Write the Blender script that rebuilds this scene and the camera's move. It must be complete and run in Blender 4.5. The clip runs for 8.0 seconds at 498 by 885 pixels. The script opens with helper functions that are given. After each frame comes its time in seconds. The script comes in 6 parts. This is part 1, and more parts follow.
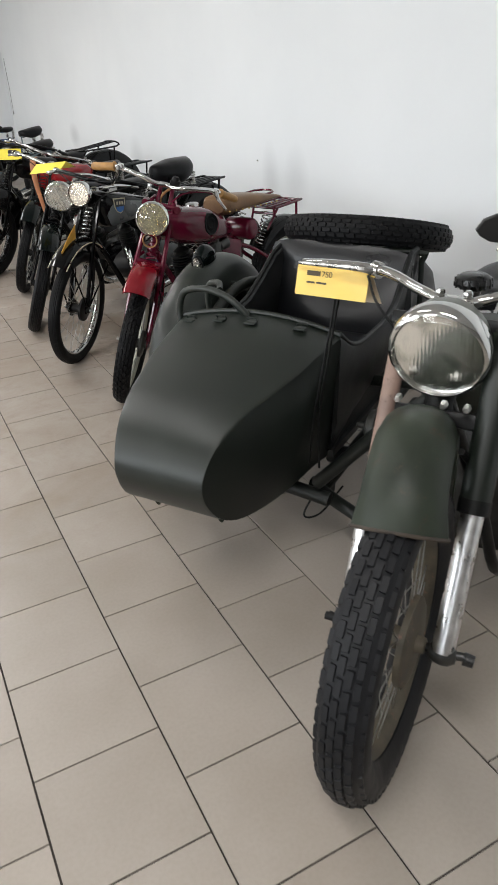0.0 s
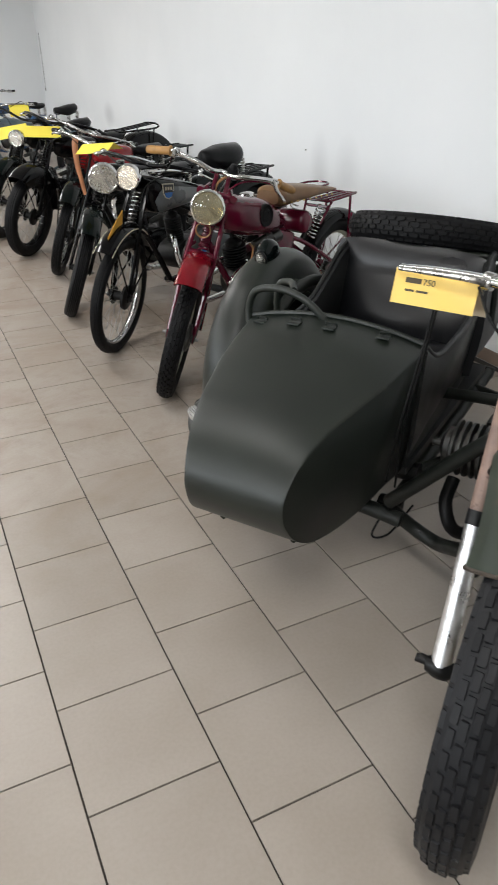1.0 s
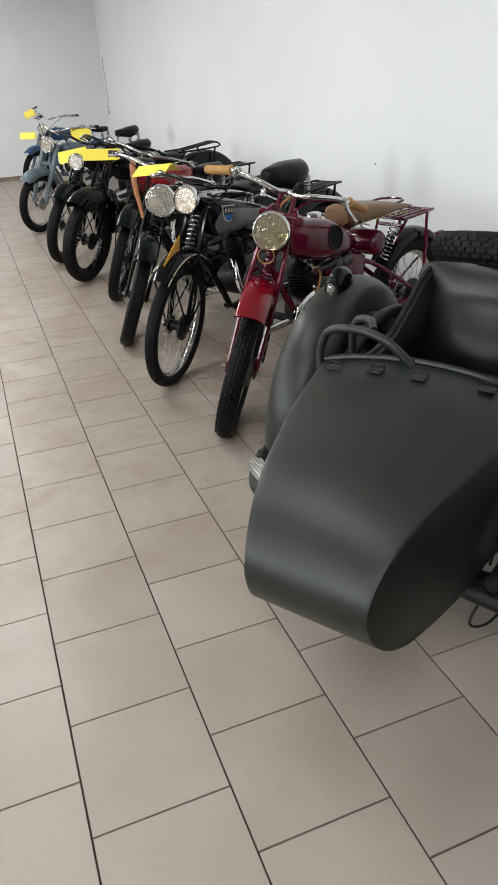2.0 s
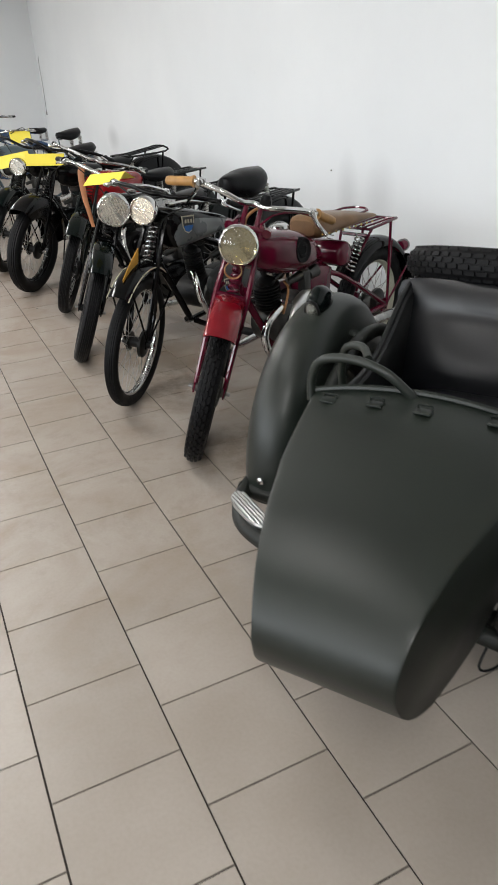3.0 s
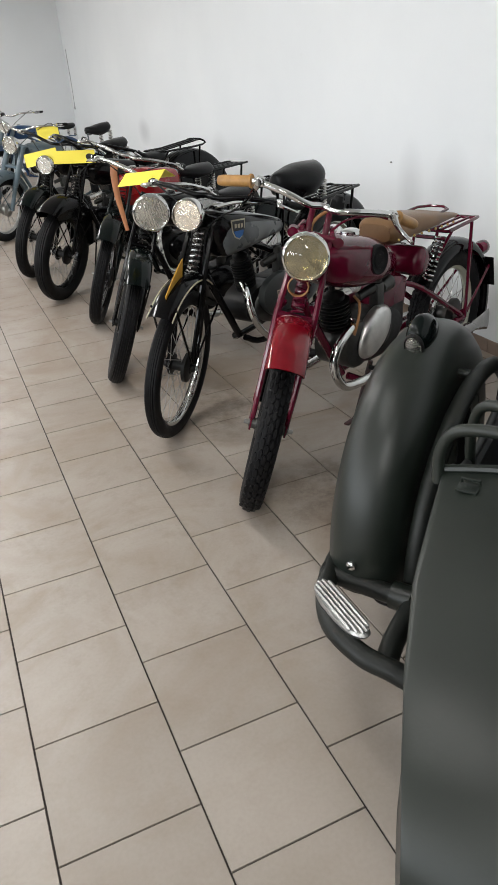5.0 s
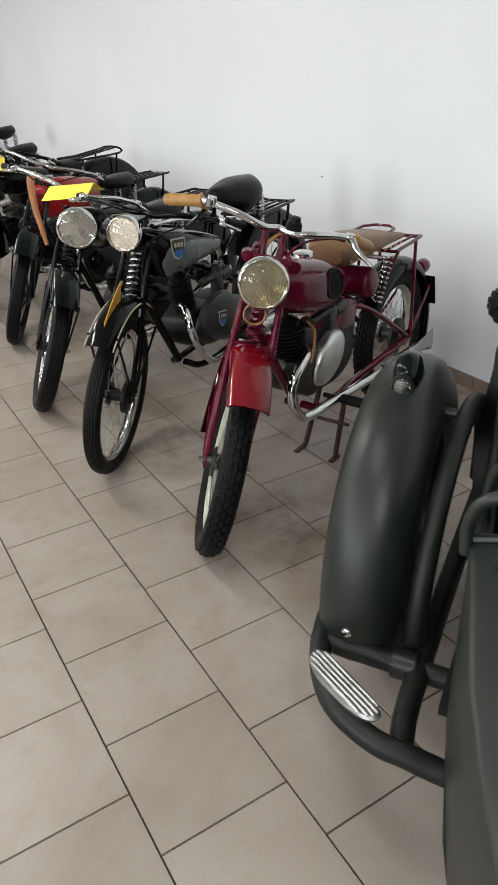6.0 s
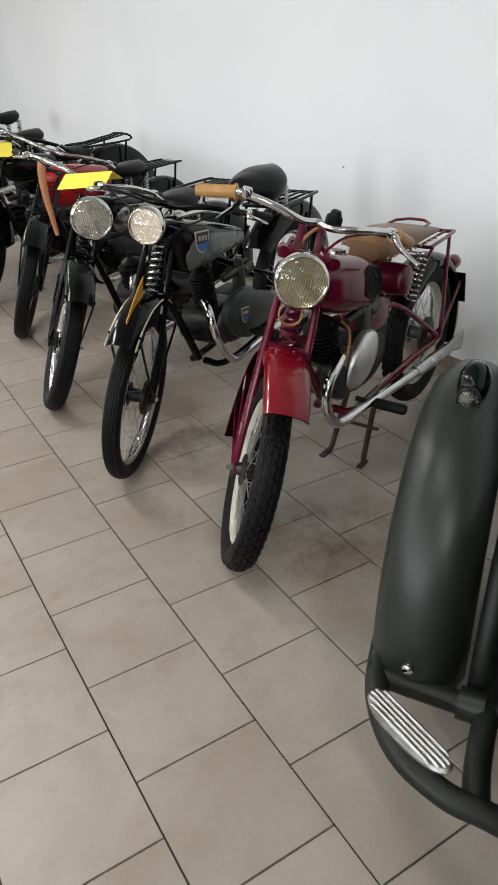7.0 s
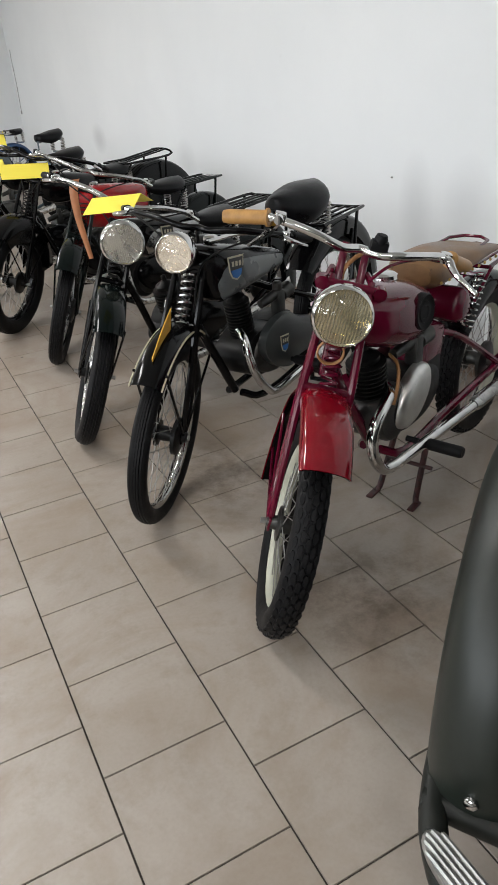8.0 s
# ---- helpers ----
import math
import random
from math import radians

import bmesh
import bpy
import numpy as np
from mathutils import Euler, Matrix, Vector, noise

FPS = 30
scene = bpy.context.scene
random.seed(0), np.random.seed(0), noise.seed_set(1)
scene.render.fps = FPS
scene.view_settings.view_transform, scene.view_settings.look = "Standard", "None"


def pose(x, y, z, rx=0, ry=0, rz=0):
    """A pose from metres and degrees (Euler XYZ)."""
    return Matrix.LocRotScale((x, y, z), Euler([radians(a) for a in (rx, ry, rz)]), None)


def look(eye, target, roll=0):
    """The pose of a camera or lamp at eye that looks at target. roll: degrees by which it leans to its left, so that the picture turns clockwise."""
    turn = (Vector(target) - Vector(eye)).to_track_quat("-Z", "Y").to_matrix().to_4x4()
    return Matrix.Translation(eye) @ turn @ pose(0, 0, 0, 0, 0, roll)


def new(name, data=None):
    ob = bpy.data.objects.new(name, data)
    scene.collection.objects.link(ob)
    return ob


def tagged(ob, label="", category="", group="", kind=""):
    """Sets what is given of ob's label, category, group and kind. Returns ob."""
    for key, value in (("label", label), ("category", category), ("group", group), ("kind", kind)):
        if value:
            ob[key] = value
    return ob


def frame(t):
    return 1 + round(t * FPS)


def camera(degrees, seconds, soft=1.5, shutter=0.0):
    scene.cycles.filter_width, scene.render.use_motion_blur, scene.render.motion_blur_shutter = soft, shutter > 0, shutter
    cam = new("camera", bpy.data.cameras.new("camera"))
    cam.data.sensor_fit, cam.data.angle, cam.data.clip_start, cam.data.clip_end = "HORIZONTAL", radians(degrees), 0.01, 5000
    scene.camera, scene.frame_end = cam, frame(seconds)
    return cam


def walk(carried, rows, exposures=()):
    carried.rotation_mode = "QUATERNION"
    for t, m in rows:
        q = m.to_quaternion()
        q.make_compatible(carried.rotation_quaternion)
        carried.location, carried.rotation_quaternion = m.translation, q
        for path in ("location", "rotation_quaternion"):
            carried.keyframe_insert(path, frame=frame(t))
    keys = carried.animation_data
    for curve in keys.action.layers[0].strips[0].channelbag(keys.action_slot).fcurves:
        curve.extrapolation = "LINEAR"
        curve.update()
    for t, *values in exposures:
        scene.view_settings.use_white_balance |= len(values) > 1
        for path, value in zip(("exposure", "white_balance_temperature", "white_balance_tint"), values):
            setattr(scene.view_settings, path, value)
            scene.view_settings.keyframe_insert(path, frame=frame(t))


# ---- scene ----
cam = camera(39.4, 8.0, shutter=0.4)
PATH = [
    (0, (-0.31, -3.075, 1.51), (0.469, -1.49, 0.572), -3.4),
    (0.5, (-0.367, -2.949, 1.519), (0.437, -1.369, 0.593), -2.4),
    (1, (-0.402, -2.853, 1.511), (0.346, -1.27, 0.544), -1.0),
    (1.5, (-0.348, -2.712, 1.493), (0.273, -1.069, 0.536), -3.1),
    (1.7, (-0.288, -2.623, 1.481), (0.305, -0.951, 0.558), -3.6),
    (2.8, (-0.272, -2.394, 1.494), (0.414, -0.769, 0.552), -3.1),
    (3, (-0.308, -2.333, 1.508), (0.428, -0.725, 0.576), -3.0),
    (3.5, (-0.402, -2.199, 1.514), (0.383, -0.603, 0.6), -1.6),
    (4, (-0.382, -2.095, 1.503), (0.338, -0.479, 0.57), -2.2),
    (4.2, (-0.292, -2.015, 1.494), (0.362, -0.373, 0.559), -4.7),
    (5.3, (-0.218, -1.777, 1.477), (0.447, -0.15, 0.523), -4.3),
    (5.5, (-0.221, -1.732, 1.484), (0.516, -0.135, 0.532), -3.5),
    (6, (-0.259, -1.561, 1.498), (0.628, -0.039, 0.55), -2.5),
    (6.5, (-0.304, -1.45, 1.5), (0.617, 0.046, 0.545), -1.3),
    (7, (-0.281, -1.376, 1.484), (0.608, 0.13, 0.512), -1.8),
    (7.5, (-0.184, -1.253, 1.483), (0.644, 0.305, 0.542), -3.3),
    (8, (-0.11, -1.176, 1.487), (0.657, 0.409, 0.537), -4.4),
]
walk(cam, [(t, look(eye, target, roll)) for t, eye, target, roll in PATH], exposures=[(0.0, 0.26), (3.0, 0.27), (6.0, 0.27), (8.0, 0.18)])

# ---- light: daylight through the windows of the far side ----
ROOM_X0, ROOM_Y0, ROOM_Y1, ROOM_H = -6.6, -9.0, 12.35, 3.3
WALL_X, WALL_Y, WALL_SLOPE = 2.38, 0.8, 0.0155   # the display wall, slightly out of square
WINDOWS = [(-7.8, 2.2), (-4.6, 2.2), (-1.4, 2.2), (1.8, 2.2), (5.0, 2.2), (8.4, 2.2)]   # start along y, width; unseen, the first added to light up the headlamps
WIN_Z0, WIN_Z1 = 1.45, 3.05

world = bpy.data.worlds.new("sky")
scene.world = world
world.use_nodes = True
wn = world.node_tree.nodes
sky = wn.new("ShaderNodeTexSky")
sky.sky_type = 'NISHITA'
sky.sun_disc = False
sky.sun_elevation = radians(42)
sky.sun_rotation = radians(60)
world.node_tree.links.new(sky.outputs[0], wn["Background"].inputs[0])
wn["Background"].inputs[1].default_value = 0.10

for y0, w in WINDOWS:
    ld = bpy.data.lights.new("window_light", 'AREA')
    ld.shape, ld.size, ld.size_y = 'RECTANGLE', w, WIN_Z1 - WIN_Z0
    ld.energy, ld.color = (40.0 if y0 < -6 else 104.0 if y0 < -3 else 98.0 if y0 < 1 else 58.0 if y0 < 4 else 32.0), (0.93, 0.97, 1.0)   # watts set window by window to fit floor and nose brightness
    lo = new("window_light", ld)
    lo.matrix_world = look((ROOM_X0 + 0.02, y0 + w / 2, (WIN_Z0 + WIN_Z1) / 2), (2.0, y0 + w / 2, 0.9))
CEILING_WATTS = 40.0
scene.view_settings.exposure = 0.0

# ---- materials ----
def node_mat(name):
    m = bpy.data.materials.new(name)
    m.use_nodes = True
    nt = m.node_tree
    return m, nt, nt.nodes["Principled BSDF"]


def noise_tex(nt, scale, detail=4.0, rough=0.55, coords="Object"):
    tc = nt.nodes.new("ShaderNodeTexCoord")
    n = nt.nodes.new("ShaderNodeTexNoise")
    n.inputs["Scale"].default_value = scale
    n.inputs["Detail"].default_value = detail
    n.inputs["Roughness"].default_value = rough
    nt.links.new(tc.outputs[coords], n.inputs["Vector"])
    return n


def ramp(nt, src, stops):
    r = nt.nodes.new("ShaderNodeValToRGB")
    e = r.color_ramp.elements
    while len(e) < len(stops):
        e.new(0.5)
    for el, (p, c) in zip(e, stops):
        el.position = p
        el.color = (*c, 1.0) if len(c) == 3 else c
    nt.links.new(src, r.inputs[0])
    return r


def bump(nt, p, src, strength, dist):
    b = nt.nodes.new("ShaderNodeBump")
    b.inputs["Strength"].default_value = strength
    b.inputs["Distance"].default_value = dist
    nt.links.new(src, b.inputs["Height"])
    nt.links.new(b.outputs[0], p.inputs["Normal"])
    return b


def mixc(nt, fac, a, b):
    m = nt.nodes.new("ShaderNodeMix")
    m.data_type = 'RGBA'
    for sock, v in ((m.inputs[6], a), (m.inputs[7], b)):
        if isinstance(v, tuple):
            sock.default_value = (*v, 1.0)
        else:
            nt.links.new(v, sock)
    if isinstance(fac, float):
        m.inputs[0].default_value = fac
    else:
        nt.links.new(fac, m.inputs[0])
    return m.outputs[2]


def surface(name, col, rough=0.5, metal=0.0, vary=0.15, scale=9.0, fine=140.0, rvar=0.12, relief=0.0, coat=0.0, wear=None, wear_at=0.68, spec=0.5):
    """Paint, metal, rubber or leather: broad tone shifts, fine grain, uneven gloss, optional worn patches."""
    m, nt, p = node_mat(name)
    broad, grain = noise_tex(nt, scale), noise_tex(nt, fine, 3.0, 0.6)
    dark = tuple(c * (1 - vary) for c in col)
    light = tuple(min(1.0, c * (1 + vary)) for c in col)
    base = ramp(nt, broad.outputs[0], [(0.3, dark), (0.7, light)]).outputs[0]
    if wear:
        spots = noise_tex(nt, scale * 3.1, 8.0, 0.7)
        mask = ramp(nt, spots.outputs[0], [(wear_at - 0.02, (0, 0, 0)), (wear_at + 0.05, (1, 1, 1))]).outputs[0]
        base = mixc(nt, mask, base, wear)
    nt.links.new(base, p.inputs["Base Color"])
    rr = ramp(nt, broad.outputs[0], [(0.25, (max(0.02, rough - rvar),) * 3), (0.75, (min(1, rough + rvar),) * 3)])
    nt.links.new(rr.outputs[0], p.inputs["Roughness"])
    p.inputs["Metallic"].default_value = metal
    p.inputs["Specular IOR Level"].default_value = spec
    p.inputs["Coat Weight"].default_value = coat
    p.inputs["Coat Roughness"].default_value = 0.12
    if relief:
        bump(nt, p, grain.outputs[0], 0.5, relief)
    return m


RED = surface("dark_red_paint", (0.085, 0.0032, 0.016), 0.12, vary=0.25, rvar=0.05, wear=(0.06, 0.012, 0.012), wear_at=0.74)
RED_BRIGHT = surface("bright_red_paint", (0.155, 0.0026, 0.0085), 0.09, vary=0.15, rvar=0.03, scale=14.0, wear=(0.15, 0.010, 0.014), wear_at=0.78)
RED_TANK = surface("red_tank_paint", (0.26, 0.006, 0.008), 0.22)
BLACK = surface("black_enamel", (0.0022, 0.0022, 0.0025), 0.13, vary=0.3, rvar=0.05, spec=0.2)
BLACK_GREEN = surface("green_black_enamel", (0.0022, 0.0045, 0.0042), 0.14, vary=0.3, rvar=0.05, spec=0.2)
STAND_RED = surface("oily_rusty_red_paint", (0.040, 0.008, 0.008), 0.45, vary=0.5, scale=22.0, rvar=0.15, wear=(0.012, 0.008, 0.007), wear_at=0.54)
GREY = surface("grey_enamel", (0.095, 0.105, 0.107), 0.28, vary=0.10, rvar=0.05)
GREY_CASE = surface("dark_grey_case_enamel", (0.026, 0.030, 0.030), 0.34, vary=0.2, rvar=0.08, scale=12.0, wear=(0.10, 0.10, 0.10), wear_at=0.70)
BLUEGREY = surface("blue_grey_enamel", (0.075, 0.11, 0.13), 0.35, vary=0.15, coat=0.2)
BLUE = surface("blue_enamel", (0.018, 0.06, 0.15), 0.35, coat=0.2)
OLIVE = surface("olive_drab_paint", (0.0088, 0.0122, 0.0092), 0.41, vary=0.20, scale=5.0, rvar=0.05, relief=0.0004, wear=(0.015, 0.0185, 0.014), wear_at=0.70, spec=0.43)
# darker copy of OLIVE: the tub's shaded side put into the colour
OLIVE_SHADED = surface("shaded_olive_paint", (0.0042, 0.0048, 0.0048), 0.42, vary=0.3, scale=6.0, rvar=0.08, relief=0.0004, wear=(0.008, 0.009, 0.0085), wear_at=0.70, spec=0.35)
OLIVE_FRAME = surface("dirty_olive_frame_paint", (0.008, 0.0095, 0.0078), 0.48, vary=0.4, scale=14.0, rvar=0.12, relief=0.0008, wear=(0.020, 0.017, 0.012), wear_at=0.62, spec=0.3)
OLIVE_OLD = surface("worn_olive_paint", (0.018, 0.024, 0.0155), 0.50, vary=0.45, scale=7.0, rvar=0.10, relief=0.0006, wear=(0.034, 0.026, 0.016), wear_at=0.60, spec=0.30)
RUST_EDGE = surface("rusty_hem", (0.036, 0.026, 0.018), 0.6, vary=0.4, scale=22.0)
RUST = surface("rusty_pink_primer", (0.22, 0.145, 0.115), 0.6, vary=0.3, scale=14.0, wear=(0.10, 0.06, 0.045), wear_at=0.60)
RUBBER = surface("tyre_rubber", (0.0055, 0.0055, 0.006), 0.55, vary=0.3, scale=12.0, relief=0.0006, spec=0.15)
RUBBER_DUSTY = surface("dusty_tyre_rubber", (0.0095, 0.0098, 0.011), 0.52, vary=0.35, scale=14.0, relief=0.0006, spec=0.2)
LEATHER_BLACK = surface("black_leather", (0.004, 0.0042, 0.005), 0.36, vary=0.3, scale=7.0, rvar=0.12, relief=0.001, wear=(0.008, 0.008, 0.011), wear_at=0.64, spec=0.2)
LEATHER_SEAT = surface("creased_black_leather", (0.0046, 0.0050, 0.0064), 0.33, vary=0.25, scale=4.0, rvar=0.08, relief=0.0005, wear=(0.0058, 0.0062, 0.0080), wear_at=0.60, spec=0.42)
LEATHER_BROWN = surface("brown_leather", (0.16, 0.085, 0.036), 0.42, vary=0.3, scale=8.0, relief=0.001, wear=(0.07, 0.035, 0.018), wear_at=0.62)
STRAP = surface("tan_strap", (0.42, 0.17, 0.075), 0.5, vary=0.2, relief=0.001)
GRIP = surface("amber_rubber_grip", (0.36, 0.19, 0.055), 0.45, vary=0.25, scale=30.0)
CHROME = surface("chrome", (0.62, 0.62, 0.61), 0.08, 1.0, vary=0.1, rvar=0.04, scale=20.0)
CHROME_OLD = surface("pitted_chrome", (0.52, 0.51, 0.49), 0.28, 1.0, vary=0.25, rvar=0.15, scale=26.0, wear=(0.20, 0.13, 0.08), wear_at=0.72)
ALLOY = surface("cast_alloy", (0.40, 0.40, 0.39), 0.42, 1.0, vary=0.2, relief=0.0006, scale=14.0)
ALLOY_DARK = surface("oily_cast_alloy", (0.065, 0.065, 0.062), 0.40, 0.9, vary=0.35, scale=16.0, relief=0.001)
IRON = surface("dark_cast_iron", (0.006, 0.006, 0.006), 0.42, 0.0, vary=0.4, scale=18.0, spec=0.2)
ALLOY_BRIGHT = surface("polished_alloy", (0.62, 0.62, 0.60), 0.36, 1.0, vary=0.12, rvar=0.08, scale=18.0, wear=(0.42, 0.41, 0.39), wear_at=0.66)
STEEL = surface("spoke_steel", (0.36, 0.36, 0.35), 0.35, 1.0)
CHROME_BRUSHED = surface("scratched_chrome", (0.74, 0.74, 0.74), 0.33, 1.0, vary=0.16, rvar=0.12, scale=40.0, relief=0.0012, fine=60.0)
RIM_DUSTY = surface("dusty_rubbed_rim_paint", (0.075, 0.062, 0.042), 0.62, vary=0.45, scale=16.0, relief=0.0006, wear=(0.16, 0.09, 0.06), wear_at=0.62)
OLIVE_GREY = surface("rubbed_grey_olive_paint", (0.11, 0.115, 0.10), 0.42, vary=0.25, scale=9.0, rvar=0.08, wear=(0.045, 0.05, 0.042), wear_at=0.58)
RUBBER_MIRROR = surface("black_plastic", (0.008, 0.008, 0.008), 0.3)
CHROME_DULL = surface("dull_chrome", (0.42, 0.42, 0.41), 0.24, 1.0, vary=0.2, rvar=0.1, scale=20.0)
RIM_CREAM = surface("cream_rim", (0.42, 0.42, 0.34), 0.4, vary=0.12)
BRASS = surface("brass", (0.42, 0.29, 0.10), 0.35, 1.0, vary=0.3)
CABLE = surface("black_cable", (0.006, 0.006, 0.006), 0.5, spec=0.2)
CABLE_GREY = surface("grey_cable", (0.22, 0.22, 0.22), 0.5)
CABLE_TAN = surface("tan_cable", (0.30, 0.14, 0.05), 0.55)
YELLOW = surface("yellow_card", (0.84, 0.70, 0.07), 0.55, vary=0.03)
YELLOW_PALE = surface("golden_card", (0.82, 0.56, 0.13), 0.55, vary=0.03)
CARD_BACK = surface("buff_card", (0.62, 0.52, 0.38), 0.7, vary=0.05)
INK = surface("card_ink", (0.06, 0.045, 0.02), 0.6)
CREAM_LINE = surface("cream_lining", (0.55, 0.50, 0.36), 0.4)
BADGE_BLUE = surface("badge_blue", (0.02, 0.13, 0.40), 0.3)
BADGE_CREAM = surface("badge_cream", (0.50, 0.46, 0.34), 0.35)
BADGE_DARK = surface("badge_black", (0.015, 0.015, 0.015), 0.35)
AMBER = surface("amber_leaflet", (0.62, 0.33, 0.03), 0.5)


def lens_glass(name="clear_lamp_glass", sheen=0.03):
    """Clear lamp glass: what lies behind shows through, with a wavy gloss on top."""
    m, nt, p = node_mat(name)
    nt.nodes.remove(p)
    clear, gloss, mix, fres = (nt.nodes.new(k) for k in ("ShaderNodeBsdfTransparent", "ShaderNodeBsdfGlossy", "ShaderNodeMixShader", "ShaderNodeLayerWeight"))
    clear.inputs["Color"].default_value = (0.985, 0.985, 0.972, 1)
    gloss.inputs["Roughness"].default_value = 0.04
    b = nt.nodes.new("ShaderNodeBump")
    b.inputs["Strength"].default_value, b.inputs["Distance"].default_value = 0.3, 0.0006
    nt.links.new(noise_tex(nt, 60.0, 2.0).outputs[0], b.inputs["Height"])
    nt.links.new(b.outputs[0], gloss.inputs["Normal"])
    nt.links.new(ramp(nt, fres.outputs["Facing"], [(0.0, (sheen,) * 3), (0.6, (sheen * 2,) * 3), (0.85, (0.20,) * 3), (1.0, (0.7,) * 3)]).outputs[0], mix.inputs[0])
    nt.links.new(clear.outputs[0], mix.inputs[1])
    nt.links.new(gloss.outputs[0], mix.inputs[2])
    nt.links.new(mix.outputs[0], nt.nodes["Material Output"].inputs["Surface"])
    return m


def reflector_mat(name, col, rough=0.20, flutes=0.5):
    """Old silvering behind pressed glass: bright, spotted, its image broken up by upright flutes."""
    m, nt, p = node_mat(name)
    broad = noise_tex(nt, 14.0, 4.0, 0.6)
    nt.links.new(ramp(nt, broad.outputs[0], [(0.28, tuple(c * 0.55 for c in col)), (0.52, col)]).outputs[0], p.inputs["Base Color"])
    p.inputs["Metallic"].default_value = 1.0
    nt.links.new(ramp(nt, broad.outputs[0], [(0.35, (rough * 1.5,) * 3), (0.65, (rough,) * 3)]).outputs[0], p.inputs["Roughness"])
    tc = nt.nodes.new("ShaderNodeTexCoord")
    w = nt.nodes.new("ShaderNodeTexWave")
    w.bands_direction = 'Y'
    w.inputs["Scale"].default_value = 38.0
    w.inputs["Distortion"].default_value = 2.2
    w.inputs["Detail"].default_value = 1.0
    nt.links.new(tc.outputs["Object"], w.inputs["Vector"])
    lumps = noise_tex(nt, 48.0, 2.0, 0.5)
    both = nt.nodes.new("ShaderNodeMath")
    both.operation = 'MULTIPLY'
    nt.links.new(w.outputs["Fac"], both.inputs[0])
    nt.links.new(lumps.outputs[0], both.inputs[1])
    bump(nt, p, both.outputs[0], flutes, 0.0016)
    return m


LENS = lens_glass()
GLASS_RIB = lens_glass("pressed_glass_rib", 0.30)
REFLECTOR = reflector_mat("aged_reflector", (0.94, 0.95, 0.94), 0.20, 0.22)
REFLECTOR_CLEAR = reflector_mat("silvered_reflector", (0.96, 0.96, 0.95), 0.10, 0.14)
REFLECTOR_ROSE = reflector_mat("rosy_reflector", (0.84, 0.74, 0.63), 0.20, 0.08)
REFLECTOR_WARM = reflector_mat("warm_reflector", (0.90, 0.80, 0.55), 0.13, 0.14)


def tile_mat():
    m, nt, p = node_mat("beige_stoneware_tile")
    oi = nt.nodes.new("ShaderNodeObjectInfo")
    geo = nt.nodes.new("ShaderNodeNewGeometry")
    broad = nt.nodes.new("ShaderNodeTexNoise")
    broad.inputs["Scale"].default_value = 2.3
    broad.inputs["Detail"].default_value = 5
    nt.links.new(geo.outputs["Position"], broad.inputs["Vector"])
    fine = nt.nodes.new("ShaderNodeTexNoise")
    fine.inputs["Scale"].default_value = 95.0
    fine.inputs["Detail"].default_value = 4
    nt.links.new(geo.outputs["Position"], fine.inputs["Vector"])
    each = ramp(nt, oi.outputs["Random"], [(0.0, (0.285, 0.247, 0.212)), (1.0, (0.352, 0.312, 0.273))]).outputs[0]
    cloud = ramp(nt, broad.outputs[0], [(0.30, (0.262, 0.222, 0.184)), (0.72, (0.372, 0.332, 0.294))]).outputs[0]
    c = mixc(nt, 0.5, each, cloud)
    speck = ramp(nt, fine.outputs[0], [(0.30, (0.93, 0.925, 0.92)), (0.62, (1.0, 1.0, 1.0))]).outputs[0]
    mul = nt.nodes.new("ShaderNodeMix")
    mul.data_type, mul.blend_type = 'RGBA', 'MULTIPLY'
    mul.inputs[0].default_value = 0.8
    nt.links.new(c, mul.inputs[6])
    nt.links.new(speck, mul.inputs[7])
    dirt = nt.nodes.new("ShaderNodeTexNoise")
    dirt.inputs["Scale"].default_value = 7.0
    dirt.inputs["Detail"].default_value = 9
    dirt.inputs["Roughness"].default_value = 0.75
    nt.links.new(geo.outputs["Position"], dirt.inputs["Vector"])
    dm = ramp(nt, dirt.outputs[0], [(0.50, (0, 0, 0)), (0.74, (0.50, 0.50, 0.50))]).outputs[0]
    grit = nt.nodes.new("ShaderNodeTexVoronoi")
    grit.inputs["Scale"].default_value = 3.0
    nt.links.new(geo.outputs["Position"], grit.inputs["Vector"])
    gm = ramp(nt, grit.outputs["Distance"], [(0.022, (0.8, 0.8, 0.8)), (0.034, (0, 0, 0))]).outputs[0]
    sep = nt.nodes.new("ShaderNodeSeparateXYZ")
    nt.links.new(geo.outputs["Position"], sep.inputs[0])
    # fewer stains at low y: the brighter floor light there is put into colour
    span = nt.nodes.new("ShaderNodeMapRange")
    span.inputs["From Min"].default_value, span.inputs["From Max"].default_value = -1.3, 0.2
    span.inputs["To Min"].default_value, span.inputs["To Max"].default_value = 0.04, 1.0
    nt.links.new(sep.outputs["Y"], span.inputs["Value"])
    stains_by_light = nt.nodes.new("ShaderNodeMix")
    stains_by_light.data_type, stains_by_light.blend_type = 'RGBA', 'MULTIPLY'
    stains_by_light.inputs[0].default_value = 1.0
    nt.links.new(dm, stains_by_light.inputs[6])
    nt.links.new(span.outputs[0], stains_by_light.inputs[7])
    dirty = mixc(nt, stains_by_light.outputs[2], mul.outputs[2], (0.175, 0.130, 0.090))
    smear = nt.nodes.new("ShaderNodeTexNoise")
    smear.inputs["Scale"].default_value = 1.9
    smear.inputs["Detail"].default_value = 7
    smear.inputs["Roughness"].default_value = 0.62
    smear.inputs["Distortion"].default_value = 1.4
    nt.links.new(geo.outputs["Position"], smear.inputs["Vector"])
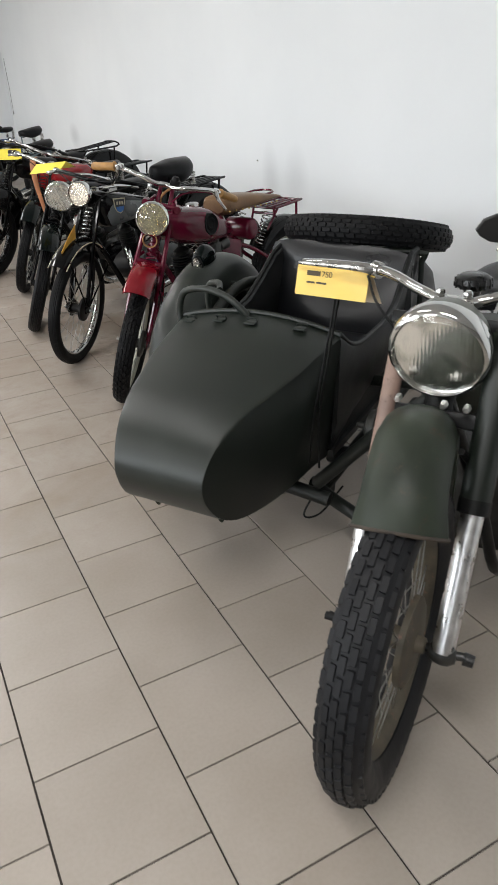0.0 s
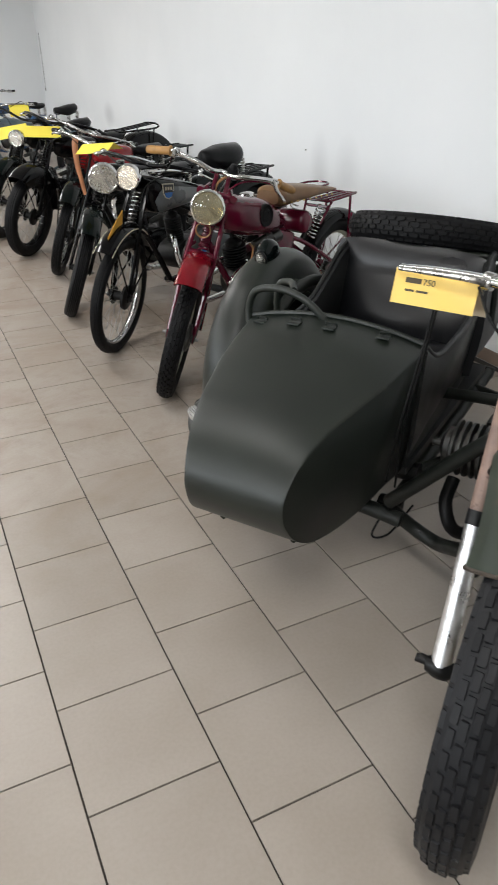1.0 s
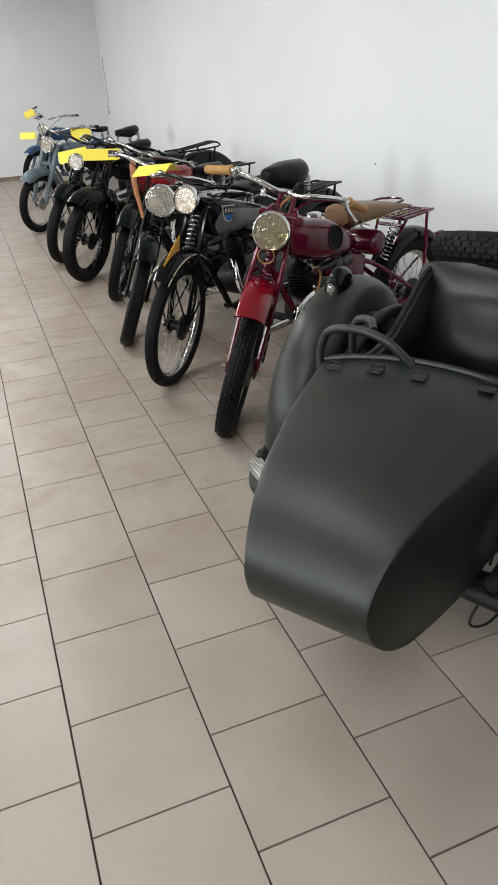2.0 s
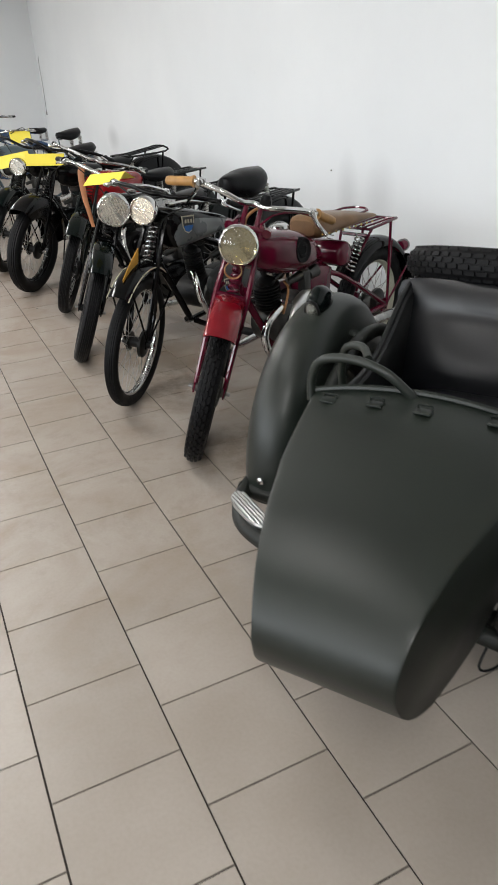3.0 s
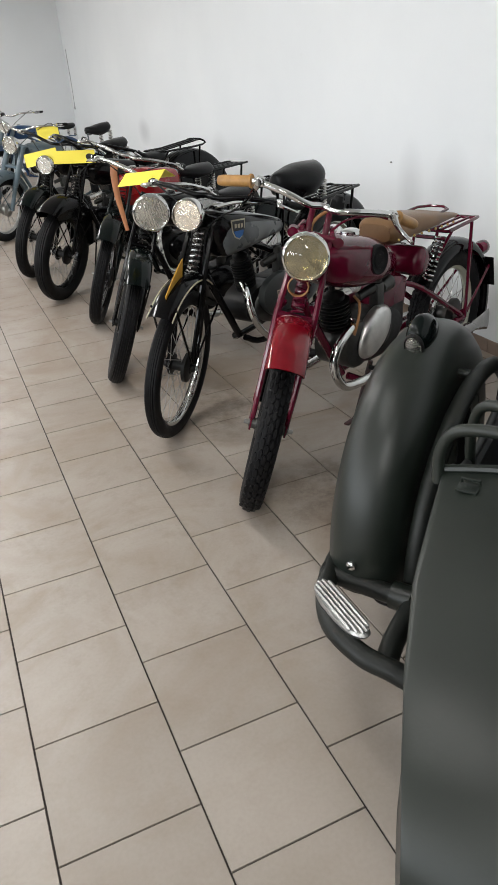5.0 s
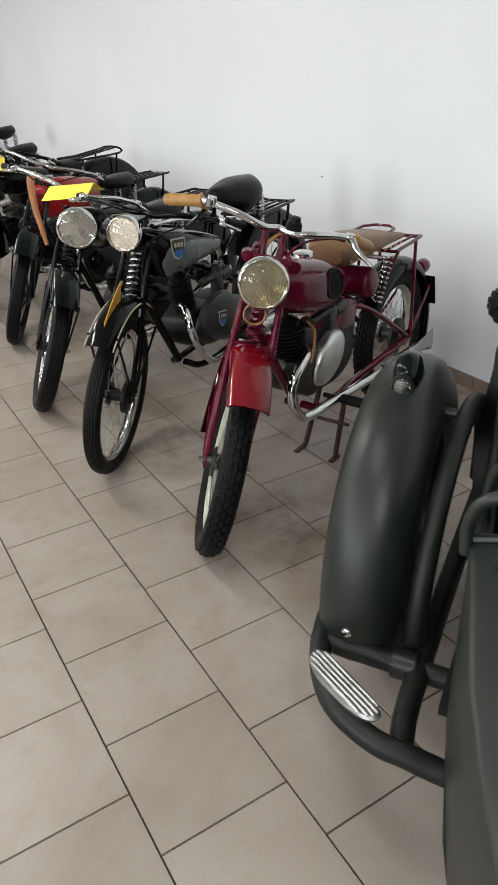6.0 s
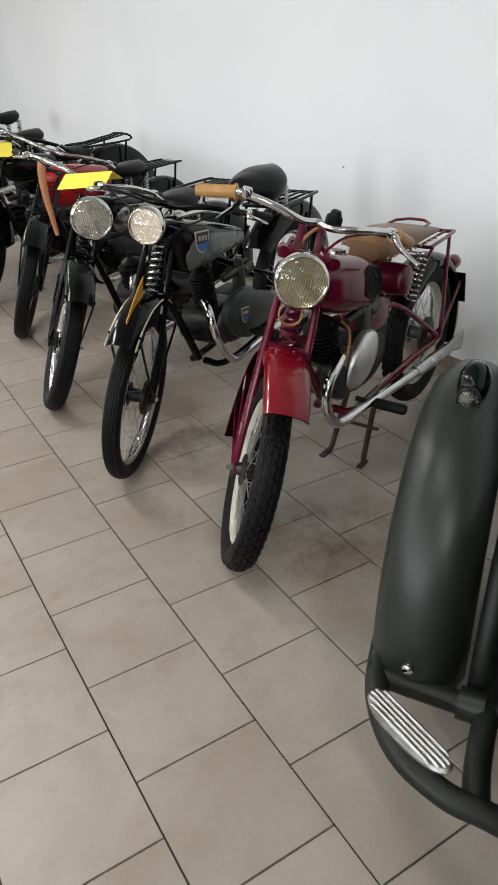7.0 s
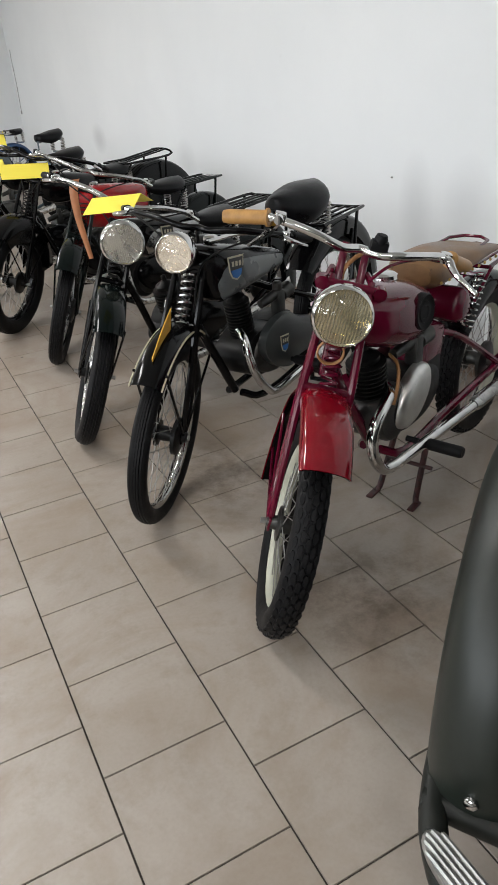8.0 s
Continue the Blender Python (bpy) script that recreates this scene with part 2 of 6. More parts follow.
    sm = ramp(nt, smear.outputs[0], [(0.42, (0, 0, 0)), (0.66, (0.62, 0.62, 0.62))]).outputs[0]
    # the brown smears follow the same painted falloff
    smears_by_light = nt.nodes.new("ShaderNodeMix")
    smears_by_light.data_type, smears_by_light.blend_type = 'RGBA', 'MULTIPLY'
    smears_by_light.inputs[0].default_value = 1.0
    nt.links.new(sm, smears_by_light.inputs[6])
    nt.links.new(span.outputs[0], smears_by_light.inputs[7])
    dirty = mixc(nt, smears_by_light.outputs[2], dirty, (0.215, 0.155, 0.105))
    blotches = ramp(nt, dirt.outputs[0], [(0.40, (0, 0, 0)), (0.60, (0.70, 0.70, 0.70))]).outputs[0]
    # darker brown blotches, fading out from three points on the floor
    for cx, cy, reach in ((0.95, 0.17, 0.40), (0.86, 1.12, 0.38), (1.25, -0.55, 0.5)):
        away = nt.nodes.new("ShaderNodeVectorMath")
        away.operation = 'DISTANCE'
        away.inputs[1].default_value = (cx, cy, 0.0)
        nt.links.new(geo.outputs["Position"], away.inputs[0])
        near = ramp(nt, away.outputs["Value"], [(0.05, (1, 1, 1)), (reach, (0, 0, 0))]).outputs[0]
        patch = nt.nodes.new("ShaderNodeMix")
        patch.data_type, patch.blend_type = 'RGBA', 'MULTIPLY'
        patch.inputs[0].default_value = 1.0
        nt.links.new(blotches, patch.inputs[6])
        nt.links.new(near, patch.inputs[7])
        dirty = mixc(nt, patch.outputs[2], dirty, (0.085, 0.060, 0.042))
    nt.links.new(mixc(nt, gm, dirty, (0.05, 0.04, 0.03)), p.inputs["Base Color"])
    rr = ramp(nt, broad.outputs[0], [(0.3, (0.34,) * 3), (0.7, (0.46,) * 3)])
    nt.links.new(rr.outputs[0], p.inputs["Roughness"])
    bump(nt, p, fine.outputs[0], 0.12, 0.0003)
    return m


def wall_mat():
    m, nt, p = node_mat("white_wall_paint")
    geo = nt.nodes.new("ShaderNodeNewGeometry")
    a = nt.nodes.new("ShaderNodeTexNoise")
    a.inputs["Scale"].default_value = 0.9
    a.inputs["Detail"].default_value = 4
    b = nt.nodes.new("ShaderNodeTexNoise")
    b.inputs["Scale"].default_value = 60.0
    b.inputs["Detail"].default_value = 5
    d = nt.nodes.new("ShaderNodeTexNoise")
    d.inputs["Scale"].default_value = 5.0
    d.inputs["Detail"].default_value = 8
    d.inputs["Roughness"].default_value = 0.7
    for n in (a, b, d):
        nt.links.new(geo.outputs["Position"], n.inputs["Vector"])
    base = ramp(nt, a.outputs[0], [(0.3, (0.73, 0.752, 0.765)), (0.7, (0.775, 0.795, 0.806))]).outputs[0]
    smudge = ramp(nt, d.outputs[0], [(0.66, (0, 0, 0)), (0.82, (0.35,) * 3)]).outputs[0]
    tone = mixc(nt, smudge, base, (0.55, 0.55, 0.54))
    # soft shadows of handlebars and saddles, painted into the wall colour
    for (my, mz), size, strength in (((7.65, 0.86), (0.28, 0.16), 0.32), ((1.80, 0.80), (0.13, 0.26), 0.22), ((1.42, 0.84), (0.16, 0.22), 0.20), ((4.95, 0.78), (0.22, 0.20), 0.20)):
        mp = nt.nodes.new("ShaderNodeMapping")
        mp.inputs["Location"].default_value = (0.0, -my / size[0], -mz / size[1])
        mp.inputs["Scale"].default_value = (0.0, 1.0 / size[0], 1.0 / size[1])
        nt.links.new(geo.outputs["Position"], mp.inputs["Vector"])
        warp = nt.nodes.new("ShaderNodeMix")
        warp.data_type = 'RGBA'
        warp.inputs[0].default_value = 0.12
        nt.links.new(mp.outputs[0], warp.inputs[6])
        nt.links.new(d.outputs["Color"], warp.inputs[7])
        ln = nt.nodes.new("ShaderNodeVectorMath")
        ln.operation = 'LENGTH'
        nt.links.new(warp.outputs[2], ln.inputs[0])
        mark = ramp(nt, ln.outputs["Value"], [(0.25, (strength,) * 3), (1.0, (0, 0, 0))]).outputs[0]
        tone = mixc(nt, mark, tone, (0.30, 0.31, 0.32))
    nt.links.new(tone, p.inputs["Base Color"])
    p.inputs["Roughness"].default_value = 0.75
    bump(nt, p, b.outputs[0], 0.3, 0.0015)
    return m


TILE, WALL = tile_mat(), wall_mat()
# grey for the unseen walls, chosen to keep bounce light low
WALL_DIM = surface("low_bounce_grey", (0.21, 0.20, 0.19), 0.7, vary=0.08, scale=1.2)
GROUT = surface("dark_grout", (0.040, 0.033, 0.028), 0.9, vary=0.3, scale=4.0, relief=0.001)
SKIRT = surface("brown_skirting_tile", (0.20, 0.145, 0.11), 0.45, vary=0.15, scale=6.0)
CEIL = surface("white_ceiling_paint", (0.66, 0.66, 0.65), 0.8, vary=0.03, scale=1.0)

OPAL, _nt, _p = node_mat("opal_diffuser")
_p.inputs["Base Color"].default_value = (0.85, 0.85, 0.83, 1)
_p.inputs["Emission Color"].default_value = (1.0, 0.985, 0.95, 1)
_p.inputs["Emission Strength"].default_value = 6.0

# ---- mesh building ----
def V(*a):
    return Vector(a)


def part(name, bm, material, parent=None, label="", m=None, sharp=40, recalc=True):
    """One bmesh as one mesh object, under a thing or a part."""
    if recalc:
        bmesh.ops.recalc_face_normals(bm, faces=bm.faces)
    me = bpy.data.meshes.new(name)
    bm.to_mesh(me)
    bm.free()
    for poly in me.polygons:
        poly.use_smooth = True
    me.set_sharp_from_angle(angle=radians(sharp))
    me.materials.append(material)
    return placed(name, me, parent, label, m)


def placed(name, me, parent=None, label="", m=None):
    ob = new(name, me)
    if parent is not None:
        ob.parent = parent
    if m is not None:
        ob.matrix_basis = m
    if label:
        tagged(ob, label)
    return ob


def thing(name, label, category, group="", m=None):
    ob = new(name)
    ob.empty_display_size = 0.1
    if m is not None:
        ob.matrix_basis = m
    return tagged(ob, label, category, group)


def grid_faces(bm, rows, close_u=False, close_v=False):
    """Quads between rows of vertices."""
    nr, nc = len(rows), len(rows[0])
    for i in range(nr if close_u else nr - 1):
        for j in range(nc if close_v else nc - 1):
            a, b = rows[i], rows[(i + 1) % nr]
            quad = (a[j], a[(j + 1) % nc], b[(j + 1) % nc], b[j])
            if len(set(quad)) > 2:
                bm.faces.new(tuple(dict.fromkeys(quad)))


def loft(bm, rings, caps=True, close_u=False):
    rows = [[bm.verts.new(p) for p in r] for r in rings]
    grid_faces(bm, rows, close_u, True)
    if caps and not close_u:
        bm.faces.new(rows[0])
        bm.faces.new(rows[-1][::-1])
    return bm


def smooth_path(pts, n=6, closed=False):
    """A gliding line through the points."""
    p = [Vector(q) for q in pts]
    if closed:
        ext = [p[-1]] + p + [p[0], p[1]]
    else:
        ext = [p[0] * 2 - p[1]] + p + [p[-1] * 2 - p[-2]]
    out = []
    for i in range(1, len(ext) - 2):
        a, b, c, d = ext[i - 1:i + 3]
        for k in range(n):
            t = k / n
            out.append(0.5 * ((2 * b) + (c - a) * t + (2 * a - 5 * b + 4 * c - d) * t * t + (3 * b - a - 3 * c + d) * t ** 3))
    if not closed:
        out.append(ext[-2])
    return out


def tube(bm, pts, r, seg=8, glide=0, closed=False):
    """A round bar along a line; r is one radius or one for each given point."""
    rs = list(r) if isinstance(r, (list, tuple)) else [r] * len(pts)
    if glide:
        n0 = len(rs)
        q = smooth_path(pts, glide, closed)
        rs = [rs[min(int(i / glide), n0 - 1)] * (1 - (i / glide) % 1) + rs[min(int(i / glide) + 1, n0 - 1)] * ((i / glide) % 1) for i in range(len(q))]
        pts = q
    pts = [Vector(p) for p in pts]
    rings, n = [], len(pts)
    up = None
    for i, p in enumerate(pts):
        if closed:
            d = (pts[(i + 1) % n] - pts[i - 1]).normalized()
        else:
            d = (pts[min(i + 1, n - 1)] - pts[max(i - 1, 0)]).normalized()
        if up is None:
            up = d.orthogonal().normalized()
        up = (up - d * up.dot(d)).normalized()
        side = d.cross(up)
        rings.append([p + (up * math.cos(a) + side * math.sin(a)) * rs[i] for a in (2 * math.pi * k / seg for k in range(seg))])
    return loft(bm, rings, close_u=closed)


def lathe(bm, profile, c=(0, 0, 0), seg=32, axis="Y", close=False, m=None):
    """Turns (radius, along) about an axis through c."""
    c = Vector(c)
    rings = []
    for k in range(seg):
        a = 2 * math.pi * k / seg
        ring = []
        for r, h in profile:
            if axis == "Y":
                q = V(r * math.cos(a), h, r * math.sin(a))
            elif axis == "Z":
                q = V(r * math.cos(a), r * math.sin(a), h)
            else:
                q = V(h, r * math.cos(a), r * math.sin(a))
            q = (m @ q) if m is not None else q
            ring.append(c + q)
        rings.append(ring)
    rows = [[bm.verts.new(p) for p in r] for r in rings]
    grid_faces(bm, rows, True, close)
    if not close:
        for j, flip in ((0, True), (len(profile) - 1, False)):
            if profile[j][0] > 1e-5:
                f = [row[j] for row in rows]
                bm.faces.new(f[::-1] if flip else f)
    bmesh.ops.remove_doubles(bm, verts=[v for r in rows for v in r], dist=1e-6)
    return bm


def box(bm, c, size, bevel=0.0, m=None):
    mat = Matrix.Translation(c) @ (m if m is not None else Matrix.Identity(4)) @ Matrix.Diagonal((*size, 1))
    r = bmesh.ops.create_cube(bm, size=1.0, matrix=mat)
    if bevel:
        bmesh.ops.bevel(bm, geom=list({e for v in r["verts"] for e in v.link_edges}), offset=bevel, segments=2, affect='EDGES', profile=0.6)
    return bm


def shell(bm, rows, t):
    """A sheet of some thickness from rows of points, thickened against its normals."""
    n, k = len(rows), len(rows[0])
    P = [[Vector(p) for p in r] for r in rows]
    inner = []
    for i in range(n):
        line = []
        for j in range(k):
            du = P[min(i + 1, n - 1)][j] - P[max(i - 1, 0)][j]
            dv = P[i][min(j + 1, k - 1)] - P[i][max(j - 1, 0)]
            nn = du.cross(dv)
            line.append(P[i][j] - nn.normalized() * t if nn.length > 1e-9 else P[i][j])
        inner.append(line)
    a = [[bm.verts.new(p) for p in r] for r in P]
    b = [[bm.verts.new(p) for p in r] for r in inner]
    grid_faces(bm, a)
    grid_faces(bm, [r[::-1] for r in b])
    for i in range(n - 1):
        bm.faces.new((a[i][0], a[i + 1][0], b[i + 1][0], b[i][0]))
        bm.faces.new((a[i + 1][-1], a[i][-1], b[i][-1], b[i + 1][-1]))
    for j in range(k - 1):
        bm.faces.new((a[0][j + 1], a[0][j], b[0][j], b[0][j + 1]))
        bm.faces.new((a[-1][j], a[-1][j + 1], b[-1][j + 1], b[-1][j]))
    return bm


def coil(bm, a, b, r, wire, turns, seg=5):
    """A coil spring from a to b."""
    a, b = Vector(a), Vector(b)
    d = (b - a).normalized()
    u = d.orthogonal().normalized()
    w = d.cross(u)
    n = int(turns * 10)
    return tube(bm, [a.lerp(b, i / n) + (u * math.cos(2 * math.pi * turns * i / n) + w * math.sin(2 * math.pi * turns * i / n)) * r for i in range(n + 1)], wire, seg)


def moved(bm, m):
    bmesh.ops.transform(bm, matrix=m, verts=bm.verts)
    return bm


B = bmesh.new
I4 = Matrix.Identity(4)

# ---- the room ----
def wall_x(y):
    return WALL_X + (y - WALL_Y) * WALL_SLOPE


bm = B()
box(bm, ((ROOM_X0 + 2.8) / 2, (ROOM_Y0 + ROOM_Y1) / 2, -0.105), (2.8 - ROOM_X0 + 0.6, ROOM_Y1 - ROOM_Y0 + 0.6, 0.20))
floor = tagged(part("floor", bm, GROUT), "beige stoneware tiled floor with dark joints", "floor", kind="structure")

bm = B()
ya, yb = ROOM_Y0 - 0.3, ROOM_Y1 + 0.3
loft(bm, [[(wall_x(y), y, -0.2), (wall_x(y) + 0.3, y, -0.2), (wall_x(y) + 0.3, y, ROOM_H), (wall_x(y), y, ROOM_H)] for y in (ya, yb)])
tagged(part("wall_east", bm, WALL), "white painted wall with faint smudges and soft painted-in shadows behind the motorcycles", "wall", kind="structure")
bm = B()
box(bm, ((ROOM_X0 + 2.7) / 2, ROOM_Y1 + 0.15, ROOM_H / 2 - 0.1), (2.7 - ROOM_X0, 0.3, ROOM_H + 0.2))
tagged(part("wall_north", bm, WALL), "plain off-white end wall of the hall", "wall", kind="structure")
# unseen south and west walls, set far back and grey to cut bounce
bm = B()
box(bm, ((ROOM_X0 + 2.2) / 2, ROOM_Y0 - 0.15, ROOM_H / 2 - 0.1), (2.2 - ROOM_X0, 0.3, ROOM_H + 0.2))
tagged(part("wall_south", bm, WALL_DIM), "unseen end wall, greyed to cut bounce light", "wall", kind="structure")
bm = B()
edges = [ROOM_Y0] + [e for y0, w in WINDOWS for e in (y0, y0 + w)] + [ROOM_Y1]
for k in range(0, len(edges), 2):
    box(bm, (ROOM_X0 - 0.15, (edges[k] + edges[k + 1]) / 2, ROOM_H / 2 - 0.1), (0.3, edges[k + 1] - edges[k], ROOM_H + 0.2))
for y0, w in WINDOWS:
    box(bm, (ROOM_X0 - 0.15, y0 + w / 2, WIN_Z0 / 2 - 0.1), (0.3, w, WIN_Z0 + 0.2))
    box(bm, (ROOM_X0 - 0.15, y0 + w / 2, (WIN_Z1 + ROOM_H) / 2), (0.3, w, ROOM_H - WIN_Z1))
tagged(part("wall_west", bm, WALL_DIM), "unseen wall with a row of window openings, greyed to cut bounce light", "wall", kind="structure")
bm = B()
box(bm, ((ROOM_X0 + 2.8) / 2, (ROOM_Y0 + ROOM_Y1) / 2, ROOM_H + 0.1), (2.8 - ROOM_X0 + 0.6, ROOM_Y1 - ROOM_Y0 + 0.6, 0.2))
tagged(part("ceiling", bm, CEIL), "plain white painted ceiling", "ceiling", kind="structure")


def ceiling_light(x, y, watts=CEILING_WATTS):
    """A long diffuser panel on the ceiling, with its glow."""
    th = thing("ceiling_light", "white ceiling light with a long opal diffuser", "ceiling light", "ceiling lights", pose(x, y, ROOM_H))
    part("housing", box(B(), (0, 0, -0.03), (0.34, 1.56, 0.06), 0.008), CEIL, th)
    part("diffuser", box(B(), (0, 0, -0.068), (0.28, 1.48, 0.014), 0.004), OPAL, th)
    ld = bpy.data.lights.new("ceiling_glow", 'AREA')
    ld.shape, ld.size, ld.size_y = 'RECTANGLE', 0.28, 1.48
    ld.energy, ld.color = watts, (1.0, 0.99, 0.985)
    lo = new("ceiling_glow", ld)
    lo.matrix_world = pose(x, y, ROOM_H - 0.08)


for y in (-2.7, 0.0, 2.4, 5.4, 8.4, 11.0):
    if y == 0.0:
        ceiling_light(-0.25, -0.55, CEILING_WATTS * 0.20)
    else:
        ceiling_light(-0.75 if y < 0 else -0.7, y - (0.7 if y < 0 else 0.0), CEILING_WATTS * (1.15 if y < 0 else 0.5 if y > 8 else 0.8 if y > 5 else 0.92))
    ceiling_light(-3.6, y, CEILING_WATTS * (0.5 if y < 1 else 0.7 if y > 8 else 1.0))

# a thin cable hanging down the display wall near its far end
wx = wall_x(12.1) - 0.006
cable = part("wall_cable", tube(B(), [(wx, 12.10, 1.98), (wx, 12.12, 1.85), (wx, 12.10, 1.5), (wx, 12.14, 1.08)], 0.004, 6, 5), CABLE_GREY)
tagged(cable, "thin grey cable hanging down the white wall", "cable")
plug = part("plug", box(B(), (0, 0, 0), (0.02, 0.03, 0.05), 0.005), CABLE_GREY, cable, m=pose(wx, 12.14, 1.06))

nail = part("nail", lathe(B(), [(0.0, -0.008), (0.003, -0.008), (0.005, -0.004), (0.005, 0.0), (0.002, 0.004)], (wall_x(1.99) - 0.001, 1.99, 0.91), 10, "X"), CABLE_GREY)
tagged(nail, "small grey nail head in the white wall", "nail")

# ---- motorcycle parts; local frame: x ahead, y to the rider's left, z up, origin under the front axle ----
def tyre_bm(R, w, ribs=True):
    """A tyre turned about y: rounded carcass, grooved crown."""
    r = R - w * 0.92
    prof = [(r, -w * 0.30), (r + w * 0.18, -w * 0.43), (r + w * 0.42, -w * 0.50), (R - w * 0.28, -w * 0.47), (R - w * 0.13, -w * 0.36)]
    crown = [-0.26, -0.13, 0.0, 0.13, 0.26] if ribs else [-0.22, 0.0, 0.22]
    for y in crown:
        h = R - 0.11 * w * (y / 0.30) ** 2
        if ribs:
            prof += [(h - 0.0022, (y - 0.058) * w), (h, (y - 0.050) * w), (h, (y + 0.050) * w), (h - 0.0022, (y + 0.058) * w)]
        else:
            prof += [(h, y * w)]
    prof += [(a, -b) for a, b in prof[4::-1]]
    return lathe(B(), prof, seg=56, close=True)


def tread_bm(R, w, count, rows, height=0.007, cut=0.0):
    """Raised tread blocks in staggered rows round a tyre."""
    bm = B()
    for k, (y, span) in enumerate(rows):
        h0 = R - 0.16 * w * (abs(y) / 0.36) ** 2.2
        tilt = math.atan2(0.75 * y, 1.0) * 1.2
        for i in range(count):
            a = 2 * math.pi * (i + 0.5 * (k % 2)) / count
            ln = 2 * math.pi * R / count * 0.45
            ring = []
            for s, hh in ((1.0, -0.004), (0.86, height)):
                q = []
                for du, dv in ((-1, -1), (1, -1), (1, 1), (-1, 1)) if not cut else ((-1, cut - 1), (-1, 1 - cut), (cut - 1, 1), (1 - cut, 1), (1, 1 - cut), (1, cut - 1), (1 - cut, -1), (cut - 1, -1)):
                    u, v = du * ln * s, dv * span * w * s
                    rr = h0 + hh * math.cos(tilt) - v * math.sin(tilt)
                    yy = y * w + v * math.cos(tilt) + hh * math.sin(tilt)
                    aa = a + u / R
                    q.append(bm.verts.new((rr * math.cos(aa), yy, rr * math.sin(aa))))
                ring.append(q)
            bm.faces.new(ring[1])
            sides = len(ring[0])
            for j in range(sides):
                bm.faces.new((ring[0][j], ring[0][(j + 1) % sides], ring[1][(j + 1) % sides], ring[1][j]))
    return bm


SPOKES = {}


def spoke_mesh(r0, r1, side, lean):
    key = (round(r0, 3), round(r1, 3), side, lean)
    if key not in SPOKES:
        bm = B()
        a0, a1 = -lean * 0.9, lean * 0.12
        tube(bm, [(r0 * math.cos(a0), side * 0.032, r0 * math.sin(a0)), (r1 * math.cos(a1), side * 0.006, r1 * math.sin(a1))], 0.0017, 5)
        me = bpy.data.meshes.new("spoke")
        bm.to_mesh(me)
        bm.free()
        me.materials.append(STEEL)
        SPOKES[key] = me
    return SPOKES[key]


def wheel(parent, name, m, R, w, rim_mat, hub_mat, spokes=36, tread=None, tyre_mat=None, drum=0.075, label=""):
    """Hub with tyre, rim and laced spokes."""
    bm = lathe(B(), [(0.012, -0.075), (0.018, -0.072), (0.022, -0.045), (0.052, -0.040), (0.052, -0.034), (0.028, -0.030), (0.026, 0.026),
                     (drum, 0.030), (drum, 0.044), (drum - 0.012, 0.050), (0.022, 0.053), (0.018, 0.072), (0.012, 0.075)], seg=28)
    hub = part(name, bm, hub_mat, parent, label, m)
    tyre = part("tyre", tyre_bm(R, w, tread is None), tyre_mat or RUBBER, hub, "black rubber tyre")
    if tread:
        part("tread", tread_bm(R, w, *tread), tyre_mat or RUBBER, tyre.parent, recalc=True)
    r = R - w * 0.92
    part("rim", lathe(B(), [(r + 0.012, -w * 0.34), (r + 0.010, -w * 0.29), (r - 0.004, -w * 0.25), (r - 0.016, -w * 0.10), (r - 0.018, 0), (r - 0.016, w * 0.10), (r - 0.004, w * 0.25),
                            (r + 0.010, w * 0.29), (r + 0.012, w * 0.34), (r + 0.004, w * 0.30), (r + 0.001, 0), (r + 0.004, -w * 0.30)], seg=48, close=True), rim_mat, hub)
    for i in range(spokes):
        side, lean = (1 if i % 2 else -1), (0.55 if (i // 2) % 2 else -0.55)
        placed("spoke", spoke_mesh(0.047, r - 0.012, side, lean), hub, m=Matrix.Rotation(2 * math.pi * i / spokes, 4, 'Y'))
    return hub


def fender_rows(R, w, a0, a1, drop, crown, n=22, flare=0.0, lift=0.0, deep=0.0, lip=0.5, fade=0.0, tail_w=0.0):
    """Rows of a mudguard about the origin: a0 and a1 in degrees from ahead, over the top."""
    rows = []
    for i in range(n + 1):
        t = i / n
        a = radians(a0 + (a1 - a0) * t)
        ww = w * (1 + flare * (1 - t) ** 3 + tail_w * t * t)
        rr = R + lift * (1 - t) ** 3
        row = []
        low = max(crown * 1.05, (drop + deep * min(1.0, t * 1.6)) * (lip + (1 - lip) * min(1.0, t * 7) ** 0.6) * (1 - fade * min(1.0, t * 1.5)))
        for y, dr in ((-0.5, -low), (-0.5, -low * 0.5 - crown * 0.5), (-0.49, -crown), (-0.43, -crown * 0.55), (-0.30, -crown * 0.2), (-0.15, -crown * 0.04), (0, 0),
                      (0.15, -crown * 0.04), (0.30, -crown * 0.2), (0.43, -crown * 0.55), (0.49, -crown), (0.5, -low * 0.5 - crown * 0.5), (0.5, -low)):
            row.append(V((rr + dr) * math.cos(a), y * ww, (rr + dr) * math.sin(a)))
        rows.append(row)
    return rows


def fender(parent, name, mat, c, R, w, a0, a1, drop=0.03, crown=0.025, m=I4, label="", lining=None, inner=None, **kw):
    rows = fender_rows(R, w, a0, a1, drop, crown, **kw)
    bm = shell(B(), [[p + Vector(c) for p in r] for r in rows], -0.003)
    ob = part(name, moved(bm, m), mat, parent, label)
    if inner:
        k = 1 - 0.006 / R
        bi = shell(B(), [[V(q.x * k, q.y * 0.95, q.z * k) + Vector(c) for q in r] for r in rows], -0.001)
        part("inner_side", moved(bi, m), inner, ob, "black underside of the mudguard")
    if lining:
        for j in (2, 10):
            bl = tube(B(), [r[j] * 1.006 + Vector(c) for r in rows], 0.0035, 5)
            part("lining", moved(bl, m), lining, ob)
    return ob


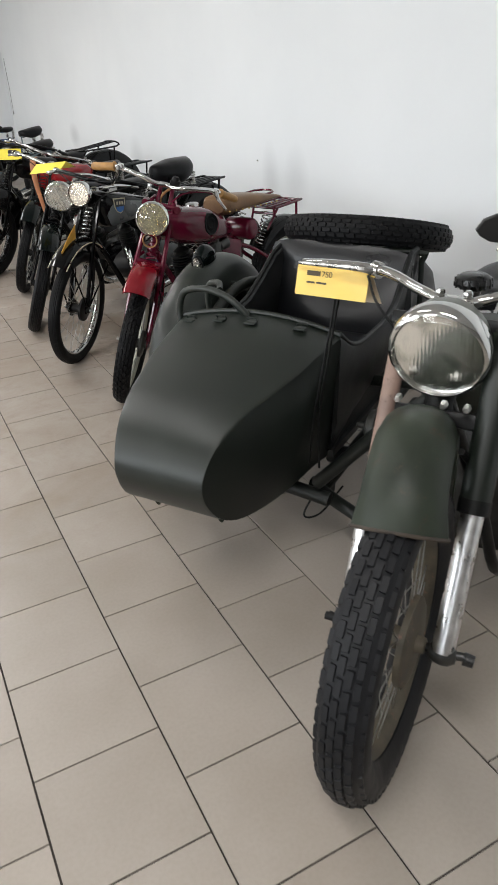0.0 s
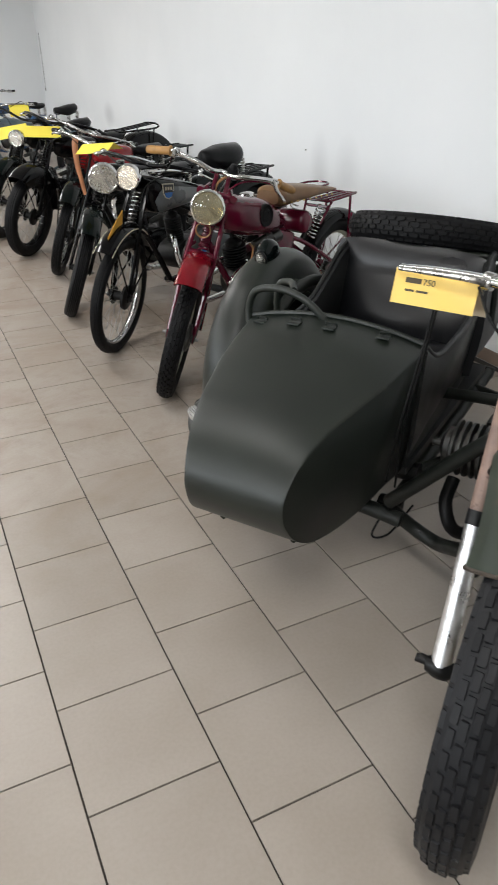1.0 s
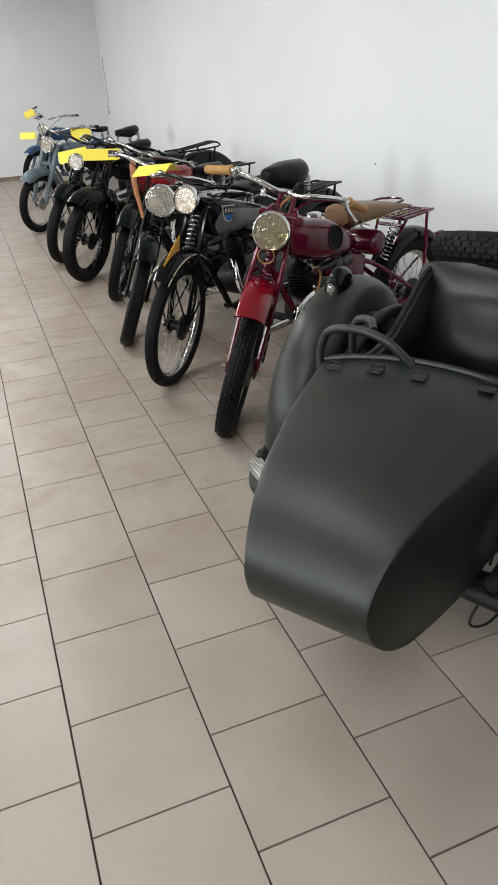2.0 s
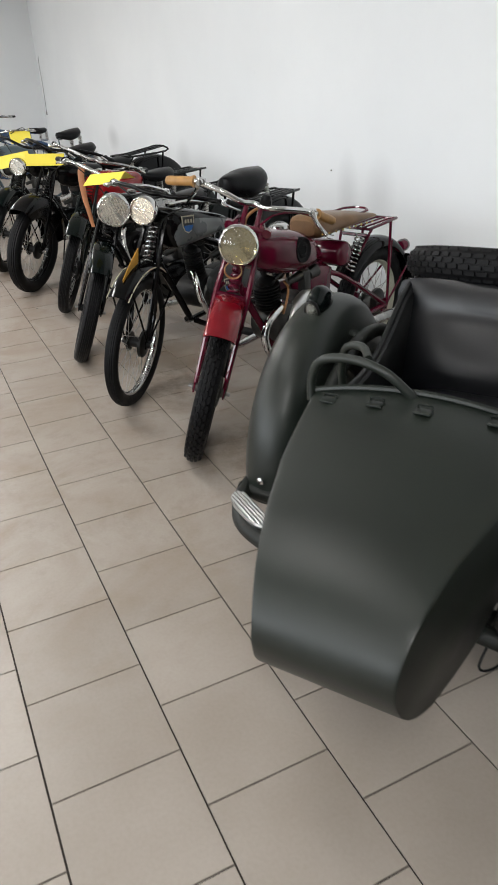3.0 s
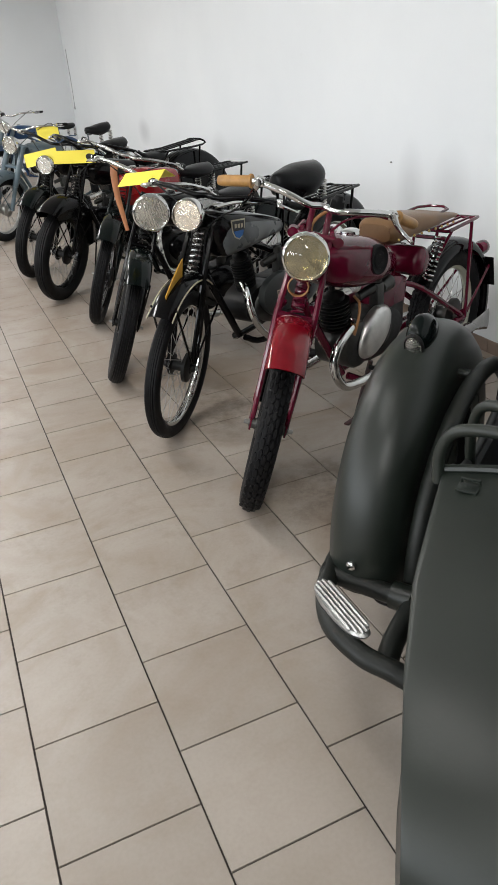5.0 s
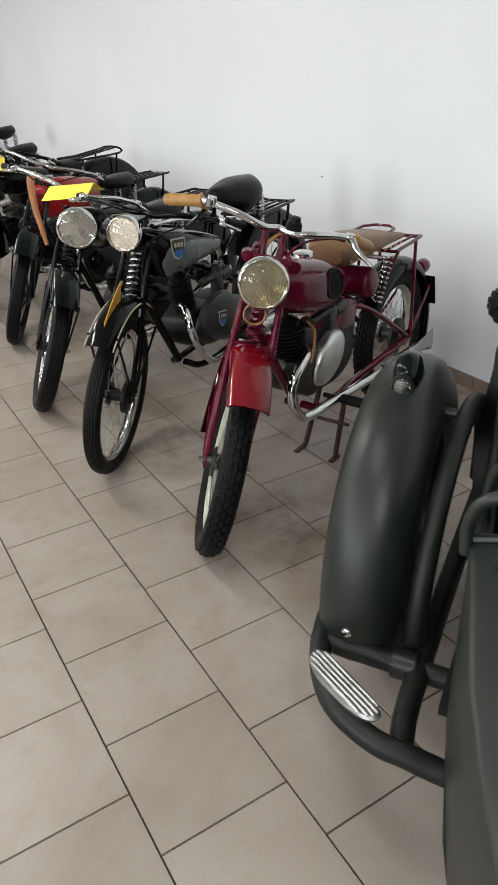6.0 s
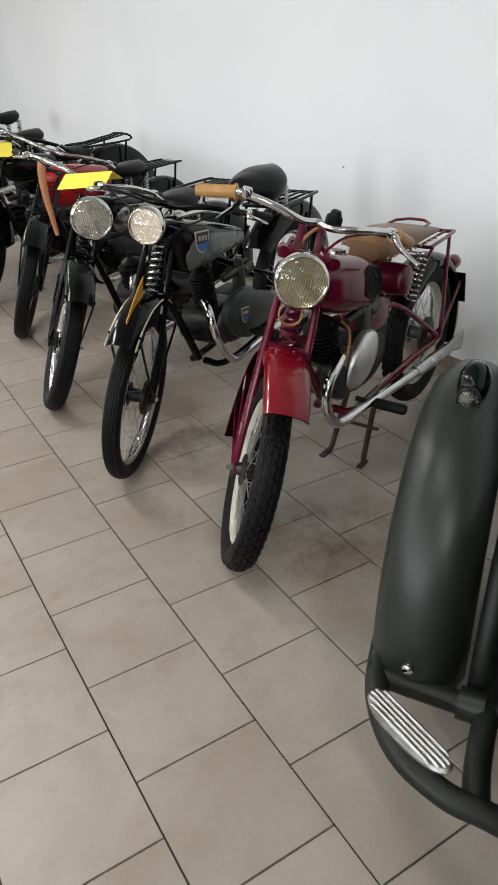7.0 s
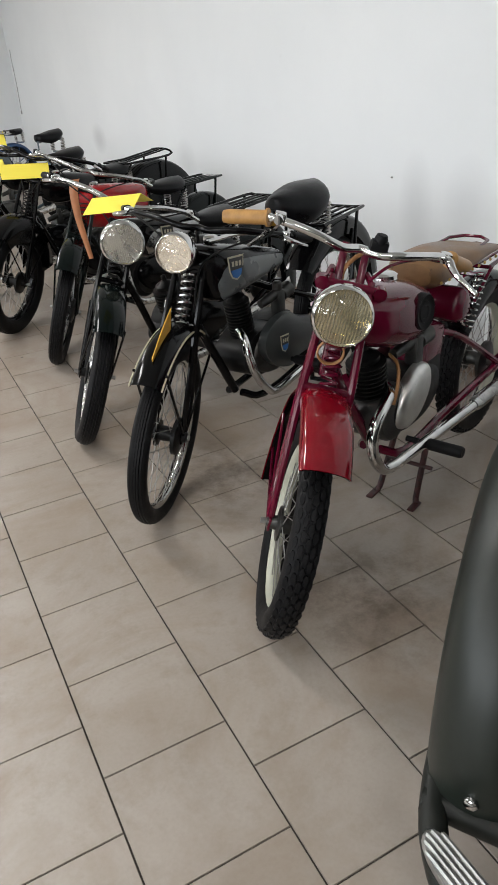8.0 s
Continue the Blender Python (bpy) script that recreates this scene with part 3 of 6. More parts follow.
def headlamp(parent, c, d, shell_mat, m, refl, depth=0.13, tilt=-4, nod=0, rim_mat=None, name="headlamp"):
    """Bowl, chrome ring, reflector and ribbed glass, looking along x."""
    r = d / 2
    mm = m @ Matrix.Translation(c) @ Matrix.Rotation(radians(nod), 4, 'Z') @ Matrix.Rotation(radians(-tilt), 4, 'Y')
    bowl = part(name, lathe(B(), [(0.004, -depth), (r * 0.35, -depth * 0.97), (r * 0.62, -depth * 0.82), (r * 0.84, -depth * 0.52), (r * 0.95, -depth * 0.2), (r * 0.97, 0.0), (r * 0.94, 0.0),
                                  (r * 0.90, -depth * 0.2), (r * 0.78, -depth * 0.5), (r * 0.5, -depth * 0.78), (0.004, -depth * 0.9)], seg=36, axis="X"), shell_mat, parent, m=mm)
    part("rim", lathe(B(), [(r * 0.865, 0.002), (r * 0.95, -0.030), (r * 0.985, -0.030), (r * 1.0, -0.020), (r * 1.0, -0.006), (r * 0.985, 0.005), (r * 0.945, 0.013), (r * 0.895, 0.016), (r * 0.865, 0.011)], seg=40, axis="X", close=True), rim_mat or CHROME, bowl)
    part("reflector", lathe(B(), [(0.006, -depth * 0.60), (r * 0.12, -depth * 0.59), (r * 0.25, -depth * 0.545), (r * 0.4, -depth * 0.46), (r * 0.52, -depth * 0.365), (r * 0.64, -depth * 0.245), (r * 0.75, -depth * 0.115), (r * 0.865, 0.004)], seg=40, axis="X"), refl, bowl)
    part("bulb", lathe(B(), [(0.0, -depth * 0.20), (0.005, -depth * 0.21), (0.009, -depth * 0.28), (0.009, -depth * 0.36), (0.006, -depth * 0.44), (0.010, -depth * 0.56)], seg=12, axis="X"), ALLOY_DARK, bowl)
    g = part("lens", lathe(B(), [(0.0, 0.030), (r * 0.3, 0.027), (r * 0.6, 0.020), (r * 0.78, 0.013), (r * 0.868, 0.007), (r * 0.868, 0.004), (r * 0.76, 0.009), (r * 0.6, 0.016), (r * 0.3, 0.023), (0.0, 0.026)], seg=40, axis="X"), LENS, bowl)
    g.visible_shadow = False
    return bowl


def tank_bm(x0, x1, zt, zb, hw, nose=0.75, tail=0.45, drop=0.06):
    """A saddle tank: rounded nose, tapered tail."""
    rings = []
    n = 18
    for i in range(n + 1):
        t = i / n
        x = x0 + (x1 - x0) * t
        swell = (math.sin(min(1, t / 0.30) * math.pi / 2) ** 0.6) if t < 0.30 else 1.0
        fall = 1 - (1 - tail) * max(0, (t - 0.38) / 0.62) ** 1.5
        end = math.sqrt(max(0.0, 1 - max(0, (t - 0.9) / 0.1) ** 2)) * 0.9 + 0.1
        h = hw * max(0.10, swell * (nose + (1 - nose) * min(1, t / 0.4))) * fall * end
        top = zt - 0.035 * (1 - swell) - drop * max(0, t - 0.35) ** 1.3 * 1.6 - (0.05 * (1 - end))
        bot = zb + 0.06 * (1 - swell) + 0.07 * max(0, t - 0.5) ** 1.2 + 0.06 * (1 - end)
        cz, hz = (top + bot) / 2, (top - bot) / 2
        ring = []
        for k in range(20):
            a = 2 * math.pi * k / 20
            ca, sa = math.cos(a), math.sin(a)
            ring.append(V(x, h * math.copysign(abs(ca) ** 0.75, ca), cz + hz * math.copysign(abs(sa) ** 0.8, sa)))
        rings.append(ring)
    return loft(B(), rings)


def station_tank(rows, square=0.62):
    """A tank lofted through stations (x, top, bottom, half width)."""
    rings = []
    for q in smooth_path([(x, zt, zb) for x, zt, zb, _ in rows], 3):
        hw = 0.0
        for (xa, _, _, ha), (xb, _, _, hb) in zip(rows, rows[1:]):
            if xb <= q.x <= xa + 1e-9:
                hw = ha + (hb - ha) * (xa - q.x) / (xa - xb)
        cz, hz = (q.y + q.z) / 2, max(0.004, (q.y - q.z) / 2)
        hw = max(hw, 0.004)
        rings.append([V(q.x, hw * math.copysign(abs(math.cos(a)) ** square, math.cos(a)), cz + hz * math.copysign(abs(math.sin(a)) ** square, math.sin(a))) for a in (2 * math.pi * k / 28 for k in range(28))])
    return loft(B(), rings)


def saddle_bm(x0, x1, z, hw, thick=0.055, rise=0.03):
    """A sprung single saddle: narrow nose ahead, wide round tail."""
    rings = []
    n = 24
    for i in range(n + 1):
        t = i / n
        x = x0 + (x1 - x0) * t
        wide = hw * (0.42 + 0.58 * (math.sin(min(1, t / 0.60) * math.pi / 2) ** 1.5)) * math.sqrt(max(0.02, 1 - max(0, (t - 0.62) / 0.38) ** 2.2)) * math.sqrt(max(0.08, 1 - max(0, (0.14 - t) / 0.14) ** 2))
        zz = z + rise * max(0, t - 0.35) * 1.2 - 0.010 * math.sin(math.pi * t)
        tk = thick * (0.40 + 0.60 * math.sin(math.pi * min(1, 0.10 + t * 0.86)))
        ring = []
        for k in range(16):
            a = 2 * math.pi * k / 16
            ca, sa = math.cos(a), math.sin(a)
            ring.append(V(x, wide * math.copysign(abs(ca) ** 0.8, ca), zz + (tk * 0.55 * sa if sa > 0 else tk * (0.9 if abs(ca) > 0.45 else 0.2) * sa) - 0.02 * (wide / hw) * abs(ca) ** 2))
        rings.append(ring)
    return loft(B(), rings)


def shield_badge(parent, c, h, m):
    """A shield-shaped maker's badge, plain shapes in its colours, lying in the xz plane."""
    def plate(scale, y, mat, top=0.5, bot=-0.55):
        pts = [(-0.5, top), (0.5, top + 0.12), (0.44, -0.05), (0.30, -0.38), (0.0, bot), (-0.30, -0.38), (-0.44, -0.05)]
        bm = B()
        loft(bm, [[(px * h * scale, yy, pz * h * scale) for px, pz in pts] for yy in (0.0, y)])
        return bm
    base = part("badge", plate(1.0, 0.002, BADGE_CREAM), BADGE_CREAM, parent, "shield badge in blue, black and cream", m=m @ Matrix.Translation(c))
    part("field", plate(0.86, 0.003, BADGE_DARK), BADGE_DARK, base)
    bm = B()
    loft(bm, [[(px * h, yy, pz * h) for px, pz in ((-0.34, -0.08), (0.36, -0.02), (0.25, -0.34), (0.0, -0.46), (-0.25, -0.34))] for yy in (0.0, 0.0042)])
    part("lower_field", bm, BADGE_BLUE, base)
    bm = B()
    for k in range(3):
        box(bm, ((-0.22 + 0.22 * k) * h, 0.0022, (0.18 + 0.03 * k) * h), (0.13 * h, 0.0042, 0.22 * h))
    part("mark", bm, BADGE_CREAM, base)
    return base


def finned(bm, c, r, h, fins, lean, inner=0.62):
    """A finned barrel standing on c, leaning ahead."""
    m = Matrix.Rotation(radians(lean), 4, 'Y')
    prof = [(r * inner, 0.0)]
    for k in range(fins):
        z = h * (k + 0.4) / fins
        prof += [(r * inner, z), (r, z + 0.001), (r, z + h / fins * 0.42), (r * inner, z + h / fins * 0.45)]
    prof += [(r * inner, h), (r * 0.72, h + 0.004), (r * 0.72, h + 0.02), (r * 0.35, h + 0.035), (0.012, h + 0.04), (0.012, h + 0.065), (0.004, h + 0.07)]
    return lathe(bm, prof, c, 24, "Z", m=m)


def bench_bm(x0, x1, z, hw, thick, fall=0.03):
    """A long stuffed saddle: blunt rounded nose, flat top sloping to the rear, straight sides."""
    rings = []
    n = 20
    for i in range(n + 1):
        t = i / n
        x = x0 + (x1 - x0) * t
        end = math.sqrt(max(0.03, 1 - max(0, (0.10 - t) / 0.10, (t - 0.88) / 0.12) ** 2))
        wide = hw * (0.80 + 0.20 * min(1, t / 0.5)) * (0.72 + 0.28 * end)
        top, bot = z + 0.004 - fall * t + 0.012 * math.sin(math.pi * t), z - thick + 0.035 * t
        cz, hz = (top + bot) / 2, (top - bot) / 2 * (0.55 + 0.45 * end)
        ring = []
        for k in range(24):
            a = 2 * math.pi * k / 24
            ca, sa = math.cos(a), math.sin(a)
            ring.append(V(x, wide * math.copysign(abs(ca) ** 0.55, ca) * (1 - 0.06 * max(0, sa)), cz + hz * math.copysign(abs(sa) ** 0.6, sa)))
        rings.append(ring)
    return loft(B(), rings)


def pear_tank(x0, x1, front, tail, hw, n=20, lo=0.0, hi=2 * math.pi, grow=0.0, cut=(0.0, 1.0), caps=True):
    """Deep at the steering head, drawn out to a low tail; front and tail are (top, bottom) heights."""
    rings = []
    for i in range(n + 1):
        t = cut[0] + (cut[1] - cut[0]) * i / n
        e = t ** 1.15
        top = front[0] + (tail[0] - front[0]) * e ** 1.2 - 0.03 * (1 - min(1, t / 0.12)) ** 2
        bot = front[1] + (tail[1] - front[1]) * min(1, t / 0.85) ** 0.9 + 0.10 * (1 - min(1, t / 0.16)) ** 2
        end = math.sqrt(max(0.04, 1 - max(0, (0.14 - t) / 0.14, (t - 0.86) / 0.14) ** 2))
        h = hw * (0.92 + 0.08 * math.sin(math.pi * t)) * (1 - 0.45 * max(0, t - 0.35) / 0.65) * end
        cz, hz = (top + bot) / 2, max(0.012, (top - bot) / 2) * (0.5 + 0.5 * end)
        ring = []
        for k in range(25 if hi - lo < 6 else 24):
            a = lo + (hi - lo) * k / 24
            ca, sa = math.cos(a), math.sin(a)
            ring.append(V(x0 + (x1 - x0) * t, (h + grow) * math.copysign(abs(ca) ** 0.6, ca), cz + (hz + grow) * math.copysign(abs(sa) ** 0.75, sa)))
        rings.append(ring)
    return rings


def motorcycle(name, label, at, heading, s):
    """A rigid-framed motorcycle to a table of sizes and colours."""
    R, w, wb = s.get("R", 0.325), s.get("w", 0.085), s.get("wb", 1.27)
    Rr, wr = s.get("Rr", R), s.get("wr", w)
    fm, body = s.get("frame", BLACK), s.get("body", BLACK)
    zr = Rr + s.get("rear_lift", 0.0)
    hx, hz, rake = s.get("hx", -0.33), 0.90, radians(s.get("rake", 27))
    axis = V(math.sin(rake), 0, -math.cos(rake))

    def on_axis(z, ahead=0.0, y=0.0):
        return V(hx + (hz - z) * math.tan(rake) + ahead, y, z)
    turn = Matrix.Translation((hx, 0, hz)) @ Matrix.Rotation(radians(s.get("steer", 0)), 4, -axis) @ Matrix.Translation((-hx, 0, -hz))
    # the turned wheel meets the floor at the given place; the whole machine tips about the rear wheel to suit
    n = turn.to_3x3() @ V(0, 1, 0)
    down = V(0, 0, -1) + n * n.z
    touch = turn @ V(0, 0, R) + down.normalized() * R
    tip = math.asin(touch.z / wb)
    base = pose(at[0], at[1], 0, 0, 0, 180 + heading) @ Matrix.Translation((-touch.x, -touch.y, 0))
    th = thing(name, label, "motorcycle", "row of old motorcycles", base @ Matrix.Translation((-wb, 0, 0)) @ Matrix.Rotation(tip, 4, 'Y') @ Matrix.Translation((wb, 0, 0)))
    # wheels
    wheel(th, "front_wheel", turn @ Matrix.Translation((0, 0, R)), R, w, s.get("rim", CHROME_OLD), s.get("hub", IRON), s.get("spokes", 32), s.get("tread"), s.get("tyre"), s.get("drum", 0.07))
    wheel(th, "rear_wheel", Matrix.Translation((-wb, 0, zr)), Rr, wr, s.get("rim", CHROME_OLD), s.get("hub", IRON), s.get("spokes", 32), s.get("rear_tread"), None, 0.08)
    # frame
    bm = B()
    tr = s.get("tube", 0.015)
    cz = s.get("cradle", 0.0)
    tube(bm, [on_axis(0.93), on_axis(0.72)], 0.026, 14)
    tube(bm, [on_axis(0.86), (hx - 0.20, 0, 0.80), (hx - 0.52, 0, 0.66)], tr * 1.1, 10, 4)
    tube(bm, [on_axis(0.76), (hx - 0.02, 0, 0.60), (hx - 0.17, 0, 0.24 + cz)], tr * 1.15, 10, 4)
    tube(bm, [(hx - 0.54, 0, 0.70), (hx - 0.53, 0, 0.26 + cz)], tr, 10)
    for y in (-1, 1):
        tube(bm, [(hx - 0.17, 0.03 * y, 0.235 + cz), (hx - 0.26, 0.075 * y, 0.20 + cz), (hx - 0.56, 0.085 * y, 0.22 + cz), (-wb, 0.095 * y, zr)], tr, 8, 4)
        tube(bm, [(hx - 0.52, 0.03 * y, 0.66), (hx - 0.66, 0.075 * y, 0.60), (-wb, 0.095 * y, zr)], tr * 0.85, 8, 4)
        tube(bm, [(-wb, 0.09 * y, zr), (-wb, 0.10 * y, zr + 0.001 + 0.0)], 0.022, 8)
        box(bm, (-wb, 0.088 * y, zr), (0.06, 0.008, 0.07), 0.003)
    part("frame", bm, fm, th)
    # fork
    kind = s.get("fork", "girder")
    top, low = s.get("fork_top", 0.95), 0.70
    ax = V(0, 0, R)
    if kind == "girder":
        bm = B()
        fw = s.get("fork_w", 0.062)
        fx = s.get("fork_ahead", 0.055)
        for y in (-1, 1):
            a, b = on_axis(top, fx, fw * 0.75 * y), on_axis(low, fx, fw * 0.95 * y)
            tube(bm, [a, b, V(0.0, (w * 0.5 + 0.022) * y, R)], [0.010, 0.013, 0.010], 8)
            tube(bm, [on_axis(low - 0.02, fx - 0.012, fw * y), V(-0.085, (w * 0.5 + 0.026) * y, R + 0.13), V(-0.012, (w * 0.5 + 0.024) * y, R)], [0.009, 0.009, 0.009], 8, 3)
            tube(bm, [on_axis(0.92, 0.0, 0.045 * y), on_axis(0.94, fx, fw * 0.8 * y)], 0.011, 8)
            tube(bm, [on_axis(0.73, 0.0, 0.050 * y), on_axis(0.72, fx, fw * y)], 0.011, 8)
            box(bm, V(0.0, (w * 0.5 + 0.024) * y, R), (0.042, 0.008, 0.042), 0.003)
        tube(bm, [on_axis(0.94, fx, -fw * 0.85), on_axis(0.94, fx, fw * 0.85)], 0.011, 8)
        tube(bm, [on_axis(0.71, fx, -fw * 1.02), on_axis(0.71, fx, fw * 1.02)], 0.012, 8)
        if s.get("link_bars"):
            for z, span in s["link_bars"]:
                tube(bm, [on_axis(z, fx, -span), on_axis(z, fx, span)], 0.0135, 10)
                for y in (-1, 1):
                    tube(bm, [on_axis(z, fx - 0.012, span * 0.92 * y), on_axis(z, fx + 0.020, span * 0.92 * y)], 0.019, 10)
                    tube(bm, [on_axis(z, fx, span * 0.8 * y), on_axis(z + 0.01, -0.03, 0.05 * y)], 0.010, 8)
            for y in (-1, 1):
                tube(bm, [on_axis(0.95, -0.01, 0.032 * y), on_axis(1.045, -0.01, 0.030 * y)], [0.013, 0.011], 10)
        fork = part("fork", moved(bm, turn), s.get("fork_mat", fm), th)
        bm = coil(B(), on_axis(0.71, fx + 0.005), on_axis(0.885, fx - 0.004), 0.024, 0.0042, 8.5)
        part("fork_spring", moved(bm, turn), s.get("spring", IRON), fork)
    else:
        bm = B()
        for y in (-1, 1):
            yy = (w * 0.5 + 0.045) * y
            tube(bm, [on_axis(0.93, 0.045, yy), on_axis(0.56, 0.045, yy)], 0.030, 12)
            tube(bm, [on_axis(0.56, 0.045, yy), V(0.0, yy, R)], 0.022, 12)
        box(bm, on_axis(0.93, 0.02), (0.09, 0.22, 0.025), 0.006)
        box(bm, on_axis(0.74, 0.02), (0.09, 0.22, 0.025), 0.006)
        fork = part("fork", moved(bm, turn), s.get("fork_mat", fm), th)
    tube_ax = tube(B(), [(0, -(w * 0.5 + 0.05), R), (0, w * 0.5 + 0.05, R)], 0.009, 8)
    part("axle", moved(tube_ax, turn), STEEL, fork)
    # mudguards
    fs = s.get("front_fender", dict(a0=54, a1=168, w=0.125, gap=0.075, drop=0.07, crown=0.028))
    ff = fender(th, "front_mudguard", s.get("fender_mat", body), (0, 0, R), R + fs["gap"], fs["w"], fs["a0"], fs["a1"], fs.get("drop", 0.04), fs.get("crown", 0.025), turn, lining=s.get("lining"), inner=fs.get("inner"), flare=fs.get("flare", 0.0), lift=fs.get("lift", 0.0), deep=fs.get("deep", 0.0), lip=fs.get("lip", 0.5), fade=fs.get("fade", 0.0), tail_w=fs.get("tail_w", 0.0))
    for y in (-1, 1):
        for aa in fs.get("stays", (60, 150)):
            a = radians(aa)
            bm = tube(B(), [V((R + fs["gap"] - 0.02) * math.cos(a), fs["w"] * 0.49 * y, R + (R + fs["gap"] - 0.02) * math.sin(a)), V(0, (w * 0.5 + 0.03) * y, R)], 0.005, 6)
            part("stay", moved(bm, turn), s.get("stay_mat", fm), ff)
    if s.get("crest"):
        rows = []
        for k in range(9):
            a = radians(64 + 3.0 * k)
            rr = R + fs["gap"]
            rows.append([V((rr + q) * math.cos(a), 0.004 * (1 if q > 0.01 else 1), R + (rr + q) * math.sin(a)) for q in (0.002, 0.010 + 0.030 * k / 8, 0.016 + 0.062 * (k / 8) ** 1.3)])
        part("crest_plate", moved(shell(B(), rows, 0.003), turn), s["crest"], ff, "amber plate standing on the mudguard")
    rf = fender(th, "rear_mudguard", s.get("rear_mat", s.get("fender_mat", body)), (-wb, 0, zr), Rr + s.get("rear_gap", 0.05), s.get("rear_w", 0.135), 38, s.get("rear_end", 205), s.get("rear_drop", 0.05), 0.028)
    for y in (-1, 1):
        for aa in (105, 150):
            a = radians(aa)
            bm = tube(B(), [V(-wb + (Rr + 0.03) * math.cos(a), 0.07 * y, zr + (Rr + 0.03) * math.sin(a)), V(-wb, 0.10 * y, zr)], 0.0065, 6)
            part("stay", bm, fm, rf)
    # tank
    tk = s["tank"]
    tank = part("fuel_tank", loft(B(), pear_tank(*tk["pear"])) if tk.get("pear") else station_tank(tk["stations"]) if tk.get("stations") else tank_bm(tk.get("x0", hx - 0.02), tk.get("x1", hx - 0.50), tk.get("zt", 0.86), tk.get("zb", 0.66), tk.get("hw", 0.125), tk.get("nose", 0.75), tk.get("tail", 0.45), tk.get("drop", 0.06)), tk["mat"], th, tk.get("label", ""))
    part("filler_cap", lathe(B(), [(0.0, 0.018), (0.02, 0.017), (0.027, 0.012), (0.028, 0.0), (0.022, -0.01)], (tk.get("cap_x", tk.get("x0", hx - 0.02) - 0.15), 0, tk.get("zt", 0.86)), 18, "Z", m=Matrix.Diagonal((tk.get("cap", 1.0), tk.get("cap", 1.0), 1, 1))), CHROME, tank)
    if tk.get("panel"):
        for y in (1, -1):
            rows = []
            for k in range(25):
                t = 0.075 + 0.90 * k / 24
                wide = max(0.05, min(1.0, math.sqrt(max(0.0, 1 - max(0.0, 1 - (t - 0.075) / 0.20) ** 2)), math.sqrt(max(0.0, (0.985 - t) / 0.10))))
                rows.append(pear_tank(*tk["pear"], n=1, lo=radians(-20 - 46 * wide), hi=radians(-20 + 42 * wide), grow=0.0015, cut=(t, t))[0])
            part("side_panel", shell(B(), [[V(p.x, p.y * y, p.z) for p in r] for r in rows], 0.001 * y), tk["panel"], tank, "plain painted side panel")
        if tk.get("lever"):
            part("tank_strip", tube(B(), [(tk["pear"][0] - 0.05, 0.055, tk["pear"][2][0] + 0.008), (tk["pear"][0] - 0.20, 0.075, tk["pear"][2][0] + 0.004), (tk["pear"][0] - 0.36, 0.07, tk["pear"][2][0] - 0.03)], [0.008, 0.008, 0.006], 8, 4), CHROME, tank, "chrome gear lever along the tank")
    if tk.get("badge"):
        bx, bz, bh = tk["badge"]
        for y in (1, -1):
            turn_y = Matrix.Rotation(0 if y > 0 else math.pi, 4, 'Z')
            shield_badge(tank, (0, 0, 0), bh, Matrix.Translation((bx, y * tk.get("badge_y", tk.get("hw", 0.125) * 0.985), bz)) @ turn_y @ Matrix.Diagonal((tk.get("badge_wide", 1.0), 1, 1, 1)) @ Matrix.Rotation(radians(tk.get("cant", 0)), 4, 'Z'))
    if tk.get("knee"):
        kx, kz = tk["knee"]
        for y in (1, -1):
            part("knee_pad", lathe(B(), [(0.0, 0.007), (0.014, 0.007), (0.016, 0.010), (0.024, 0.010), (0.026, 0.007), (0.034, 0.008), (0.040, 0.012), (0.043, 0.006), (0.043, -0.012)], (0, 0, 0), 28, "Y", m=Matrix.Diagonal((1.05, y, 1.30, 1))), RUBBER, tank, "round ribbed rubber knee pad", m=pose(kx, y * tk.get("knee_y", 0.121), kz, 0, 0, -9 * y))
    # saddle
    sd = s.get("saddle")
    if sd:
        x0, x1, z, hw = sd["x0"], sd["x1"], sd["z"], sd.get("hw", 0.13)
        seat = part("saddle", (bench_bm(x0, x1, z, hw, sd["thick"], sd.get("fall", 0.03)) if sd.get("bench") else saddle_bm(x0, x1, z, hw, sd.get("thick", 0.06), sd.get("rise", 0.015))), sd.get("mat", LEATHER_BLACK), th, sd.get("label", ""))
        for y in (-1, 1):
            low, high = sd.get("springs", ((x1 + 0.05, hw * 0.62, z - 0.16), (x1 + 0.045, hw * 0.62, z - 0.025)))
            bm = coil(B(), (low[0], low[1] * y, low[2]), (high[0], high[1] * y, high[2]), 0.022, 0.004, 9)
            part("seat_spring", bm, sd.get("spring", CHROME_OLD), seat)
        bm = B()
        tube(bm, [(x0 - 0.03, 0, z - 0.03), (x0 - 0.08, 0.05, z - 0.05), (x1 + 0.05, hw * 0.62, z - 0.04), (x1 + 0.05, -hw * 0.62, z - 0.04), (x0 - 0.08, -0.05, z - 0.05), (x0 - 0.03, 0, z - 0.03)], 0.006, 6, 3)
        tube(bm, [(x1 + 0.05, -hw * 0.62, z - 0.165), (x1 + 0.05, hw * 0.62, z - 0.165)], 0.009, 6)
        tube(bm, [(x0 - 0.02, 0, z - 0.02), (x0 - 0.02, 0, z - 0.12)], 0.008, 6)
        part("seat_frame", bm, fm, seat)
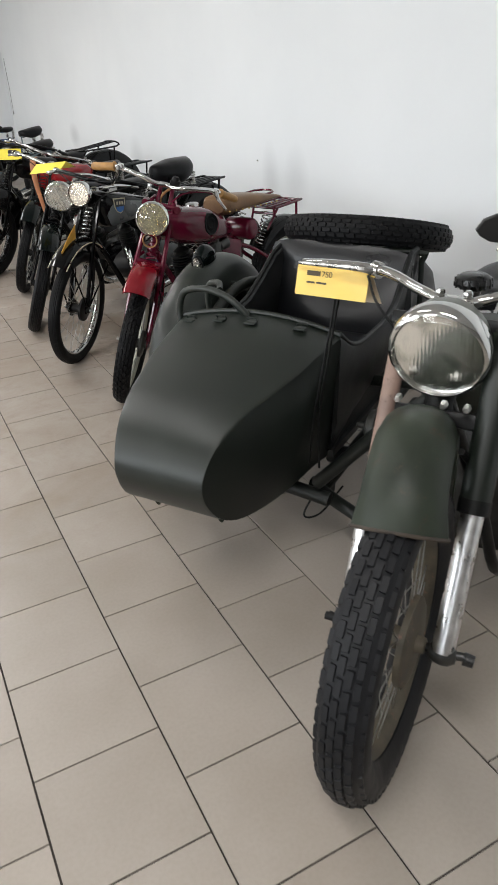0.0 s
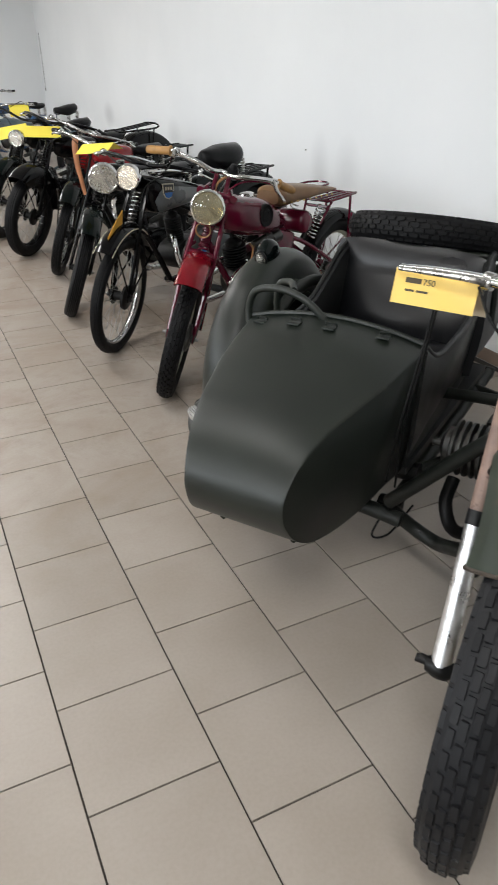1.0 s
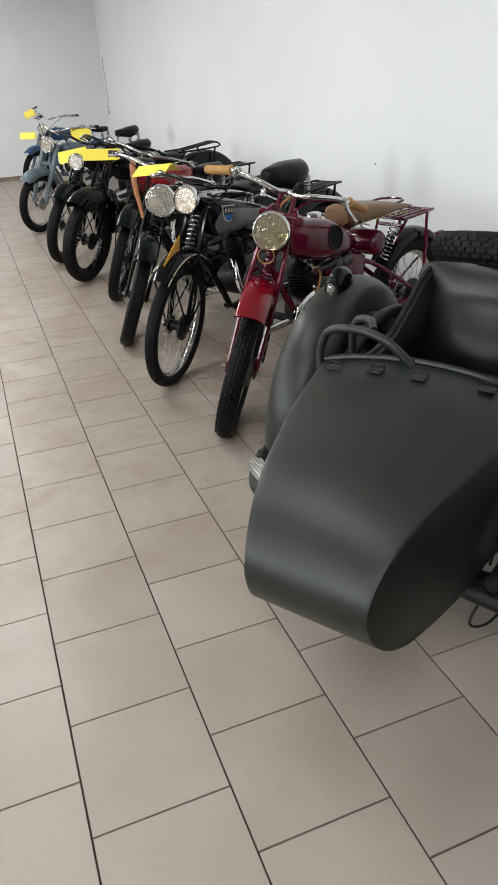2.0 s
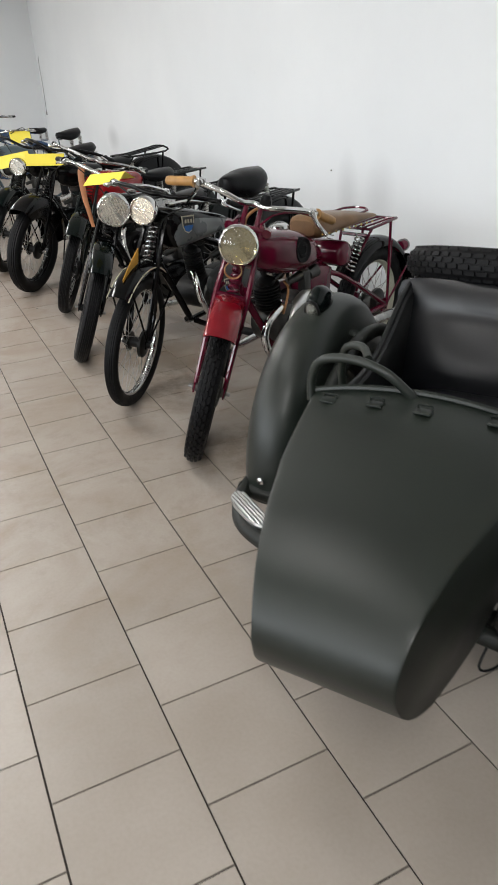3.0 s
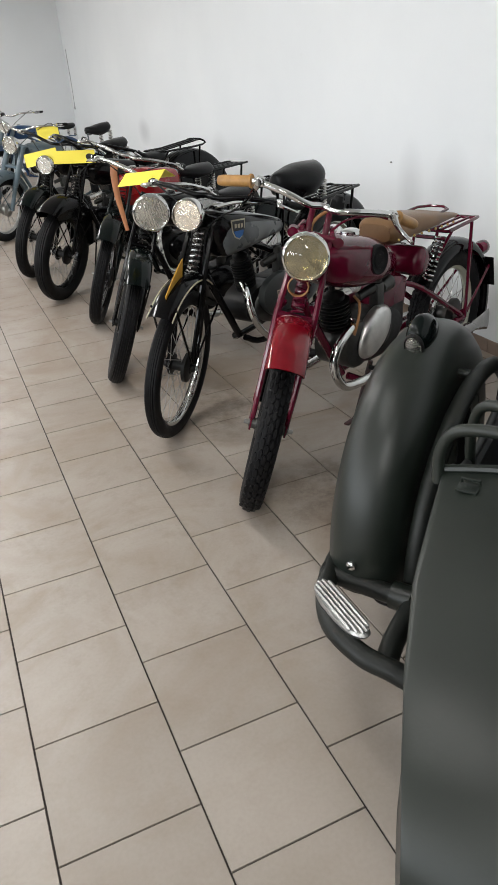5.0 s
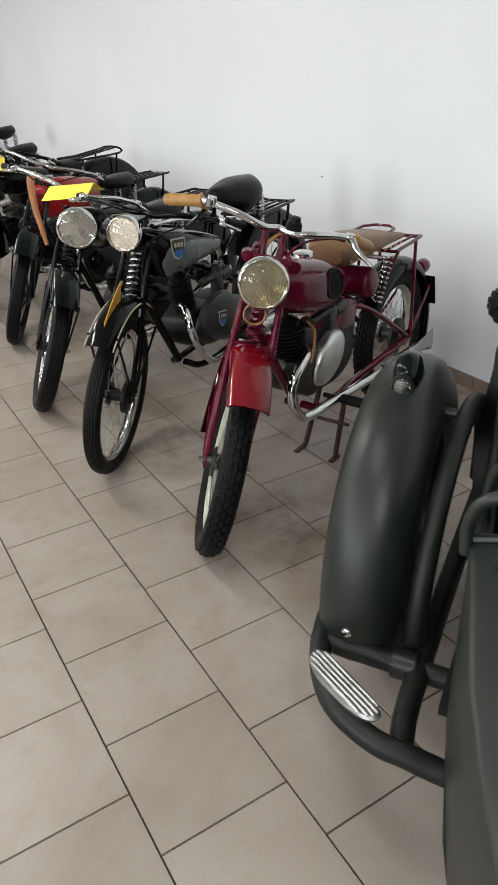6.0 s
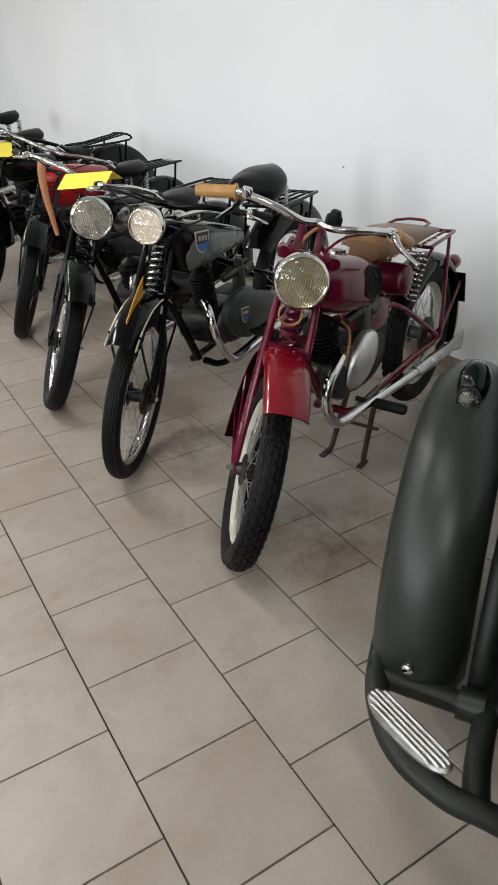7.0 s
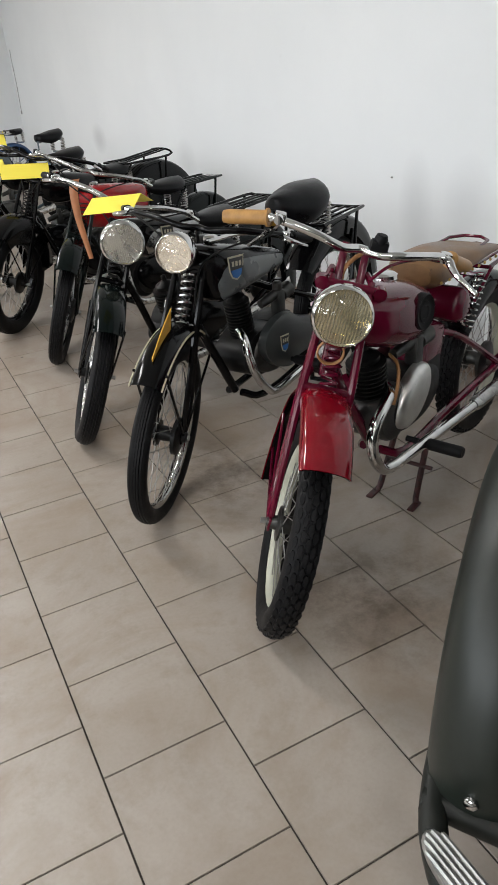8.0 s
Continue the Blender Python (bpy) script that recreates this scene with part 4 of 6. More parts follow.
        if sd.get("rivets"):
            for k in range(9):
                t = 0.06 + 0.10 * k
                part("rivet", lathe(B(), [(0.0, 0.004), (0.004, 0.003), (0.006, 0.0), (0.006, -0.003)], (x0 + (x1 - x0) * t, hw * (0.80 + 0.20 * min(1, t / 0.5)) * 0.985, z - sd["thick"] * 0.72 - 0.2 * sd.get("fall", 0.03) * t), 8, "Y"), BRASS, seat)
    # luggage rack
    rk = s.get("rack")
    if rk:
        z, x0, x1, hw = rk["z"], rk["x0"], rk["x1"], rk.get("hw", 0.10)
        bm = B()
        loop = [(x0, -hw, z), (x1 + 0.03, -hw * 0.95, z + 0.005), (x1, -hw * 0.6, z + rk.get("kick", 0.0)), (x1, hw * 0.6, z + rk.get("kick", 0.0)), (x1 + 0.03, hw * 0.95, z + 0.005), (x0, hw, z)]
        tube(bm, loop, 0.008, 7, 3)
        for q in (-0.45, 0.0, 0.45):
            tube(bm, [(x0, hw * q, z), (x1 + 0.01, hw * q, z + rk.get("kick", 0.0))], 0.006, 6)
        tube(bm, [(x0 + 0.005, -hw, z), (x0 + 0.005, hw, z)], 0.007, 6)
        for y in (-1, 1):
            tube(bm, [(x1 + 0.06, hw * 0.9 * y, z), (-wb, 0.105 * y, zr)], 0.008, 7)
            tube(bm, [(x0 - 0.03, hw * y, z), (x0 + 0.05, hw * 0.7 * y, z - 0.12)], 0.007, 7)
        part("luggage_rack", bm, rk.get("mat", fm), th)
    # handlebar
    hb = s["bars"]
    bm = B()
    pts = hb["pts"]
    pts_l = hb.get("pts_l", pts)
    full = [(x, y, z) for x, y, z in pts_l[::-1]] + [(hx + hb.get("cx", -0.01), 0, pts[0][2] + hb.get("cz", 0.0))] + [(x, -y, z) for x, y, z in pts]
    tube(bm, full, 0.0115, 10, 6)
    bar = part("handlebar", moved(bm, turn), hb.get("mat", CHROME), th)
    for y in (1, -1):
        e, d = (Vector(pts_l[-1]), Vector(pts_l[-2])) if y > 0 else (Vector(pts[-1]), Vector(pts[-2]))
        e, d = V(e.x, e.y * y, e.z), V(d.x, d.y * y, d.z)
        u = (e - d).normalized()
        g0 = e - u * hb.get("grip_len", 0.11)
        bm = B()
        gr = hb.get("grip_r", 0.0165)
        tube(bm, [g0, g0 + u * 0.006, g0 + u * 0.007, e - u * 0.012, e + u * 0.004], [gr * 1.25, gr * 1.25, gr, gr, gr * 0.85], 14)
        part("grip", moved(bm, turn), hb.get("grip_mat", RUBBER), bar)
        bm = B()
        lv = g0 - u * 0.03
        tip_at = e + V(0.05, 0, -0.012)
        knee = lv + V(0.055, 0.03 * y, -0.004) + u * 0.04
        if hb.get("lever_tips"):
            tip_at = turn.inverted() @ V(*hb["lever_tips"][0 if y > 0 else 1])
            knee = (lv + V(0.03, 0, -0.01)).lerp(tip_at, 0.35)
        tube(bm, [lv, lv + V(0.035, 0.006 * y, 0.0), knee, tip_at], [q * hb.get("lever_r", 1.0) for q in (0.011, 0.010, 0.007, 0.005)], 8, 4)
        box(bm, lv, (0.03, 0.03, 0.03), 0.006)
        part("lever", moved(bm, turn), CHROME, bar)
        bm = tube(B(), [lv + V(0.02, 0, -0.005), lv + V(0.08, -0.06 * y, 0.01), on_axis(0.93, 0.07, 0.05 * y), on_axis(0.76, 0.03, 0.03 * y)], 0.0035, 6, 6)
        if hb.get("routes"):
            bm.free()
        else:
            part("cable", moved(bm, turn), hb.get("cable", CABLE), bar)
    for route, r, mat in hb.get("routes", ()):
        part("cable", tube(B(), route, r, 8, 6), mat, bar)
    if hb.get("switch"):
        bm = box(B(), (hx - 0.005, 0.045, pts[0][2] + 0.018), (0.035, 0.05, 0.035), 0.010)
        lathe(bm, [(0.0, 0.032), (0.014, 0.030), (0.018, 0.020), (0.018, 0.0)], (hx - 0.005, 0.045, pts[0][2] + 0.02), 14, "Z")
        part("switch", moved(bm, turn), RUBBER, bar, "black switch on the handlebar")
    # headlamp
    lp = s.get("lamp")
    if lp:
        lc = on_axis(lp["z"], lp.get("ahead", 0.13), lp.get("side", 0.0))
        headlamp(th, lc, lp["d"], lp.get("mat", fm), turn, lp.get("refl", REFLECTOR), lp.get("depth", 0.12), lp.get("tilt", -3), lp.get("nod", 0))
        for y in (-1, 1):
            bm = tube(B(), [lc + V(-0.04, lp["d"] * 0.47 * y, 0), on_axis(lp["z"] - 0.02, 0.05, 0.055 * y)], 0.008, 7)
            part("lamp_bracket", moved(bm, turn), fm, th)
    if s.get("horn"):
        hc = on_axis(0.816, 0.092, -0.018)
        hk = s.get("horn_r", 1.0)
        bm = lathe(B(), [(0.0225 * hk, 0.004), (0.0245 * hk, 0.007), (0.0265 * hk, 0.004), (0.0255 * hk, -0.006), (0.0225 * hk, -0.006)], hc, 24, "X", close=True)
        part("horn", moved(bm, turn), s["horn"], th, "tan rubber ring under the headlamp")
    tb = s.get("toolbox")
    if tb:
        for y in (1, -1):
            bx, bz, br, bh = s.get("box_at", (hx - 0.64, 0.62, 0.13, 0.115))
            part("toolbox", lathe(B(), [(0.0, 0.035), (0.5, 0.034), (0.80, 0.028), (0.95, 0.014), (1.0, 0.0), (1.0, -0.07)], (0, 0, 0), 32, "Y", m=Matrix.Diagonal((br, y, bh, 1))), tb, th, "rounded toolbox", m=pose(bx, 0.068 * y, bz, 0, -20, 0))
    if s.get("battery"):
        bx, bz = s["battery"]
        part("battery_box", box(B(), (bx, 0, bz), s.get("battery_size", (0.135, 0.15, 0.15)), 0.035, Matrix.Rotation(radians(-14), 4, 'Y')), body, th, s.get("box_label", "glossy dark red battery box"))
    # engine
    en = s.get("engine", {})
    ex, ez = hx - 0.33, en.get("ez", 0.34)
    bm = B()
    rings = []
    for y, k in ((-0.085, 0.86), (-0.075, 1.0), (0.075, 1.0), (0.085, 0.86)):
        rings.append([V(ex + 0.02 + (0.165 * math.cos(a) - (0.03 if math.cos(a) < 0 else 0)) * k, y, ez + 0.095 * math.sin(a) * k) for a in (2 * math.pi * i / 24 for i in range(24))])
    loft(bm, rings)
    box(bm, (ex - 0.13, 0, ez + 0.03), (0.16, 0.13, 0.14), 0.02)
    eng = part("engine", bm, en.get("mat", IRON), th)
    part("cylinder", finned(B(), (ex + en.get("barrel_x", 0.055), 0, ez + 0.075), en.get("barrel_r", 0.072), en.get("barrel_h", 0.15), en.get("fins", 9), en.get("tip", 12)), en.get("barrel", IRON), eng)
    for y in (1, -1):
        cov = en.get("cover_l" if y > 0 else "cover_r", (0.155, 0.10))
        part("side_cover", lathe(B(), [(0.0, 0.026), (0.50, 0.025), (0.80, 0.021), (0.93, 0.013), (0.99, 0.002), (1.0, -0.02)], (0, 0, 0), 32, "Y", m=Matrix.Diagonal((cov[0], y, cov[1], 1))), en.get("cover_mat", ALLOY_DARK), eng, m=pose(en.get("cover_at", (ex - 0.02, ez))[0], 0.085 * y, en.get("cover_at", (ex - 0.02, ez))[1], 0, en.get("cover_cant", 0), 0))
    if en.get("chain_case"):
        bm = B()
        rings = []
        for y, k in ((0.09, 0.9), (0.10, 1.0), (0.135, 1.0), (0.148, 0.8)):
            rings.append([V(ex - 0.08 + (0.27 if math.cos(a) < 0 else 0.20) * math.cos(a) * k, y, ez + 0.02 + (0.115 if math.cos(a) > -0.2 else 0.085) * math.sin(a) * k + 0.03 * math.cos(a)) for a in (2 * math.pi * i / 28 for i in range(28))])
        cc = part("chain_case", loft(bm, rings), en["chain_case"], eng)
        if en.get("case_badge"):
            shield_badge(cc, (0, 0, 0), 0.065, Matrix.Translation((ex + 0.0, 0.149, ez + 0.03)))
    bm = B()
    cx = en.get("carb_x", ex - 0.115)
    tube(bm, [(cx + 0.095, 0.03, ez + 0.17), (cx + 0.015, 0.05, ez + 0.19)], [0.018, 0.022], 10)
    box(bm, (cx, 0.055, ez + 0.16), (0.048, 0.048, 0.10), 0.012)
    lathe(bm, [(0.0, 0.035), (0.012, 0.034), (0.020, 0.026), (0.021, 0.0)], (cx, 0.055, ez + 0.21), 14, "Z")
    tube(bm, [(cx - 0.025, 0.055, ez + 0.18), (cx - 0.085, 0.055, ez + 0.19)], [0.028, 0.034], 12)
    part("carburettor", bm, en.get("carb_mat", ALLOY_DARK), eng)
    if en.get("lead"):
        part("plug_lead", tube(B(), en["lead"], 0.0055, 8, 5), CABLE_TAN, eng, "orange-brown ignition lead")
    if en.get("cases"):
        bm = B()
        for (x0, z0), r0, (y0, y1) in en["cases"]:
            lathe(bm, [(0.0, y1), (r0 * 0.7, y1), (r0 * 0.93, y1 - 0.006), (r0, y1 - 0.018), (r0, y0)], (x0, 0, z0), 28, "Y")
        part("crankcase", bm, en.get("case_mat", ALLOY_DARK), eng, "oily cast crankcase halves")
    # exhaust
    for y in en.get("pipes", (1,)):
        bm = B()
        q = [(ex + 0.11, 0.035 * y, ez + 0.185), (ex + 0.175, 0.075 * y, ez + 0.15), (ex + 0.205, 0.115 * y, ez + 0.03), (ex + 0.165, 0.135 * y, ez - 0.085), (ex + 0.02, 0.15 * y, ez - 0.115), (ex - 0.25, 0.155 * y, ez - 0.06)]
        if en.get("header"):
            q = [(x, yy * y, z) for x, yy, z in en["header"]]
        tube(bm, q, en.get("pipe_r", 0.0195), 12, 6)
        ex_ob = part("exhaust_pipe", bm, en.get("pipe_mat", CHROME_OLD), th)
        bm = B()
        a, b = V(*q[-1]), V(-wb - 0.12, 0.165 * y, en.get("tail_z", 0.36))
        tube(bm, [a.lerp(b, k) for k in (0.0, 0.03, 0.06, 0.62, 0.68, 0.70)], [0.020, 0.024, en.get("sil_r", 0.036), en.get("sil_r", 0.036), 0.024, 0.020], 14)
        loft(bm, [[a.lerp(b, k) + V(0, (0.020 - 0.012 * t) * math.cos(an) * 1.0, (0.020 + 0.032 * t) * math.sin(an)) for an in (2 * math.pi * i / 12 for i in range(12))] for k, t in ((0.70, 0.0), (0.82, 0.4), (1.0, 1.0))])
        part("silencer", bm, en.get("silencer_mat", CHROME_OLD), ex_ob)
    if s.get("rear_lift") and not s.get("stand"):
        bm = B()
        for y in (1, -1):
            tube(bm, [(-wb + 0.01, 0.10 * y, zr), (-wb - 0.03, 0.13 * y, 0.02)], [0.010, 0.011], 8)
        tube(bm, [(-wb - 0.03, 0.14, 0.016), (-wb - 0.03, -0.14, 0.016)], 0.012, 8)
        part("rear_stand", bm, fm, th)
    # pedals, stand
    for y in (1, -1):
        bm = B()
        px, pz = s.get("peg_x", ex - 0.05), s.get("peg_z", 0.24)
        tube(bm, [(px, 0.09 * y, pz), (px, 0.17 * y, pz)], 0.010, 8)
        tube(bm, [(px, 0.165 * y, pz), (px, 0.172 * y, pz), (px, 0.275 * y, pz), (px, 0.283 * y, pz)], [0.017, 0.020, 0.020, 0.016], 12)
        part("footrest", bm, RUBBER, th)
    st = s.get("stand")
    if st:
        bm = B()
        for y in (1, -1):
            sy, sh = s.get("stand_y", 0.11), s.get("stand_shift", 0.0)
            tube(bm, [(st - 0.02, sy * 0.75 * y, 0.30), (st + 0.02, sy * 0.92 * y + sh, 0.03), (st + 0.035, sy * y + sh, 0.012)], [0.012, 0.012, 0.012], 8)
            box(bm, (st + 0.055, (sy + 0.004) * y + sh, 0.008), (0.07, 0.026, 0.014), 0.004)
        tube(bm, [(st + 0.005, -0.09, 0.16), (st + 0.005, 0.09, 0.16)], 0.008, 8)
        part("centre_stand", bm, s.get("stand_mat", fm), th)
    # rear light and number plate
    if s.get("plate", True):
        a = radians(158)
        pc = V(*s["plate_at"]) if s.get("plate_at") else V(-wb + (Rr + 0.075) * math.cos(a), 0, zr + (Rr + 0.075) * math.sin(a))
        part("number_plate", box(B(), pc, (0.006, s.get("plate_w", 0.20), 0.15), 0.002, Matrix.Rotation(radians(14), 4, 'Y')), BLACK, th, "blank black number plate")
        lt = lathe(B(), [(0.0, -0.05), (0.022, -0.046), (0.034, -0.03), (0.036, 0.0), (0.03, 0.03)], pc + V(0.01, 0, 0.11), 16, "X")
        part("tail_lamp", lt, s.get("tail_mat", fm), th)
    return th

# ---- the motorcycles in the row ----
HEX_TREAD = (54, ((-0.36, 0.078), (-0.18, 0.082), (0.0, 0.084), (0.18, 0.082), (0.36, 0.078)), 0.0055, 0.55)
motorcycle("motorcycle", "dark red lightweight motorcycle with brown saddle on centre stand", (0.633, 0.322), 24, dict(
    R=0.318, w=0.085, wb=1.31, rear_lift=0.055, Rr=0.31, steer=39, frame=RED, body=RED, fender_mat=RED_BRIGHT, rear_mat=BLACK, rim=RIM_CREAM, hub=ALLOY_DARK, tread=HEX_TREAD, rear_tread=HEX_TREAD, hx=-0.28,
    front_fender=dict(a0=60, a1=200, w=0.132, gap=0.10, drop=0.075, crown=0.022, lip=0.3, fade=0.8, tail_w=0.18, stays=(158, 182), inner=BLACK), fork_top=0.985, fork_w=0.072, link_bars=((0.965, 0.088),), spring=RED, horn=CABLE_TAN, toolbox=RED, box_at=(-0.915, 0.722, 0.058, 0.062), battery=(-0.755, 0.620), battery_size=(0.185, 0.128, 0.165), cradle=0.13, horn_r=1.45, fork_mat=RED,
    tank=dict(mat=RED, zt=0.912, cap_x=-0.52, cap=1.35, hw=0.125, knee=(-0.505, 0.832), knee_y=0.133, label="dark red tank with black knee pads",
              stations=[(-0.245, 0.905, 0.850, 0.03), (-0.262, 0.928, 0.810, 0.090), (-0.31, 0.936, 0.775, 0.122), (-0.40, 0.930, 0.742, 0.134), (-0.50, 0.915, 0.724, 0.134), (-0.58, 0.893, 0.716, 0.122), (-0.66, 0.852, 0.712, 0.100), (-0.73, 0.805, 0.712, 0.074), (-0.785, 0.765, 0.714, 0.045), (-0.81, 0.745, 0.720, 0.012)]),
    saddle=dict(x0=-0.685, x1=-1.19, z=0.930, hw=0.115, mat=LEATHER_BROWN, thick=0.105, fall=0.065, bench=True, rivets=True, springs=((-0.955, 0.09, 0.63), (-1.05, 0.09, 0.79)), spring=CHROME, label="scuffed brown leather saddle with a riveted edge"),
    rack=dict(z=0.80, x0=-1.13, x1=-1.42, hw=0.09, mat=RED), tail_mat=RED, plate_at=(-1.615, 0.02, 0.505), plate_w=0.15,
    bars=dict(pts=[(-0.268, 0.05, 1.060), (-0.262, 0.14, 1.082), (-0.280, 0.255, 1.088), (-0.310, 0.367, 1.056)], pts_l=[(-0.268, 0.05, 1.060), (-0.275, 0.13, 1.074), (-0.350, 0.24, 1.070), (-0.460, 0.345, 1.027)], grip_mat=GRIP, grip_len=0.12, grip_r=0.019, switch=True, lever_tips=((-0.42, 0.32, 0.93), (-0.255, -0.30, 1.045)), lever_r=1.2,
              routes=(([(-0.405, 0.04, 1.015), (-0.36, 0.01, 1.022), (-0.32, -0.02, 0.99), (-0.315, -0.03, 0.94)], 0.0065, CABLE_TAN), ([(-0.30, 0.07, 0.972), (-0.35, 0.11, 1.005), (-0.45, 0.15, 1.0), (-0.53, 0.16, 0.975)], 0.0045, RED))),
    lamp=dict(z=0.929, d=0.165, ahead=0.168, side=-0.019, mat=RED, refl=REFLECTOR_WARM, depth=0.11, tilt=11),
    engine=dict(mat=IRON, barrel=IRON, cover_l=(0.124, 0.080), cover_at=(-0.56, 0.527), carb_mat=ALLOY_DARK, cover_cant=34, cover_mat=ALLOY_BRIGHT, pipe_mat=CHROME, pipe_r=0.018, sil_r=0.027, pipes=(1, -1), tail_z=0.33, silencer_mat=CHROME_DULL, ez=0.50, barrel_r=0.062, barrel_x=0.185, barrel_h=0.115, fins=8, tip=10, carb_x=-0.62,
                cases=(((-0.47, 0.50), 0.095, (-0.075, 0.082)), ((-0.62, 0.52), 0.085, (-0.07, 0.088))), lead=[(-0.50, 0.03, 0.68), (-0.47, 0.075, 0.665), (-0.425, 0.10, 0.62), (-0.39, 0.105, 0.57)],
                header=[(-0.44, 0.05, 0.60), (-0.40, 0.085, 0.598), (-0.33, 0.105, 0.588), (-0.265, 0.112, 0.552), (-0.245, 0.116, 0.49), (-0.268, 0.126, 0.425), (-0.33, 0.135, 0.393), (-0.54, 0.15, 0.386), (-0.90, 0.16, 0.362)]), stand_mat=STAND_RED, stand=-0.74, stand_y=0.082, stand_shift=-0.035, peg_z=0.39, peg_x=-0.52))

motorcycle("motorcycle", "black motorcycle with grey tank and sprung black saddle", (0.568, 1.022), 29, dict(
    R=0.335, w=0.066, wb=1.27, rear_lift=0.10, rear_gap=0.095, rear_drop=0.09, steer=22, frame=BLACK, body=BLACK, rim=CHROME, hub=IRON, hx=-0.25, lining=CREAM_LINE,
    front_fender=dict(a0=52, a1=152, w=0.11, gap=0.08, drop=0.045, crown=0.03), spring=CHROME_DULL,
    tank=dict(mat=BLACK, x0=-0.20, zt=0.955, hw=0.115, pear=(-0.20, -0.79, (0.965, 0.745), (0.822, 0.768), 0.115), panel=GREY, lever=True, badge=(-0.335, 0.868, 0.078), badge_wide=1.25, badge_y=0.112, label="black and grey pear-shaped tank with a shield badge"),
    saddle=dict(x0=-0.78, x1=-1.13, z=0.990, hw=0.125, rise=0.035, thick=0.11),
    rack=dict(z=0.872, x0=-1.02, x1=-1.43, hw=0.10),
    bars=dict(pts=[(-0.245, 0.05, 1.02), (-0.27, 0.16, 1.03), (-0.36, 0.29, 1.01), (-0.48, 0.36, 0.98)], mat=BLACK), crest=AMBER,
    lamp=dict(z=0.961, d=0.138, ahead=0.152, side=-0.037, mat=BLACK, refl=REFLECTOR_ROSE, depth=0.10, tilt=5),
    engine=dict(mat=IRON, chain_case=GREY_CASE, case_badge=True, pipes=(1,), barrel=IRON, barrel_r=0.052, pipe_mat=CHROME, ez=0.475, fins=11, barrel_x=0.075, pipe_r=0.0165, header=[(-0.41, 0.05, 0.60), (-0.37, 0.10, 0.585), (-0.352, 0.13, 0.52), (-0.375, 0.145, 0.44), (-0.43, 0.15, 0.372), (-0.50, 0.155, 0.340), (-0.76, 0.16, 0.36)]), peg_z=0.42, cradle=0.10, plate=False))

# black cases, toolbox and block added to fill dark gaps, here and next three
motorcycle("motorcycle", "black motorcycle with silver tank and large headlamp", (0.465, 1.815), 26, dict(
    engine=dict(chain_case=BLACK, cases=(((-0.62, 0.36), 0.125, (-0.08, 0.10)), ((-0.84, 0.40), 0.10, (-0.08, 0.09))), case_mat=IRON), battery=(-0.90, 0.60), box_label="black block added to fill the dark gap under the saddle", toolbox=BLACK, R=0.325, w=0.085, wb=1.29, steer=51, rear_lift=0.05, rear_drop=0.14, frame=BLACK, body=BLACK_GREEN, rim=CHROME_OLD, hx=-0.323,
    front_fender=dict(a0=56, a1=172, w=0.13, gap=0.085, drop=0.09, crown=0.03), fork="girder",
    tank=dict(mat=BLACK, x0=-0.33, zt=0.925, pear=(-0.33, -0.84, (0.932, 0.745), (0.872, 0.795), 0.12), panel=CHROME_DULL, hw=0.12, badge_y=0.118, badge_wide=1.2, badge=(-0.50, 0.845, 0.07), label="silver tank with black panels and a badge"),
    saddle=dict(x0=-0.82, x1=-1.10, z=0.835, hw=0.12),
    rack=dict(z=0.845, x0=-1.06, x1=-1.44, hw=0.10),
    bars=dict(pts=[(-0.32, 0.05, 1.01), (-0.35, 0.17, 1.03), (-0.44, 0.30, 1.01), (-0.57, 0.36, 0.97)]),
    lamp=dict(z=0.886, d=0.195, ahead=0.128, side=0.012, mat=BLACK, depth=0.12, tilt=4), plate=False))

motorcycle("motorcycle", "black vintage motorcycle with red tank and girder fork", (0.625, 2.897), 25, dict(
    engine=dict(chain_case=BLACK, cases=(((-0.62, 0.36), 0.125, (-0.08, 0.10)), ((-0.84, 0.40), 0.10, (-0.08, 0.09))), case_mat=IRON), battery=(-0.90, 0.60), box_label="black block added to fill the dark gap under the saddle", toolbox=BLACK, R=0.33, w=0.078, wb=1.30, steer=45, rear_lift=0.05, rear_drop=0.14, frame=BLACK_GREEN, body=BLACK_GREEN, rim=BLACK, hx=-0.33,
    front_fender=dict(a0=55, a1=170, w=0.125, gap=0.085, drop=0.11, crown=0.025),
    tank=dict(mat=RED_TANK, x0=-0.25, x1=-0.80, zt=0.95, zb=0.71, hw=0.125, label="bright red fuel tank"),
    saddle=dict(x0=-0.82, x1=-1.12, z=0.865, hw=0.12),
    rack=dict(z=0.84, x0=-1.05, x1=-1.45, hw=0.10),
    bars=dict(mat=CHROME_DULL, pts=[(-0.33, 0.05, 1.04), (-0.36, 0.18, 1.05), (-0.46, 0.31, 1.03), (-0.60, 0.35, 1.0)]), plate=False))

